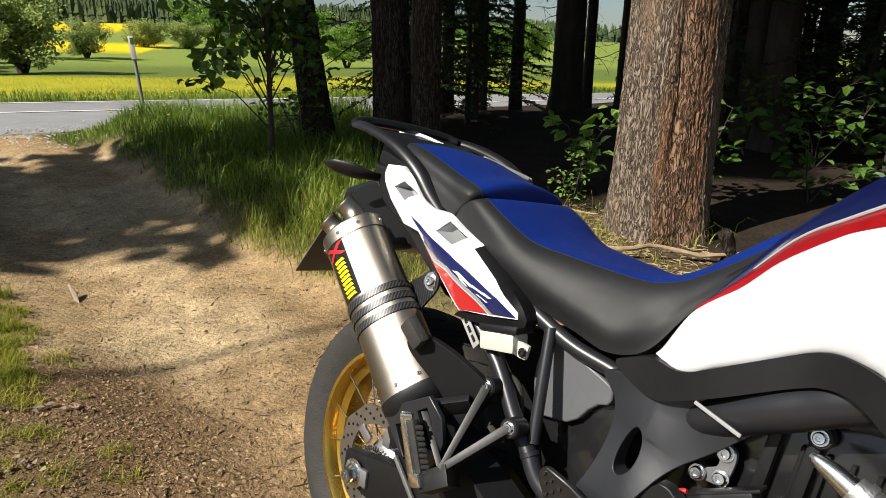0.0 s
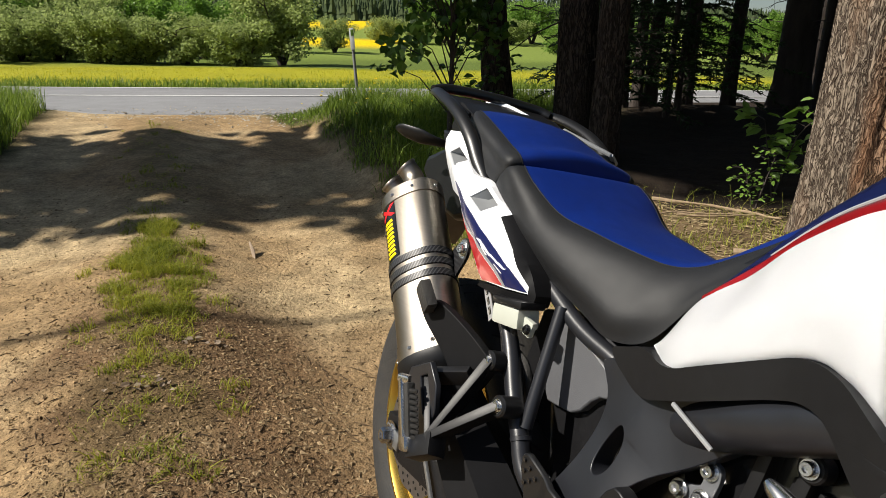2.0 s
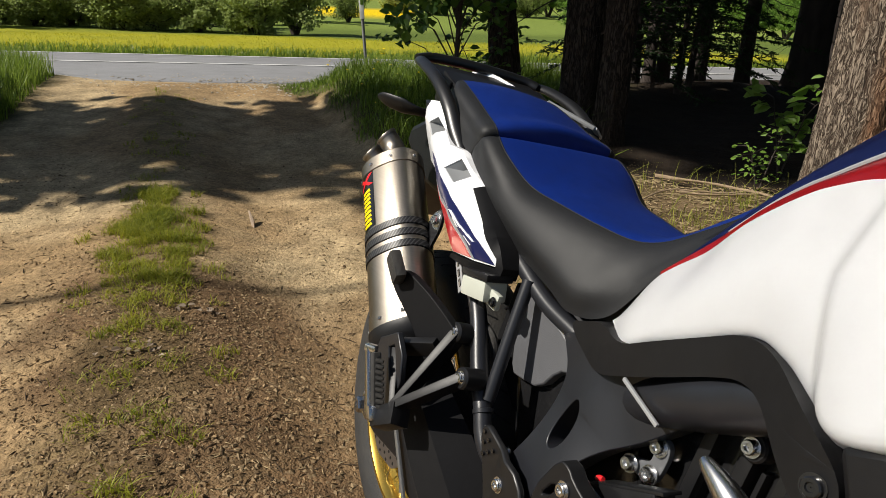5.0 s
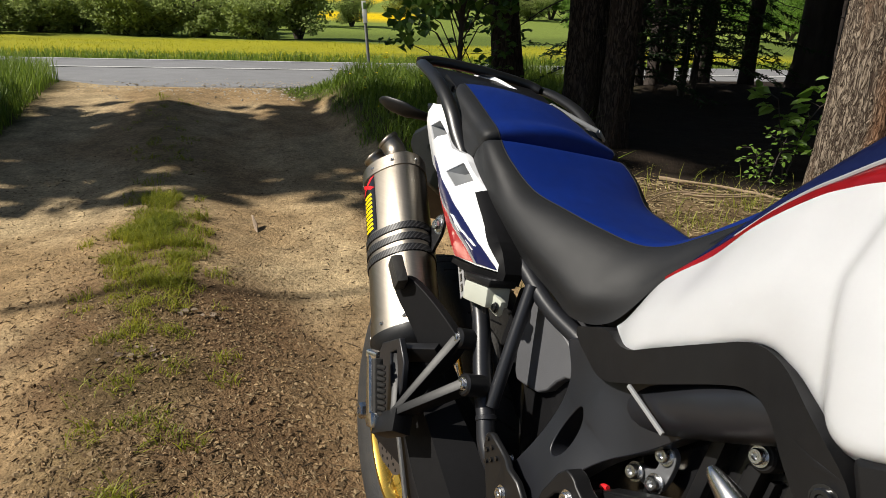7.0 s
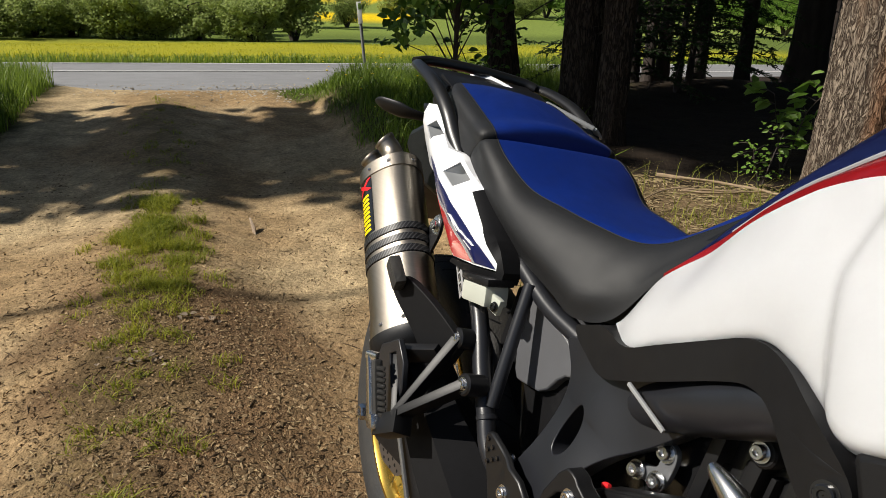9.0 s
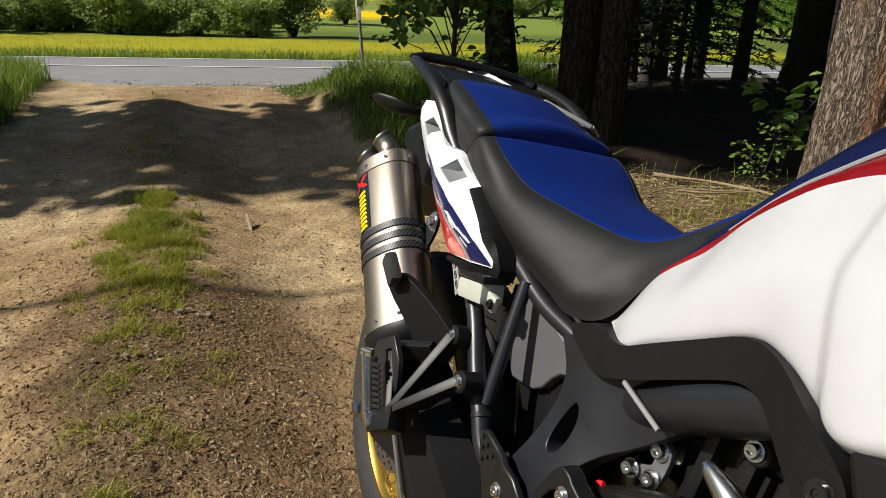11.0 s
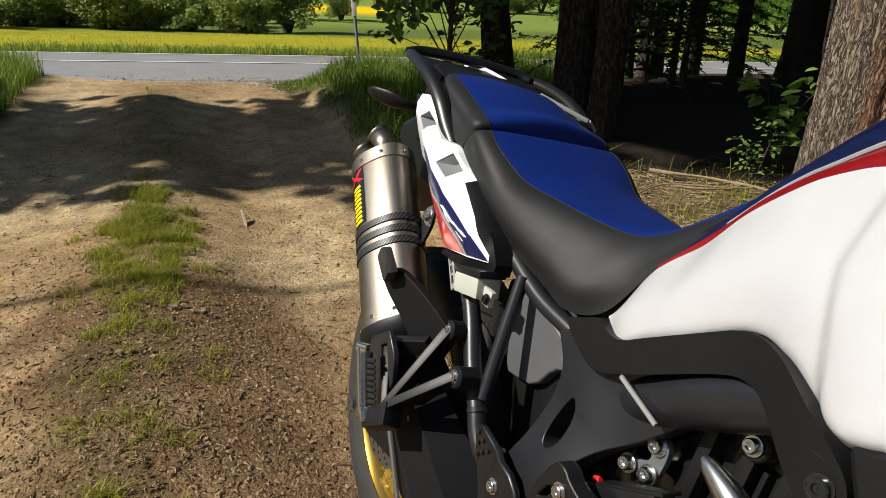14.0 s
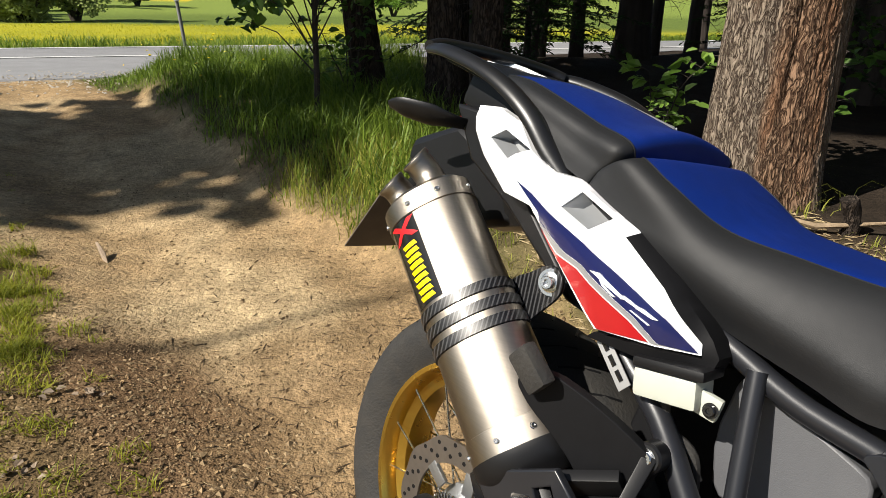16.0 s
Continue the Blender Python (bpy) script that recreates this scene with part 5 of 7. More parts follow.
# -- frame tubes --
for nm, pts, r in (("subframe_tube", [(0.02, -0.13, 0.885), (0.15, -0.138, 0.835), (0.304, -0.131, 0.772), (0.398, -0.126, 0.734), (0.482, -0.117, 0.716), (0.53, -0.115, 0.695)], 0.0130),
                   ("lower_stay", [(0.14, -0.15, 0.785), (0.213, -0.156, 0.724), (0.29, -0.165, 0.668), (0.35, -0.176, 0.602), (0.393, -0.182, 0.562), (0.43, -0.185, 0.522), (0.5, -0.175, 0.49)], 0.0138),
                   ("cross_stay", [(0.362, -0.138, 0.752), (0.379, -0.158, 0.666), (0.397, -0.178, 0.576)], 0.0102)):
    for s in (1, -1):
        bm = bmesh.new()
        tube(bm, [(x, s * y, z) for x, y, z in pts], r, 16, 28)
        part(nm, bm, FRAME_PAINT, bike)
for p, d in (((0.398, -0.182, 0.558), (0.6, -0.05, -0.75)), ((0.48, -0.117, 0.716), (1, 0, -0.25))):
    bm = bmesh.new()
    lathe(bm, [(0.013, -0.004), (0.0160, -0.003), (0.0160, 0.003), (0.013, 0.004)], 20, axis(p, d))
    part("weld_collar", bm, FRAME_PAINT, bike)

FRAME_OUT = [(0.462, 0.716), (0.49, 0.730), (0.53, 0.722), (0.57, 0.722), (0.605, 0.74), (0.672, 0.776), (0.743, 0.815), (0.80, 0.84), (0.86, 0.86), (0.93, 0.87), (0.93, 0.82), (0.85, 0.80), (0.76, 0.757), (0.70, 0.722), (0.65, 0.668), (0.605, 0.627), (0.565, 0.555), (0.535, 0.48), (0.45, 0.47), (0.44, 0.505), (0.475, 0.53), (0.497, 0.585), (0.505, 0.645), (0.500, 0.685), (0.480, 0.703)]
sheet("main_frame", FRAME_OUT, lambda x, z: -0.141 - 0.037 * smooth(0.68, 0.52, z) + 0.008 * smooth(0.51, 0.46, x) * smooth(0.65, 0.72, z) - 0.012 * math.exp(-((x - 0.57) / 0.05) ** 2) * smooth(0.72, 0.66, z), 0.035, FRAME_PAINT, bike, "satin black cast main frame with an oval window", holes=([(0.546, 0.668), (0.561, 0.65), (0.560, 0.612), (0.545, 0.592), (0.531, 0.594), (0.527, 0.615), (0.533, 0.645)],), bevel=0.010, fine=0.02, turn=2)
sheet("main_frame_side", FRAME_OUT, lambda x, z: -0.150 - 0.028 * smooth(0.66, 0.52, z), 0.04, FRAME_PAINT, bike, bevel=0.012, side=-1)
bm = bmesh.new()
tube(bm, [(0.575, -0.100, 0.678), (0.64, -0.126, 0.716), (0.7, -0.139, 0.751), (0.75, -0.144, 0.779), (0.8, -0.15, 0.806), (0.94, -0.15, 0.865)], [0.026, 0.029, 0.030, 0.029, 0.028], 18, 24)
part("frame_spar", bm, FRAME_PAINT, bike)
bm = bmesh.new()
beam(bm, (0.622, -0.166, 0.735), (0.688, -0.169, 0.716), 0.0052, 0.004, (0, -1, 0), 0.0015)
part("worn_edge", bm, SILVER, bike, "bright edge worn through the paint")

# black filler added to darken the gap under the seat, and the hugger behind the stays
sheet("seat_gap_filler", [(0.44, 0.735), (0.52, 0.745), (0.57, 0.77), (0.60, 0.82), (0.66, 0.91), (0.63, 0.93), (0.54, 0.85), (0.44, 0.79)], lambda x, z: -0.088, 0.176, BLACK_PLASTIC, bike, bevel=0.005)
sheet("rear_hugger", [(0.22, 0.70), (0.35, 0.735), (0.405, 0.62), (0.40, 0.5), (0.3, 0.5), (0.2, 0.58)], lambda x, z: -0.062, 0.124, MATT_BLACK, bike, bevel=0.005)
# airbox, engine block and an added black box fill the dark middle
sheet("airbox_cover", [(0.34, 0.735), (0.354, 0.731), (0.39, 0.722), (0.458, 0.699), (0.478, 0.690), (0.482, 0.663), (0.453, 0.653), (0.422, 0.608), (0.377, 0.599), (0.345, 0.595), (0.33, 0.66)], lambda x, z: -0.116, 0.2, GREY_PLASTIC, bike, "smooth dark grey airbox cover", bevel=0.004, fine=0.02, turn=1)
bm = bmesh.new()
beam(bm, (0.36, 0, 0.52), (0.62, 0, 0.62), 0.2, 0.2, bevel=0.02)
part("inner_black_box", bm, BLACK_GLOSS, bike)
bm = bmesh.new()
beam(bm, (0.5, 0, 0.6), (0.98, 0, 0.66), 0.19, 0.24, bevel=0.02)
beam(bm, (0.55, 0, 0.4), (1.0, 0, 0.4), 0.26, 0.3, bevel=0.03)
engine = part("engine_block", bm, BLACK_GLOSS, bike, "black twin cylinder engine block")
for k in range(6):
    bm = bmesh.new()
    beam(bm, (0.705 + 0.028 * k, -0.097, 0.585), (0.705 + 0.028 * k + 0.01, -0.097, 0.715), 0.020, 0.006, (1, 0, 0), 0.002)
    part("engine_rib", bm, MATT_BLACK, engine)
bm = bmesh.new()
lathe(bm, [(0.001, 0.05), (0.06, 0.05), (0.095, 0.042), (0.112, 0.02), (0.118, -0.03)], 48, axis((0.745, -0.135, 0.485), (0, -1, 0.05)))
part("clutch_cover", bm, BRONZE, engine, "bronze coloured clutch cover")
bm = bmesh.new()
tube(bm, [(0.655, -0.165, 0.607), (0.655, -0.167, 0.565)], [0.009, 0.011, 0.014], 16)
part("oil_filler", bm, BRONZE, engine)
bm = bmesh.new()
beam(bm, (0.635, -0.15, 0.6), (0.73, -0.16, 0.6), 0.014, 0.01, bevel=0.003)
beam(bm, (0.63, -0.172, 0.602), (0.72, -0.182, 0.59), 0.006, 0.008, bevel=0.002)
part("shift_linkage", bm, CAST, engine)
bm = bmesh.new()
tube(bm, [(0.72, -0.18, 0.6), (0.76, -0.178, 0.595)], 0.012, 12)
tube(bm, [(0.74, -0.155, 0.59), (0.8, -0.15, 0.57), (0.86, -0.15, 0.6), (0.89, -0.14, 0.64)], 0.006, 8, 20)
part("hose", bm, RUBBER, engine)
bm = bmesh.new()
beam(bm, (0.630, -0.160, 0.588), (0.725, -0.160, 0.642), 0.03, 0.034, bevel=0.004)
beam(bm, (0.638, -0.160, 0.612), (0.725, -0.160, 0.662), 0.026, 0.004, bevel=0.001)
sensor_box = part("sensor_box", bm, SATIN_BLACK, engine, "black sensor box with a ribbed lid")
bm = bmesh.new()
tube(bm, [(0.628, -0.165, 0.611), (0.638, -0.165, 0.616)], [0.003, 0.0042, 0.003], 10, 6)
part("red_cap", bm, RED_STICKER, sensor_box)
bm = bmesh.new()
for x in (0.70, 0.745):
    beam(bm, (x, -0.098, 0.60), (x + 0.012, -0.098, 0.735), 0.038, 0.016, (1, 0, 0), 0.004)
part("coil_cover", bm, BLACK_PLASTIC, engine)
bm = bmesh.new()
tube(bm, [(0.70, -0.165, 0.63), (0.74, -0.178, 0.622), (0.765, -0.18, 0.612)], 0.0045, 8, 12)
tube(bm, [(0.69, -0.17, 0.618), (0.73, -0.184, 0.60), (0.77, -0.186, 0.585)], 0.0035, 8, 12)
part("linkage_rod", bm, CHROME, engine)
for q in range(9):
    a = radians(25 + 18 * q)
    bolt("cover_bolt", (0.745 + 0.105 * math.cos(a), -0.166, 0.485 + 0.105 * math.sin(a)), (0, -1, 0.05), 0.0045, 0.004, CAST, engine, seg=8)
# hexagon bolts on their lug
sheet("engine_lug", [(0.618, 0.635), (0.64, 0.64), (0.655, 0.648), (0.652, 0.668), (0.66, 0.684), (0.676, 0.675), (0.672, 0.64), (0.664, 0.622), (0.64, 0.622), (0.62, 0.618)], lambda x, z: -0.120, 0.008, CAST_GREY, bike, fine=0.02, turn=2)
for p, r in (((0.631, -0.126, 0.63), 0.0085), ((0.66, -0.122, 0.67), 0.0085), ((0.662, -0.126, 0.636), 0.0085), ((0.761, -0.125, 0.738), 0.0075), ((0.448, -0.16, 0.522), 0.006)):
    bolt("engine_bolt", p, (0.05, -1, 0.12), r, r * 0.9, CHROME, bike)
bm = bmesh.new()
lathe(bm, [(0.001, 0.0), (0.013, 0.0), (0.015, -0.002), (0.015, -0.02), (0.001, -0.02)], 24, axis((0.761, -0.122, 0.738), (0, -1, 0.1)))
part("bolt_boss", bm, BLACK_PLASTIC, bike)
# bright tube with clamp in front of the engine
bm = bmesh.new()
tube(bm, [(0.772, -0.2, 0.739), (0.779, -0.2, 0.736), (0.80, -0.2, 0.728), (0.822, -0.2, 0.718)], [0.004, 0.0075, 0.012, 0.0145], 20, 14)
guard = part("guard_tube", bm, CHROME, bike, "bright metal engine guard tube")
bm = bmesh.new()
tube(bm, [(0.818, -0.2, 0.720), (0.85, -0.202, 0.706), (0.885, -0.204, 0.682), (0.93, -0.206, 0.64)], [0.0175, 0.0185, 0.015, 0.014], 18, 16)
part("tube_socket", bm, CAST, guard)
bm = bmesh.new()
for c in ((0.830, -0.201, 0.715), (0.858, -0.203, 0.702)):
    lathe(bm, [(0.017, -0.004), (0.0205, -0.004), (0.0205, 0.004), (0.017, 0.004)], 20, axis(c, (0.9, 0, -0.42)))
beam(bm, (0.822, -0.224, 0.70), (0.86, -0.226, 0.682), 0.010, 0.016, bevel=0.003)
part("guard_clamp", bm, CAST, guard)
for p in ((0.832, -0.23, 0.697), (0.852, -0.231, 0.687)):
    bolt("clamp_bolt", p, (0, -1, 0.1), 0.0045, 0.004, CHROME, guard, seg=10)

# rider foot plate and brake pedal bracket
sheet("heel_plate", [(0.438, 0.566), (0.470, 0.560), (0.498, 0.554), (0.545, 0.549), (0.573, 0.51), (0.581, 0.47), (0.56, 0.42), (0.495, 0.42), (0.470, 0.48), (0.445, 0.52), (0.430, 0.545)], lambda x, z: -0.200 - 0.006 * smooth(0.490, 0.497, x), 0.01, SATIN_BLACK, bike, "black heel plate with drilled holes", holes=([(0.500, 0.470), (0.515, 0.476), (0.520, 0.455), (0.505, 0.449)],), bevel=0.003, fine=0.02, turn=1)
bolt("plate_bolt", (0.509, -0.207, 0.516), (0, -1, 0.05), 0.008, 0.005, CHROME, bike)
for q, (x, z) in enumerate(((0.443, 0.554), (0.457, 0.549), (0.447, 0.540), (0.462, 0.534), (0.473, 0.543), (0.452, 0.525))):
    bm = bmesh.new()
    lathe(bm, [(0.0003, 0.0008), (0.0032, 0.0008), (0.0032, -0.004)], 10, axis((x, -0.2025, z), (0, -1, 0)))
    part("drill_hole", bm, BLACK_GLOSS, bike)
sheet("pedal_bracket", [(0.592, 0.536), (0.585, 0.57), (0.615, 0.631), (0.634, 0.631), (0.645, 0.622), (0.68, 0.613), (0.674, 0.595), (0.625, 0.566), (0.627, 0.544), (0.618, 0.50), (0.59, 0.49)], lambda x, z: -0.215, 0.022, BLACK_PLASTIC, bike, "black pedal bracket", holes=([(0.597, 0.569), (0.619, 0.604), (0.622, 0.588)],), bevel=0.005, fine=0.02, turn=1)
for p in ((0.636, -0.217, 0.604), (0.609, -0.217, 0.549)):
    bolt("pedal_bolt", p, (0, -1, 0), 0.008, 0.005, CHROME, bike)

# -- seats --
def seat(name, rows, n, label):
    """Sections from the lower right edge over the top; sides in black vinyl, top in blue."""
    full = [mirrored(r) for r in rows]
    m = 41
    bm = bmesh.new()
    g = skin(full, n, m)
    vs = net(bm, g, lambda i, j: 0 if 14 <= j < m - 15 else 1)
    bm.faces.new([v for v in vs[0]])
    bm.faces.new([v for v in reversed(vs[-1])])
    ob = part(name, bm, [SEAT_BLUE, SEAT_BLACK], bike, label)
    # stitched welt along both seams
    for j in (14, m - 15):
        b2 = bmesh.new()
        tube(b2, [Vector(r[j]) for r in g], 0.0011, 6)
        part("seam_welt", b2, SEAT_BLACK, ob)
    return ob


SEAT_MID = -0.016
seat("rider_seat", [
    [(0.135, -0.138, 0.88), (0.15, -0.14, 0.9), (0.172, -0.125, 0.912), (0.178, SEAT_MID, 0.918)],
    [(0.121, -0.153, 0.886), (0.14, -0.156, 0.912), (0.176, -0.148, 0.932), (0.186, SEAT_MID, 0.936)],
    [(0.161, -0.150, 0.835), (0.19, -0.163, 0.872), (0.222, -0.152, 0.909), (0.236, SEAT_MID, 0.912)],
    [(0.233, -0.143, 0.807), (0.262, -0.165, 0.845), (0.285, -0.136, 0.876), (0.298, SEAT_MID, 0.887)],
    [(0.319, -0.138, 0.779), (0.345, -0.160, 0.818), (0.36, -0.122, 0.866), (0.37, SEAT_MID, 0.871)],
    [(0.405, -0.136, 0.759), (0.42, -0.150, 0.80), (0.43, -0.107, 0.859), (0.435, SEAT_MID, 0.865)],
    [(0.468, -0.137, 0.747), (0.478, -0.140, 0.79), (0.485, -0.092, 0.856), (0.49, SEAT_MID, 0.870)],
    [(0.52, -0.121, 0.766), (0.524, -0.116, 0.81), (0.53, -0.085, 0.868), (0.533, SEAT_MID, 0.892)],
    [(0.566, -0.108, 0.836), (0.568, -0.100, 0.86), (0.572, -0.077, 0.895), (0.575, SEAT_MID, 0.925)],
    [(0.62, -0.100, 0.893), (0.62, -0.090, 0.908), (0.62, -0.065, 0.932), (0.622, SEAT_MID, 0.962)],
    [(0.668, -0.086, 0.95), (0.668, -0.076, 0.965), (0.668, -0.058, 0.978), (0.67, SEAT_MID, 0.994)],
], 72, "rider's seat with blue top and black vinyl sides")
seat("pillion_seat", [
    [(-0.085, -0.098, 0.98), (-0.1, -0.096, 0.988), (-0.118, -0.08, 0.995), (-0.124, SEAT_MID, 0.998)],
    [(-0.08, -0.106, 0.98), (-0.09, -0.106, 0.992), (-0.108, -0.095, 1.006), (-0.113, SEAT_MID, 1.012)],
    [(-0.022, -0.145, 0.955), (-0.03, -0.142, 0.975), (-0.035, -0.122, 1.000), (-0.038, SEAT_MID, 1.010)],
    [(0.037, -0.154, 0.925), (0.036, -0.150, 0.95), (0.042, -0.131, 0.978), (0.05, SEAT_MID, 0.990)],
    [(0.08, -0.156, 0.905), (0.088, -0.152, 0.93), (0.10, -0.136, 0.959), (0.108, SEAT_MID, 0.973)],
    [(0.113, -0.156, 0.892), (0.130, -0.154, 0.915), (0.155, -0.146, 0.944), (0.160, SEAT_MID, 0.966)],
    [(0.119, -0.149, 0.886), (0.136, -0.146, 0.906), (0.160, -0.133, 0.920), (0.168, SEAT_MID, 0.928)],
], 44, "pillion seat with blue top and black vinyl sides")

# -- tail panels with their pockets, stripes and marks --
def tail_y(x, z):
    """The tail panel's skin: a ridge along its middle, turned in below it and towards the seat."""
    knots = ((-0.2, -0.145), (-0.075, -0.168), (0.038, -0.188), (0.12, -0.202), (0.19, -0.206), (0.276, -0.193), (0.315, -0.172), (0.36, -0.160))
    base = knots[-1][1]
    for (x0, y0), (x1, y1) in zip(knots, knots[1:]):
        if x <= x1:
            base = y0 + (y1 - y0) * (x - x0) / (x1 - x0)
            break
    over = z - (0.890 - 0.437 * x)
    return base + 1.15 * max(0.0, over - 0.024) + 0.3 * max(0.0, -over)


TAIL = [(-0.084, 0.958), (-0.058, 0.960), (-0.01, 0.945), (0.035, 0.915), (0.079, 0.896), (0.113, 0.894), (0.162, 0.874), (0.211, 0.856), (0.218, 0.848), (0.27, 0.806), (0.316, 0.766), (0.318, 0.754), (0.274, 0.748), (0.197, 0.737), (0.170, 0.760), (0.098, 0.8285), (0.071, 0.850), (0.006, 0.8535), (-0.050, 0.893), (-0.073, 0.924)]
POCKETS = ([(0.1249, 0.8614), (0.1311, 0.8817), (0.1813, 0.8618), (0.1685, 0.8454)], [(-0.0356, 0.9191), (-0.0188, 0.9331), (0.0343, 0.9149), (0.01, 0.8976)])
for s in (1, -1):
    tail = sheet("tail_panel", TAIL, tail_y, 0.014, WHITE, bike, "white tail side panel with navy and red stripes", holes=POCKETS, bevel=0.003, side=s, fine=0.012)
    for pk in POCKETS:
        cx, cz = sum(p[0] for p in pk) / 4, sum(p[1] for p in pk) / 4
        bm = bmesh.new()
        rings = []
        for k, (shrink, dep) in enumerate(((1.03, 0.001), (0.95, 0.005), (0.70, 0.034))):
            rings.append([(cx + (x - cx) * shrink, s * (tail_y(x, z) + dep), cz + (z - cz) * shrink) for x, z in pk])
        loft(bm, rings, cap=False)
        bm.faces.new([v for v in bm.verts][-4:])
        part("pocket", bm, SILVER, tail, "recessed silver grey pocket")
    for nm, m, o in (("navy_stripe", NAVY, [(0.0408, 0.8745), (0.0733, 0.8655), (0.1058, 0.8524), (0.1722, 0.8306), (0.212, 0.8143), (0.247, 0.798), (0.2811, 0.7811), (0.315, 0.7555), (0.2775, 0.7521), (0.2491, 0.7707), (0.2169, 0.7843), (0.1739, 0.8068), (0.1427, 0.8128), (0.0942, 0.8361), (0.0911, 0.846)]),
                     ("silver_line", SILVER, [(0.094, 0.8350), (0.1426, 0.8118), (0.1738, 0.8058), (0.2168, 0.7833), (0.249, 0.7697), (0.2775, 0.7511), (0.2697, 0.75), (0.2414, 0.7665), (0.2108, 0.7793), (0.1666, 0.8009), (0.1307, 0.8073), (0.0956, 0.8307)]),
                     ("red_stripe", RED, [(0.0973, 0.8278), (0.1288, 0.8052), (0.1651, 0.7989), (0.2098, 0.7774), (0.2404, 0.7646), (0.2667, 0.7497), (0.2009, 0.7383), (0.1725, 0.7631), (0.139, 0.7924)])):
        sheet(nm, o, lambda x, z: tail_y(x, z) - 0.0012, 0.001, m, tail, bevel=0, side=s, fine=0.012)
    # pale mark on the navy stripe: a pointed hook, two slanted strokes and a fine line
    for o in ([(0.1887, 0.8050), (0.2005, 0.8057), (0.2246, 0.7936), (0.2386, 0.7872), (0.2310, 0.7862), (0.2068, 0.7961), (0.1985, 0.8010)],
              [(0.2020, 0.7985), (0.2068, 0.7955), (0.2170, 0.7890), (0.2240, 0.7855), (0.2190, 0.7850), (0.2060, 0.7925)],
              [(0.2343, 0.7909), (0.2478, 0.7860), (0.2600, 0.7822), (0.2560, 0.7808), (0.2373, 0.7862), (0.2300, 0.7895)],
              [(0.2480, 0.7850), (0.2590, 0.7838), (0.2753, 0.7780), (0.2700, 0.7768), (0.2600, 0.7795), (0.2500, 0.7818)],
              [(0.2420, 0.7775), (0.2450, 0.7780), (0.2680, 0.7700), (0.2655, 0.7688)]):
        sheet("mark_stroke", o, lambda x, z: tail_y(x, z) - 0.0024, 0.001, WHITE, tail, bevel=0, side=s, fine=0.012)
    sheet("tail_trim", [(0.2061, 0.8476), (0.2143, 0.8543), (0.2708, 0.8181), (0.326, 0.7727), (0.336, 0.7574), (0.331, 0.738), (0.25, 0.727), (0.19, 0.725), (0.2, 0.7345), (0.275, 0.7455), (0.3205, 0.7514), (0.319, 0.766), (0.268, 0.809)], lambda x, z: tail_y(x, z) - 0.004, 0.03, MATT_BLACK, bike, bevel=0.003, side=s, fine=0.015)
    # grab rail
    bm = bmesh.new()
    tube(bm, [(-0.236, s * -0.142, 1.03), (-0.175, s * -0.158, 1.026), (-0.09, s * -0.165, 1.008), (-0.03, s * -0.166, 0.985), (0.018, s * -0.164, 0.955), (0.055, s * -0.16, 0.918), (0.088, s * -0.156, 0.890)], [0.010, 0.0115, 0.012, 0.013, 0.0135, 0.013, 0.010], 14, 40, 0.62)
    part("grab_rail", bm, SATIN_BLACK, bike, "black cast grab rail")
    sheet("tail_underside", [(-0.15, 0.955), (-0.08, 0.95), (0.0, 0.87), (0.13, 0.75), (0.17, 0.73), (0.12, 0.74), (-0.01, 0.83), (-0.1, 0.88)], lambda x, z: -0.145, 0.05, BLACK_PLASTIC, bike, bevel=0.005, side=s)
# rear carrier
bm = bmesh.new()
tube(bm, [(-0.234, -0.145, 1.03), (-0.245, -0.1, 1.04), (-0.235, 0, 1.042), (-0.22, 0.11, 1.036), (-0.2, 0.142, 1.028)], 0.0105, 14, 24, 1.1)
part("carrier_bar", bm, SATIN_BLACK, bike)
bm = bmesh.new()
beam(bm, (-0.215, 0, 1.022), (-0.09, 0, 0.992), 0.25, 0.014, bevel=0.004)
beam(bm, (-0.16, 0, 0.99), (0.1, 0, 0.9), 0.24, 0.07, bevel=0.012)
part("carrier_deck", bm, BLACK_PLASTIC, bike)
# small white plate on the far side of the carrier
bm = bmesh.new()
plate(bm, [(-0.270, 0.010, 1.046), (-0.20, 0.043, 1.032), (-0.152, 0.066, 1.018), (-0.160, 0.050, 1.004), (-0.20, 0.02, 1.013), (-0.245, -0.008, 1.022)], 0.01, (0.2, -0.75, 0.6), 0.002)
part("carrier_white_plate", bm, WHITE, bike, "white plate on the rear carrier")
# glare along the top of the far grab rail, built as a pale strip
bm = bmesh.new()
beam(bm, (-0.05, 0.082, 1.004), (0.034, 0.152, 0.974), 0.010, 0.007, (0, -0.3, 1), 0.002)
beam(bm, (0.034, 0.152, 0.974), (0.02, 0.182, 0.957), 0.010, 0.007, (0, -0.3, 1), 0.002)
part("rail_glare", bm, SILVER, bike, "glare on the far grab rail, built as a pale strip")
# mudguard, indicators and number plate seen from behind
bm = bmesh.new()
beam(bm, (-0.08, 0, 0.93), (-0.24, 0, 0.88), 0.17, 0.06, bevel=0.012, w2=0.12, h2=0.045)
beam(bm, (-0.22, 0, 0.9), (-0.34, 0, 0.79), 0.12, 0.03, bevel=0.008)
beam(bm, (0.0, 0, 0.86), (-0.14, 0, 0.80), 0.26, 0.12, bevel=0.03, w2=0.14, h2=0.08)
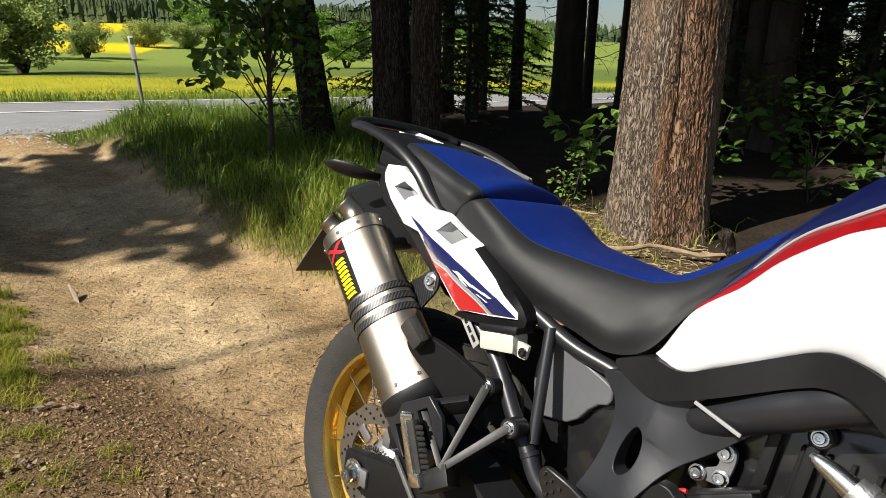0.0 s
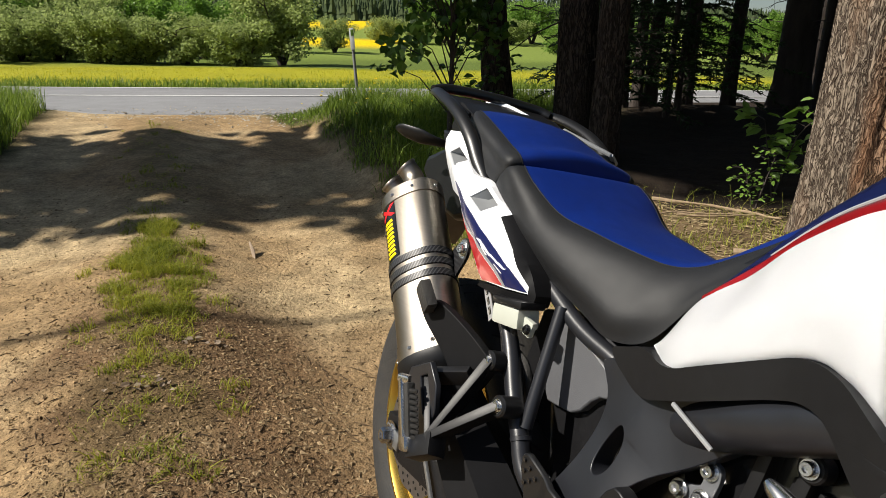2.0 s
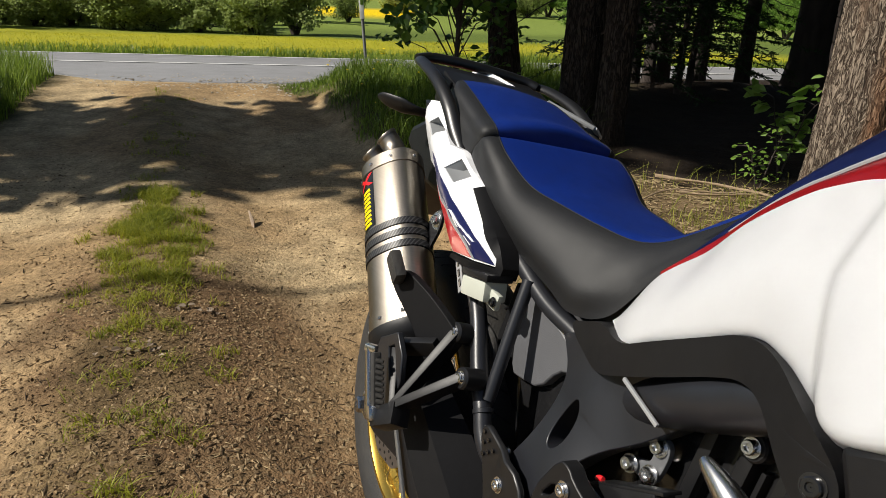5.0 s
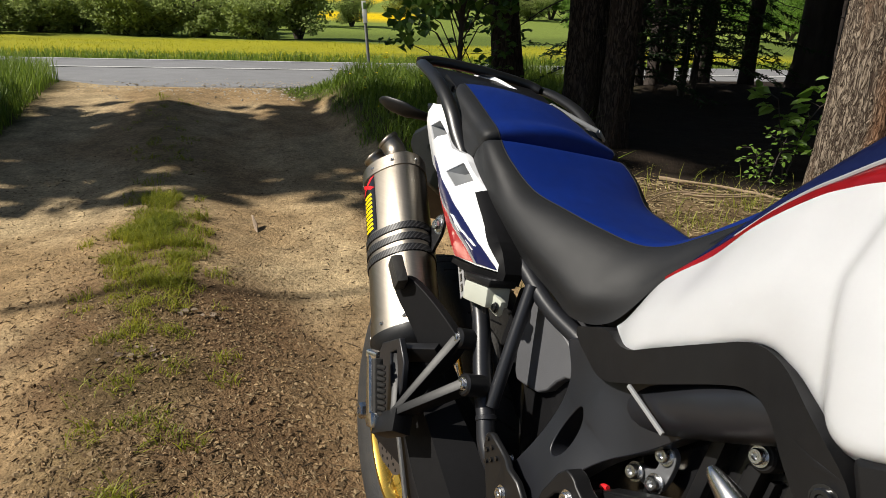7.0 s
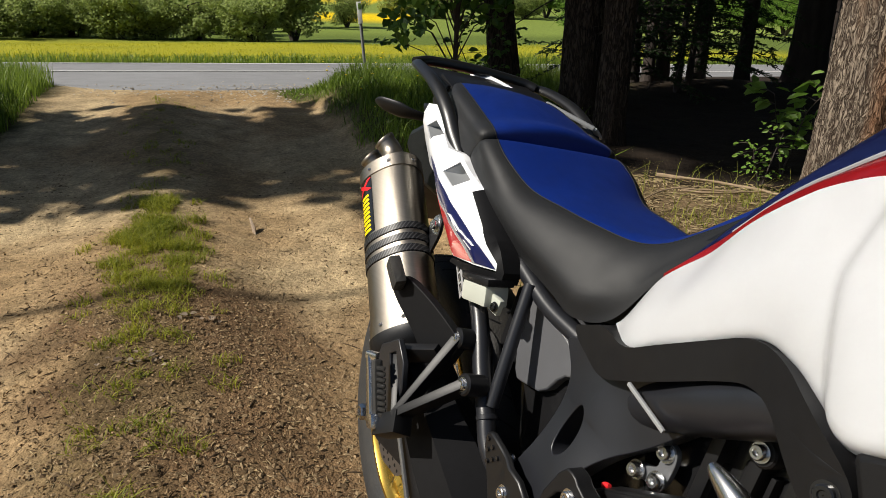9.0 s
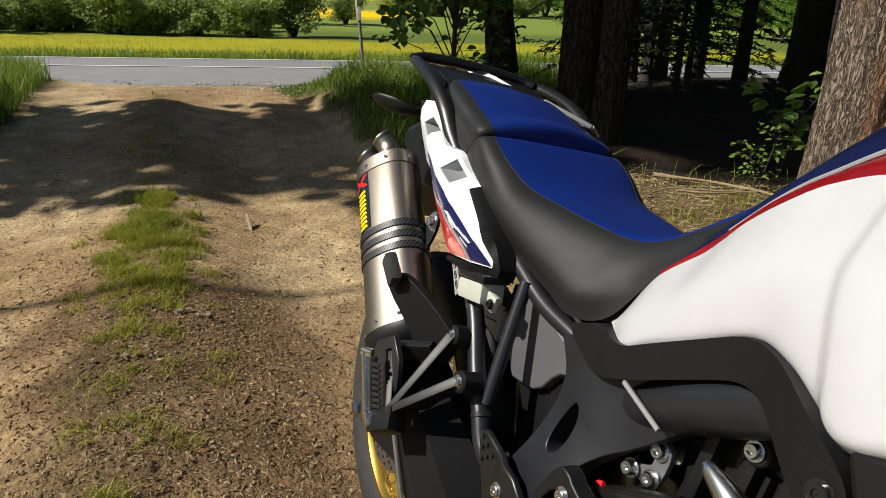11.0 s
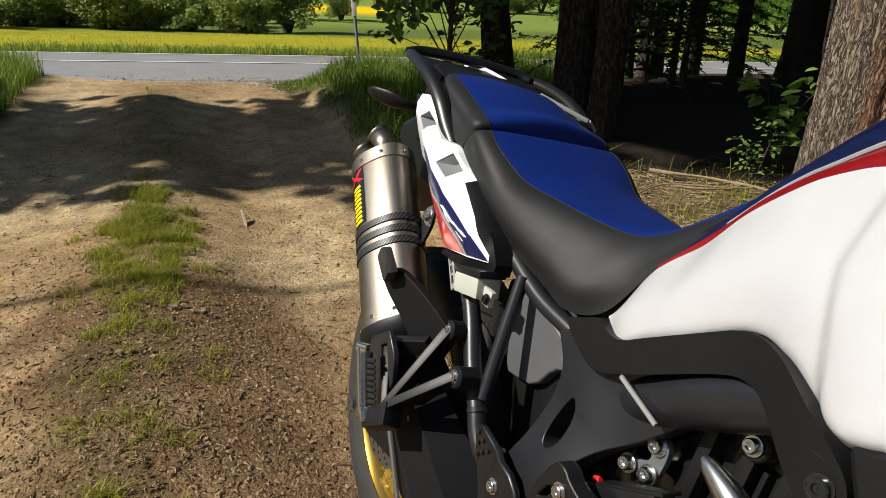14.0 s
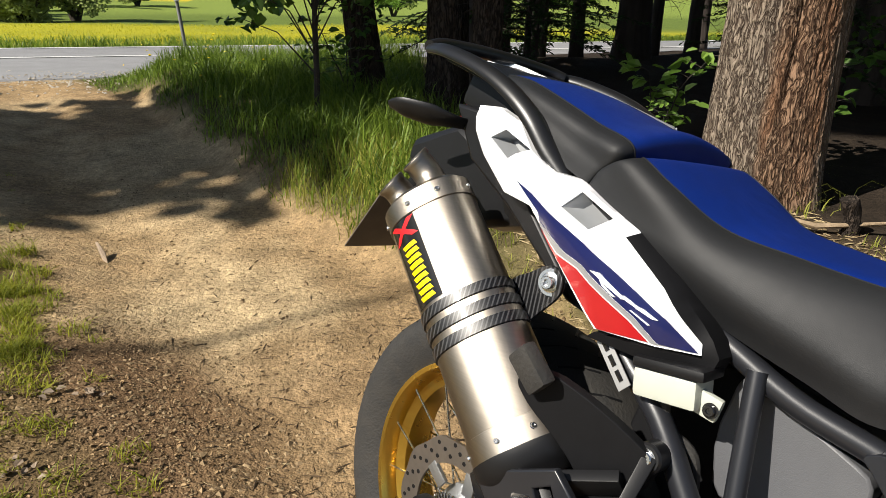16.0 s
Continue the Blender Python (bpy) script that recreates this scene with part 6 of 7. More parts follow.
for s in (1, -1):
    sheet("mudguard_side", [(-0.29, 0.885), (-0.18, 0.925), (-0.06, 0.87), (-0.02, 0.80), (-0.1, 0.775), (-0.19, 0.785), (-0.3, 0.845)], lambda x, z: -0.105, 0.1, BLACK_PLASTIC, bike, bevel=0.012, side=s)
part("mudguard", bm, BLACK_PLASTIC, bike, "black plastic tail mudguard")
for s in (-1, 1):
    bm = bmesh.new()
    tube(bm, [(-0.12, s * 0.09, 0.925), (-0.13, s * 0.16, 0.928), (-0.15, s * 0.19, 0.932), (-0.185, s * 0.215, 0.936), (-0.21, s * 0.222, 0.936)], [0.010, 0.012, 0.02, 0.017, 0.006], 14, 16, 0.4)
    part("indicator", bm, BLACK_PLASTIC, bike, "slim black turn indicator")
bm = bmesh.new()
beam(bm, (-0.345, 0, 0.79), (-0.45, 0, 0.645), 0.21, 0.003, (1, 0, 0.7), 0.001)
part("number_plate", bm, PLATE_BACK, bike, "number plate seen from its bare back")
bm = bmesh.new()
tube(bm, [(-0.24, 0, 0.945), (-0.262, 0, 0.945)], 0.04, 16, flat=0.6)
part("tail_lamp", bm, RED, bike)

# brake fluid reservoir
bm = bmesh.new()
beam(bm, (0.262, -0.172, 0.705), (0.332, -0.17, 0.718), 0.042, 0.032, bevel=0.006)
beam(bm, (0.325, -0.175, 0.712), (0.352, -0.172, 0.708), 0.01, 0.026, bevel=0.004)
reservoir = part("fluid_reservoir", bm, MILKY, bike, "milky plastic brake fluid reservoir")
bm = bmesh.new()
beam(bm, (0.258, -0.172, 0.727), (0.336, -0.17, 0.741), 0.048, 0.012, bevel=0.004)
part("lid", bm, BLACK_PLASTIC, reservoir, "black lid")
bolt("reservoir_bolt", (0.345, -0.18, 0.708), (0, -1, 0.1), 0.006, 0.004, BLACK_GLOSS, bike)
bm = bmesh.new()
tube(bm, [(0.29, -0.165, 0.69), (0.3, -0.16, 0.66), (0.33, -0.15, 0.64), (0.34, -0.14, 0.58)], 0.006, 8, 16)
part("fluid_hose", bm, RUBBER, bike)
bm = bmesh.new()
beam(bm, (0.205, -0.176, 0.728), (0.252, -0.183, 0.688), 0.002, 0.018, (0.5, 0, 0.8), 0.0008)
label = part("type_label", bm, LABEL_GREY, bike, "pale label with dark bars on the stay")
for q in range(3):
    bm = bmesh.new()
    beam(bm, (0.208 + 0.014 * q, -0.1785 - 0.002 * q, 0.7265 - 0.012 * q), (0.218 + 0.014 * q, -0.1795 - 0.002 * q, 0.718 - 0.012 * q), 0.001, 0.006, (0.5, 0, 0.8), 0.0003)
    part("label_bar", bm, BLACK_GLOSS, label)

# -- tank and side panels --
WLOW = [(0.538, -0.126, 0.768), (0.585, -0.146, 0.757), (0.63, -0.155, 0.783), (0.68, -0.162, 0.809), (0.752, -0.172, 0.849), (0.80, -0.187, 0.85), (0.84, -0.2, 0.836), (0.885, -0.222, 0.826), (0.96, -0.236, 0.862), (1.06, -0.23, 0.905)]
WTOP = [(0.543, -0.122, 0.778), (0.573, -0.112, 0.843), (0.626, -0.113, 0.889), (0.668, -0.119, 0.934), (0.717, -0.129, 0.971), (0.75, -0.132, 0.991), (0.80, -0.143, 1.007), (0.86, -0.158, 1.003), (0.95, -0.165, 1.012), (1.05, -0.16, 1.03)]
RTOP = [(0.545, -0.120, 0.78), (0.576, -0.106, 0.85), (0.630, -0.092, 0.915), (0.662, -0.081, 0.957), (0.69, -0.082, 0.981), (0.72, -0.089, 0.999), (0.765, -0.098, 1.026), (0.82, -0.1, 1.058), (0.92, -0.1, 1.085), (1.03, -0.09, 1.09)]
NTOP = [(0.55, -0.115, 0.785), (0.585, -0.095, 0.86), (0.64, -0.071, 0.953), (0.672, -0.064, 0.992), (0.70, -0.061, 1.022), (0.735, -0.059, 1.055), (0.775, -0.056, 1.087), (0.82, -0.05, 1.112), (0.91, -0.045, 1.14), (1.02, -0.04, 1.14)]
for s in (1, -1):
    rows = []
    for (b, t) in zip(WLOW, WTOP):
        mid = ((b[0] + t[0]) / 2, (b[1] + t[1]) / 2 - 0.016 * min(1, (t[2] - b[2]) / 0.12), (b[2] + t[2]) / 2)
        h = min(1.0, (t[2] - b[2]) / 0.12)
        lip = (b[0], b[1] - 0.005 * h, b[2] + 0.020 * h)
        rows.append([(x, s * y, z) for x, y, z in ((b[0], b[1] + 0.02, b[2] - 0.002), b, lip, mid, t)])
    g = skin(rows, 90, 28)
    # a crease down the panel where it flares towards the shroud
    for r in g:
        for j, p in enumerate(r):
            p.y -= s * 0.010 * smooth(7, 13, j) * smooth(-0.010, 0.012, p.x - 0.812 - 0.42 * max(0.0, 0.93 - p.z))
    bm = bmesh.new()
    net(bm, g)
    bmesh.ops.solidify(bm, geom=bm.faces[:], thickness=0.004 * s)
    bmesh.ops.recalc_face_normals(bm, faces=bm.faces)
    part("tank_panel", bm, WHITE, bike, "glossy white tank side panel")
    for nm, lo, hi, m in (("red_band", WTOP, RTOP, RED), ("navy_band", RTOP, NTOP, NAVY)):
        bm = bmesh.new()
        net(bm, skin([[(a[0], s * a[1], a[2]), ((a[0] + b[0]) / 2, s * ((a[1] + b[1]) / 2 - 0.004), (a[2] + b[2]) / 2 + 0.002), (b[0], s * b[1], b[2])] for a, b in zip(lo, hi)][1:], 50, 8))
        bmesh.ops.solidify(bm, geom=bm.faces[:], thickness=0.003 * s)
        bmesh.ops.recalc_face_normals(bm, faces=bm.faces)
        part(nm, bm, m, bike)
    bm = bmesh.new()
    tube(bm, [(x, s * (y - 0.002), z + 0.001) for x, y, z in RTOP[2:]], [0.0012, 0.0025, 0.0032, 0.0035], 8, 40, 1.0)
    part("silver_line", bm, SILVER, bike)
bm = bmesh.new()
net(bm, skin([mirrored([(x, y + 0.004, z - 0.003), (x + 0.002, y * 0.5, z + 0.003), (x + 0.003, -0.008, z + 0.004)]) for x, y, z in NTOP[2:]], 40, 13))
part("fuel_tank", bm, NAVY, bike, "navy blue tank top")
TRIM = [(0.484, 0.744), (0.505, 0.752), (0.54, 0.768), (0.59, 0.760), (0.68, 0.811), (0.752, 0.851), (0.80, 0.852), (0.84, 0.838), (0.893, 0.816), (0.905, 0.79), (0.89, 0.768), (0.872, 0.772), (0.84, 0.788), (0.80, 0.812), (0.765, 0.812), (0.73, 0.796), (0.649, 0.751), (0.604, 0.728), (0.571, 0.712), (0.546, 0.7095), (0.519, 0.719), (0.498, 0.729)]
for s in (1, -1):
    sheet("side_trim", TRIM, lambda x, z: -0.144 - 0.026 * smooth(0.51, 0.66, x) - 0.064 * smooth(0.72, 0.9, x), 0.035, BLACK_PLASTIC, bike, "matt black moulded side trim", bevel=0.006, side=s, fine=0.02, turn=2)
    sheet("shroud", [(0.889, 0.832), (0.92, 0.847), (1.07, 0.90), (1.1, 0.74), (1.04, 0.58), (0.955, 0.585), (0.947, 0.69), (0.925, 0.759), (0.905, 0.80)], lambda x, z: -0.238, 0.03, BLACK_PLASTIC, bike, "black radiator shroud", bevel=0.006, side=s)
    sheet("shroud_facet", [(0.855, 0.735), (0.885, 0.79), (0.912, 0.775), (0.925, 0.69), (0.95, 0.6), (0.87, 0.6), (0.85, 0.66)], lambda x, z: -0.222 - 0.05 * (x - 0.87), 0.02, CAST_GREY, bike, "grey facetted engine guard plate", bevel=0.004, side=s)
bolt("trim_bolt", (0.884, -0.236, 0.795), (0.1, -1, 0.1), 0.0075, 0.004, BLACK_GLOSS, bike)
for o in ([(0.858, 0.735), (0.885, 0.72), (0.92, 0.70)], [(0.885, 0.72), (0.872, 0.67), (0.86, 0.63)], [(0.885, 0.64), (0.9, 0.665), (0.935, 0.65)]):
    bm = bmesh.new()
    tube(bm, [(x, -0.2235 - 0.05 * (x - 0.87), z) for x, z in o], 0.003, 6)
    part("facet_groove", bm, BLACK_GLOSS, bike)

# -- front end, handlebar and hand guards --
for s in (1, -1):
    bm = bmesh.new()
    tube(bm, [(1.575, s * 0.105, 0.345), (1.36, s * 0.105, 0.80)], 0.028, 16)
    tube(bm, [(1.36, s * 0.105, 0.80), (1.22, s * 0.105, 1.1)], 0.022, 16)
    part("fork_leg", bm, GOLD, bike)
    bm = bmesh.new()
    tube(bm, [(0.825, s * 0.345, 1.172), (0.88, s * 0.31, 1.175), (1.0, s * 0.19, 1.175), (1.1, s * 0.08, 1.13), (1.13, 0, 1.12)], 0.011, 12, 24)
    part("handlebar", bm, SATIN_BLACK, bike)
    bm = bmesh.new()
    net(bm, skin([[(0.818, s * -0.335, 1.165), (0.815, s * -0.352, 1.190), (0.818, s * -0.338, 1.216)], [(0.84, s * -0.365, 1.165), (0.838, s * -0.38, 1.195), (0.845, s * -0.365, 1.235)], [(0.92, s * -0.37, 1.180), (0.92, s * -0.385, 1.215), (0.93, s * -0.365, 1.260)], [(1.03, s * -0.27, 1.175), (1.04, s * -0.28, 1.220), (1.03, s * -0.27, 1.270)]], 24, 8))
    bmesh.ops.solidify(bm, geom=bm.faces[:], thickness=0.006)
    part("hand_guard", bm, WHITE, bike, "white plastic hand guard")
    bm = bmesh.new()
    lathe(bm, [(0.0005, 0.006), (0.005, 0.006), (0.006, 0.012), (0.018, 0.011), (0.021, 0.007), (0.021, -0.02)], 28, axis((0.819, s * -0.342, 1.17), (-0.80, s * -0.55, -0.1)))
    part("bar_end", bm, BLACK_PLASTIC, bike)
    bm = bmesh.new()
    tube(bm, [(0.53, s * 0.1, 0.36), (0.53, s * 0.24, 0.37)], 0.012, 12)
    part("rider_peg", bm, CAST, bike)
bm = bmesh.new()
beam(bm, (1.05, 0, 0.95), (1.3, 0, 0.93), 0.24, 0.24, bevel=0.05, w2=0.2, h2=0.2)
beam(bm, (1.38, 0, 0.74), (1.75, 0, 0.66), 0.12, 0.02, bevel=0.008)
part("front_cowl", bm, WHITE, bike, "white front cowl and mudguard")
bm = bmesh.new()
tube(bm, [(0.62, 0.14, 0.3), (0.66, 0.26, 0.13), (0.67, 0.3, 0.075)], 0.013, 12)
tube(bm, [(0.63, 0.3, 0.072), (0.72, 0.3, 0.072)], 0.02, 10, flat=0.4)
part("side_stand", bm, FRAME_PAINT, bike)
bm = bmesh.new()
tube(bm, [(1.2, 0, 0.62), (1.22, 0, 0.35), (1.0, -0.05, 0.2), (0.6, -0.1, 0.2), (0.5, -0.1, 0.23)], 0.024, 12, 30)
part("exhaust_pipe", bm, CAST, bike)


# ---- grass, stones, sticks ----
def scatter(n, x0, x1, y0, y1, keep):
    """n places in a box of the plan, kept with the chance keep(x, y)."""
    out = []
    for x, y, p in zip(RNG.uniform(x0, x1, n), RNG.uniform(y0, y1, n), RNG.uniform(0, 1, n)):
        x, y = float(x), float(y)
        if p < keep(x, y):
            out.append((x, y, ground_z(x, y) - 0.01))
    return np.array(out)


def right_verge(x, y):
    d, r = track_d(x, y), road_d(x, y)
    if d < 1.2 or r > road_edge(x, y) - 0.12:
        return 0
    clump = smooth(-0.35, 0.25, noise.noise((x * 2.2, y * 2.2, 21)) + 0.25)
    wood = 1 - smooth(0.6, 1.2, x - 0.12 * (y - 4.0))
    return (1 - track_mask(x, y)) * clump * wood * smooth(3.0, 3.7, y + 0.25 * d)


p = scatter(110000, -2.8, 4.0, 2.9, 10.6, right_verge)
h = np.array([(0.13 + 0.17 * smooth(1.35, 1.9, track_d(x, y)) * smooth(9.2, 7.6, y) + 0.17 * noise.noise((x * 1.9, y * 1.9, 3))) for x, y, z in p]).clip(0.05, 1) * RNG.uniform(0.4, 1.3, len(p)) * np.array([0.5 + 0.5 * smooth(1.4, 2.1, track_d(x, y)) for x, y, z in p])
add("tall_grass", blades("tall_grass", p, h, RNG.uniform(0.004, 0.011, len(p)), GRASS, 0.8), None, "tall green grass on the bank beside the track", "grass", "stuff")
p = scatter(2600, -1.6, 0.9, 3.0, 6.0, lambda x, y: right_verge(x, y) * smooth(0.0, 0.35, noise.noise((x * 4, y * 4, 23))))
add("long_grass", blades("long_grass", p, RNG.uniform(0.22, 0.42, len(p)), RNG.uniform(0.006, 0.012, len(p)), GRASS, 1.3), None, "long arching grass blades on the bank", "grass", "stuff")
p = scatter(26000, -1.0, 1.8, 2.6, 4.2, lambda x, y: right_verge(x, y) * 0.5 + 0.25 * (1 - track_mask(x, y)) * (track_d(x, y) > 1.3) * (x < 0.9))
add("dry_grass", blades("dry_grass", p, RNG.uniform(0.05, 0.2, len(p)), RNG.uniform(0.003, 0.006, len(p)), GRASS_DRY, 0.9), None, "short yellowing grass on the bank", "grass", "stuff")
p = scatter(12000, 0.2, 2.4, 1.0, 3.6, lambda x, y: 0.7 * (1 - track_mask(x, y)) * smooth(-0.1, 0.3, noise.noise((x * 3, y * 3, 31))))
add("dry_grass", blades("sparse_grass", p, RNG.uniform(0.03, 0.11, len(p)), RNG.uniform(0.003, 0.005, len(p)), GRASS_DRY, 1.1), None, "sparse yellow green grass beside the motorcycle", "grass", "stuff")
p = scatter(70000, -9.0, -2.2, 2.6, 8.0, lambda x, y: (1 - track_mask(x, y)) * (track_d(x, y) < -1.2) * (road_d(x, y) < road_edge(x, y) - 0.1) * smooth(-0.5, 0.1, noise.noise((x * 1.8, y * 1.8, 22)) + 0.2))
h = 0.36 * RNG.uniform(0.5, 1.2, len(p))
add("tall_grass", blades("tall_grass_left", p, h, RNG.uniform(0.004, 0.009, len(p)), GRASS, 0.6), None, "tall dark grass across the track", "grass", "stuff")
# tufts on the crown of the track: thick where the sun reaches it, thin nearer and in the shade
pts, hs = [], []
for y0, y1, count, spread, per, tall in ((2.75, 3.6, 120, 0.11, 65, 0.08), (2.35, 2.8, 55, 0.12, 60, 0.065), (1.9, 2.4, 44, 0.12, 50, 0.055), (1.25, 1.9, 18, 0.13, 45, 0.05), (0.95, 1.15, 4, 0.05, 70, 0.07), (3.55, 5.0, 40, 0.12, 26, 0.06), (5.0, 6.6, 26, 0.14, 22, 0.06)):
    for k in range(count):
        s, d = (RNG.uniform(y0, y1) - 1.8) / 0.917, RNG.normal(0.09 if y1 < 1.9 else 0.02, spread)
        if y0 > 2.7 and noise.noise((d * 5, s * 3.2, 44)) < -0.3:
            continue
        cx, cy = -0.62 - 0.40 * s + 0.917 * d, 1.8 + 0.917 * s + 0.40 * d
        size = RNG.uniform(0.5, 1.2)
        for q in range(int(per * size)):
            a, r = RNG.uniform(0, 6.28), 0.045 * size * RNG.uniform(0, 1) ** 0.5
            x, y = float(cx + r * math.cos(a)), float(cy + r * math.sin(a))
            pts.append((x, y, ground_z(x, y) - 0.006))
            hs.append(tall * size * RNG.uniform(0.4, 1.1))
p = np.array(pts)
add("short_grass", blades("short_grass", p, np.array(hs), RNG.uniform(0.002, 0.0042, len(p)), GRASS_TUFT, 1.3), None, "yellow green grass tufts on the crown of the track", "grass", "stuff")
p = scatter(30000, -2.0, -0.55, 0.7, 2.6, lambda x, y: 0.12 * smooth(0.2, 0.45, noise.noise((x * 2.4, y * 2.4, 41))) * (track_d(x, y) < 0.05))
if len(p):
    add("short_grass", blades("edge_grass", p, RNG.uniform(0.02, 0.06, len(p)), RNG.uniform(0.002, 0.004, len(p)), GRASS_DRY, 1.1), None, "thin grass on the far rut of the track", "grass", "stuff")
# far verge of the road and the meadow's first metres
pts = []
for k in range(26000):
    s, r = RNG.uniform(-26, 22), 0.15 + 6 * RNG.uniform(0, 1) ** 2
    q = ROAD_FAR + ROAD_DIR * s + ROAD_NRM * r
    pts.append((q.x, q.y, ground_z(q.x, q.y) - 0.02))
p = np.array(pts)
add("verge_grass", blades("verge_grass", p, np.array([0.16 + 0.12 * noise.noise((x * 0.8, y * 0.8, 61)) for x, y, z in p]) * RNG.uniform(0.5, 1.5, len(p)), RNG.uniform(0.008, 0.018, len(p)), GRASS, 0.8), None, "tall grass along the far edge of the road", "grass", "stuff")
pts = []
for k in range(26000):
    s, r = RNG.uniform(-45, 40), RNG.uniform(4, 52)
    q = ROAD_FAR + ROAD_DIR * s + ROAD_NRM * r
    pts.append((q.x, q.y, ground_z(q.x, q.y) - 0.02))
p = np.array(pts)
add("meadow_flowers", blades("meadow_flowers", p, RNG.uniform(0.08, 0.2, len(p)), RNG.uniform(0.02, 0.045, len(p)), MEADOW, 0.8), None, "yellow flowering meadow grass", "grass", "stuff")


def chips(name, p, size, material, flat=0.5, long=1.0):
    """Small angular lumps: stretched octahedra."""
    n = len(p)
    base = np.array([(1, 0, 0), (0, 1, 0), (-1, 0, 0), (0, -1, 0), (0, 0, 1), (0, 0, -1)], float)
    az = RNG.uniform(0, 6.28, n)
    jit = base[None] * RNG.uniform(0.6, 1.3, (n, 6, 1)) + RNG.normal(0, 0.15, (n, 6, 3))
    jit *= np.array([long, 1, flat])
    c, s = np.cos(az)[:, None], np.sin(az)[:, None]
    v = np.stack([jit[..., 0] * c - jit[..., 1] * s, jit[..., 0] * s + jit[..., 1] * c, jit[..., 2]], -1) * size[:, None, None] + p[:, None, :]
    o = np.arange(n)[:, None] * 6
    f = np.concatenate([o + np.array([t]) for t in ((0, 1, 4), (1, 2, 4), (2, 3, 4), (3, 0, 4), (1, 0, 5), (2, 1, 5), (3, 2, 5), (0, 3, 5))])
    return raw_mesh(name, v.reshape(-1, 3), [f], material)


p = scatter(150000, -2.6, 1.2, 0.6, 4.6, lambda x, y: track_mask(x, y) * (0.12 + 0.16 * smooth(3.0, 2.2, y) + 0.7 * smooth(2.9, 1.7, y) * smooth(-0.5, -0.2, track_d(x, y))) * smooth(-0.4, 0.4, noise.noise((x * 2, y * 2, 51)) + 0.1))
p[:, 2] += 0.010
add("soil_clods", chips("soil_clods", p, 0.0016 + 0.010 * RNG.uniform(0, 1, len(p)) ** 5, CLOD, 0.55), None, "crumbs of soil and grit on the track", "soil", "stuff")
p = scatter(20000, -3.0, 1.6, 0.5, 4.6, lambda x, y: (0.3 + 0.7 * smooth(2.4, 1.2, y)) * smooth(-0.5, 0.3, noise.noise((x * 1.5, y * 1.5, 52))) * (0.4 + 0.6 * (track_d(x, y) > -0.5)))
p[:, 2] += 0.012
add("straw_bits", chips("straw_bits", p, RNG.uniform(0.0009, 0.002, len(p)), STRAW, 0.8, 8.0), None, "dry straw and twig bits strewn over the ground", "straw", "stuff")
p = scatter(2600, -2.4, 1.0, 0.8, 3.6, lambda x, y: (0.25 + 0.75 * smooth(2.8, 1.8, y)) * track_mask(x, y))
p[:, 2] += 0.012
add("dark_twigs", chips("dark_twigs", p, RNG.uniform(0.0013, 0.003, len(p)), TWIG, 0.8, 11.0), None, "dark twig bits lying on the track", "twigs", "stuff")
# curled leaf litter trodden into the soil of the crown and the near stretch
def litter_here(x, y):
    d = track_d(x, y)
    return track_mask(x, y) * (0.10 + 0.9 * smooth(-0.55, -0.25, d + 0.15 * noise.noise((x * 3, y * 3, 71))) * smooth(0.75, 0.35, d) * smooth(3.4, 2.0, y)) * smooth(-0.5, 0.2, noise.noise((x * 3.5, y * 3.5, 72)) + 0.15)


p = scatter(52000, -1.9, 0.7, 0.7, 3.6, litter_here)
p[:, 2] += RNG.uniform(0.008, 0.016, len(p))
add("leaf_litter", leaves("leaf_litter", p, RNG.normal(size=p.shape) * 0.55 + np.array([0, 0, 1.0]), RNG.normal(size=p.shape), 0.004 + 0.011 * RNG.uniform(0, 1, len(p)) ** 2.5, LITTER_FLAKE, 0.36), None, "brown crumbled leaf litter trodden into the track", "litter", "stuff")
p = scatter(5000, -3.2, 0.9, 0.7, 4.2, lambda x, y: 0.5 * track_mask(x, y) * smooth(0.0, 0.4, noise.noise((x * 1.3, y * 1.3, 75)) + 0.2))
p[:, 2] += 0.011
add("dark_specks", chips("dark_specks", p, 0.0016 + 0.004 * RNG.uniform(0, 1, len(p)) ** 3, TWIG, 0.6, 1.6), None, "dark grains scattered over the pale ruts", "soil", "stuff")
# withered grey leaves on the crown
pts = []
for cx, cy, n in ((-0.62, 1.75, 16), (-0.58, 2.1, 10)):
    for k in range(n):
        x, y = float(RNG.normal(cx, 0.055)), float(RNG.normal(cy, 0.035))
        pts.append((x, y, ground_z(x, y) + 0.013))
p = np.array(pts)
nrm = RNG.normal(size=p.shape) * 0.3 + np.array([0, 0, 1.0])
add("withered_leaves", leaves("withered_leaves", p, nrm, RNG.normal(size=p.shape), RNG.uniform(0.014, 0.032, len(p)), DEAD_LEAF, 0.4), None, "withered grey brown leaves on the track", "leaves", "stuff")
pts = []
for k in range(900):
    s, r = RNG.normal(0.2, 1.1), -ROAD_WIDE - 1.8 + RNG.normal(0, 0.4)
    q = ROAD_FAR + ROAD_DIR * s + ROAD_NRM * r
    pts.append((q.x, q.y, max(ground_z(q.x, q.y), 0.305 if r > -ROAD_WIDE - mouth(s) else 0)))
p = np.array(pts)
add("road_gravel", chips("road_gravel", p, RNG.uniform(0.006, 0.022, len(p)), STONE, 0.6), None, "loose gravel where the track meets the road", "gravel", "stuff")
# dandelions
pts = scatter(70, -2.6, 0.4, 4.5, 8.6, lambda x, y: (1 - track_mask(x, y)) * (road_d(x, y) < road_edge(x, y) - 0.3))
pts[:, 2] += RNG.uniform(0.1, 0.3, len(pts))
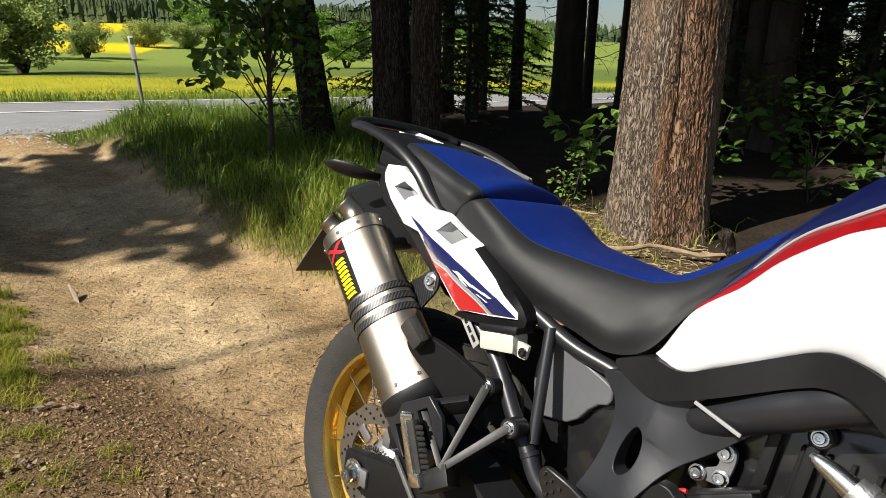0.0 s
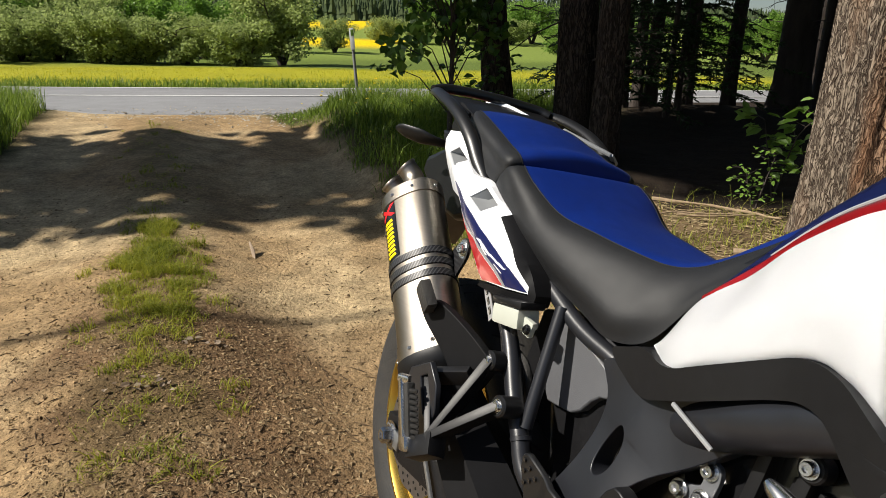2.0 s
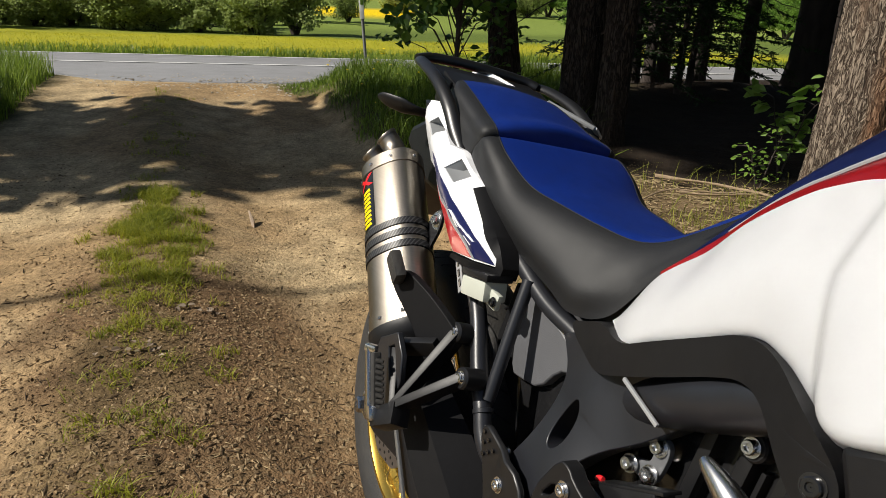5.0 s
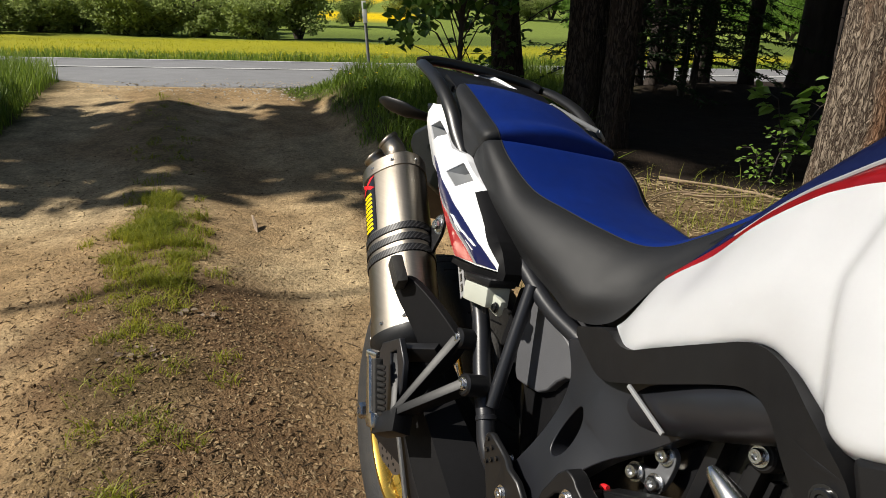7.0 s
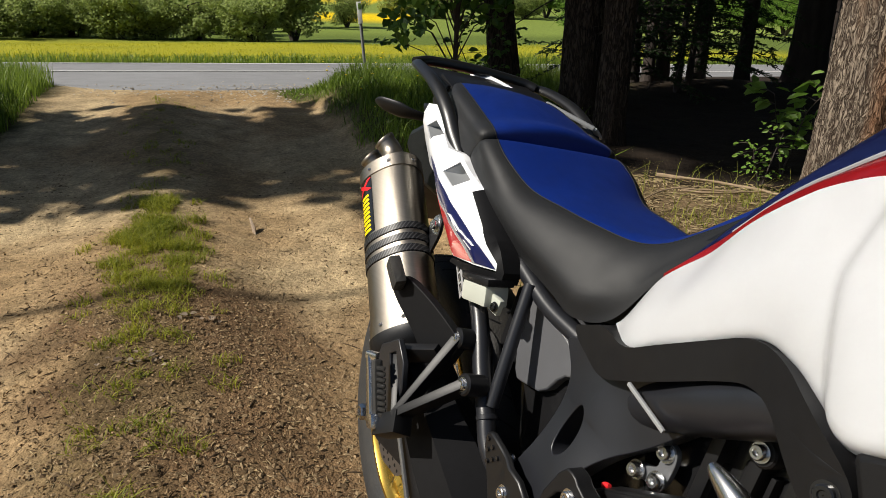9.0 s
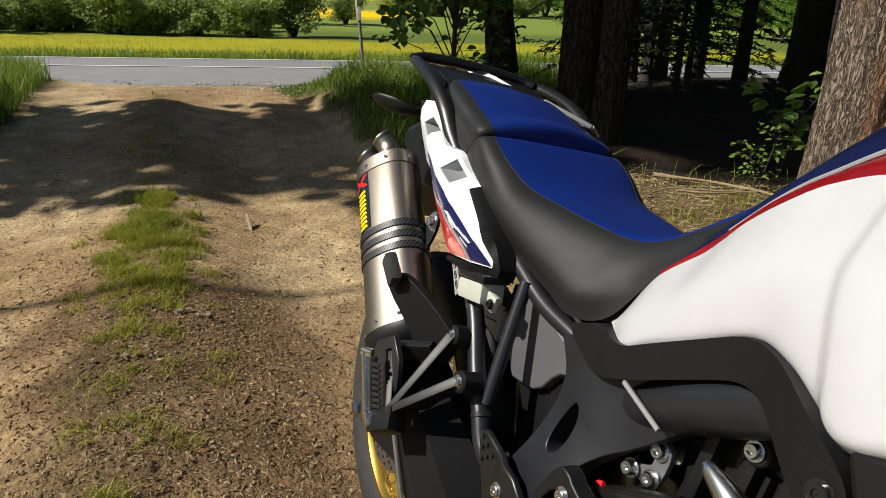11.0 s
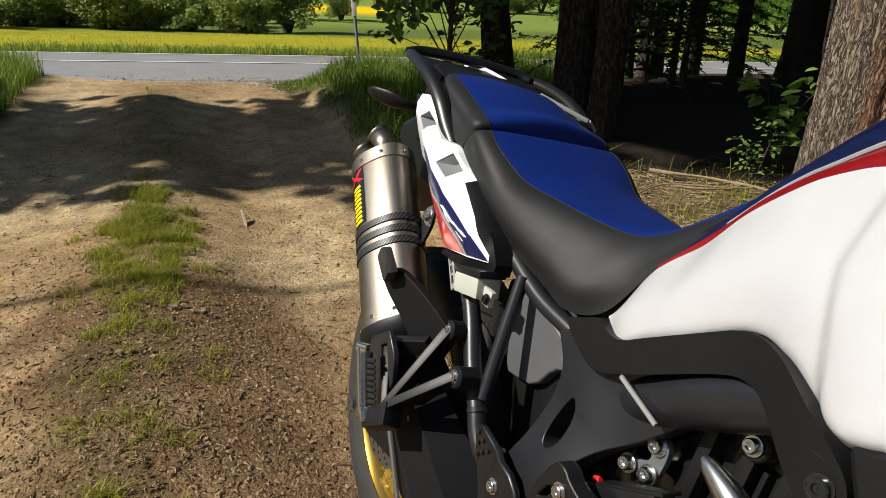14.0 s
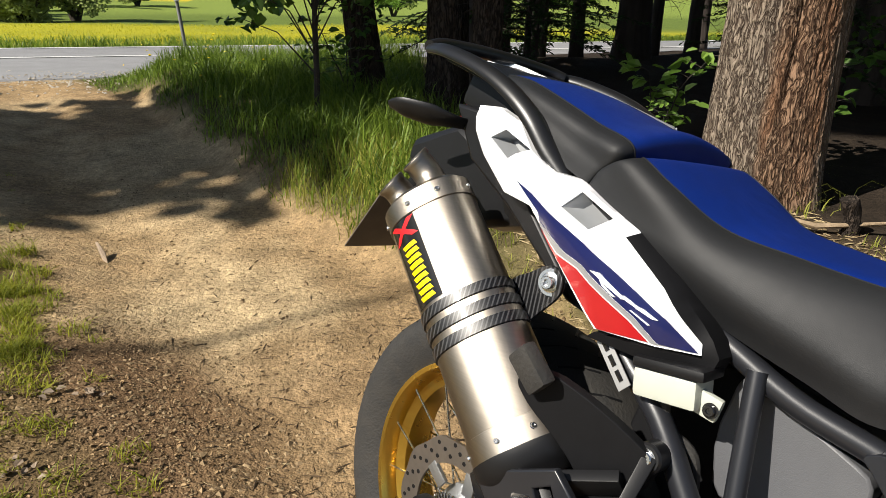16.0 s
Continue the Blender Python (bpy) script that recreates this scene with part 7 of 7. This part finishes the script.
add("dandelions", chips("dandelions", pts, RNG.uniform(0.012, 0.02, len(pts)), YELLOW, 0.4), None, "yellow dandelions in the grass", "flowers", "stuff")

# bark chip lying on the track
def stick(name, label, category, pts, r, material, n=10, seg=8, kinks=True):
    bm = bmesh.new()
    tube(bm, [(x, y, ground_z(x, y) + z) for x, y, z in pts], r, seg, n)
    if kinks:
        for v in bm.verts:
            v.co += Vector((noise.noise(v.co * 5), noise.noise(v.co * 5 + Vector((7, 0, 0))), 0.4 * noise.noise(v.co * 5 + Vector((0, 7, 0))))) * 0.05
            v.co += Vector((noise.noise(v.co * 40), noise.noise(v.co * 40 + Vector((9, 0, 0))), noise.noise(v.co * 40 + Vector((0, 9, 0))))) * 0.003
    return tagged(link(name, bm, material), label, category)


bm = bmesh.new()
plate(bm, [(-0.024, -0.09, 0.008), (0.012, -0.075, 0.014), (0.027, 0.0, 0.026), (0.012, 0.085, 0.058), (-0.012, 0.09, 0.06), (-0.028, 0.02, 0.03)], 0.007, (0, -0.2, 1), 0.002)
chip = tagged(link("bark_chip", bm, CHIP), "pale chip of bark lying on the dirt", "bark chip")
chip.matrix_world = pose(-0.755, 3.36, ground_z(-0.755, 3.36) + 0.006, 22, -30, 8) @ Matrix.Diagonal((0.42, 0.75, 0.8, 1))
for pts, r in (([(1.55, 2.75, 0.03), (1.85, 2.6, 0.06), (2.2, 2.45, 0.05), (2.75, 2.3, 0.1)], [0.016, 0.012, 0.008]), ([(1.5, 3.35, 0.03), (1.75, 3.3, 0.05), (2.0, 3.4, 0.04)], [0.008, 0.004]), ([(1.5, 3.7, 0.03), (1.8, 3.5, 0.05), (2.0, 3.2, 0.06)], [0.009, 0.005]), ([(1.25, 3.15, 0.01), (1.45, 3.28, 0.04), (1.75, 3.22, 0.08)], [0.005, 0.003])):
    stick("fallen_branch", "dry broken branch lying on the forest litter", "branch", pts, r, STICK, 14)
bm = bmesh.new()
tube(bm, [(0, 0, -0.1), (0.01, 0, 0.1), (-0.03, 0.01, 0.26)], [0.05, 0.045, 0.05], 18, 12)
for v in bm.verts:
    v.co += v.co.normalized() * 0.014 * noise.noise(v.co * 26)
stump = tagged(link("broken_stump", bm, BARK_BROWN), "short weathered broken stump by the big trunk", "stump")
stump.matrix_world = pose(2.25, 2.45, ground_z(2.25, 2.45), 6, -8, 0) @ Matrix.Diagonal((0.7, 0.7, 0.62, 1))
p = scatter(4200, 0.9, 2.3, 2.0, 3.8, lambda x, y: 0.8 * (1 - track_mask(x, y)))
p[:, 2] += 0.015
add("forest_litter", chips("forest_litter", p, RNG.uniform(0.002, 0.006, len(p)), STRAW, 0.5, 6.0), None, "dry twigs and leaf litter under the trees", "litter", "stuff")
p = scatter(420, 1.15, 2.6, 2.7, 3.7, lambda x, y: smooth(-0.2, 0.3, noise.noise((x * 3, y * 3, 81)) + 0.1))
d = RNG.normal(size=p.shape) + np.array([0, 0, 1.2])
add("forest_herbs", blades("forest_herbs", p, RNG.uniform(0.06, 0.30, len(p)), RNG.uniform(0.002, 0.004, len(p)), GRASS_DRY, 1.6), None, "thin pale grass stalks under the trees", "grass", "stuff")
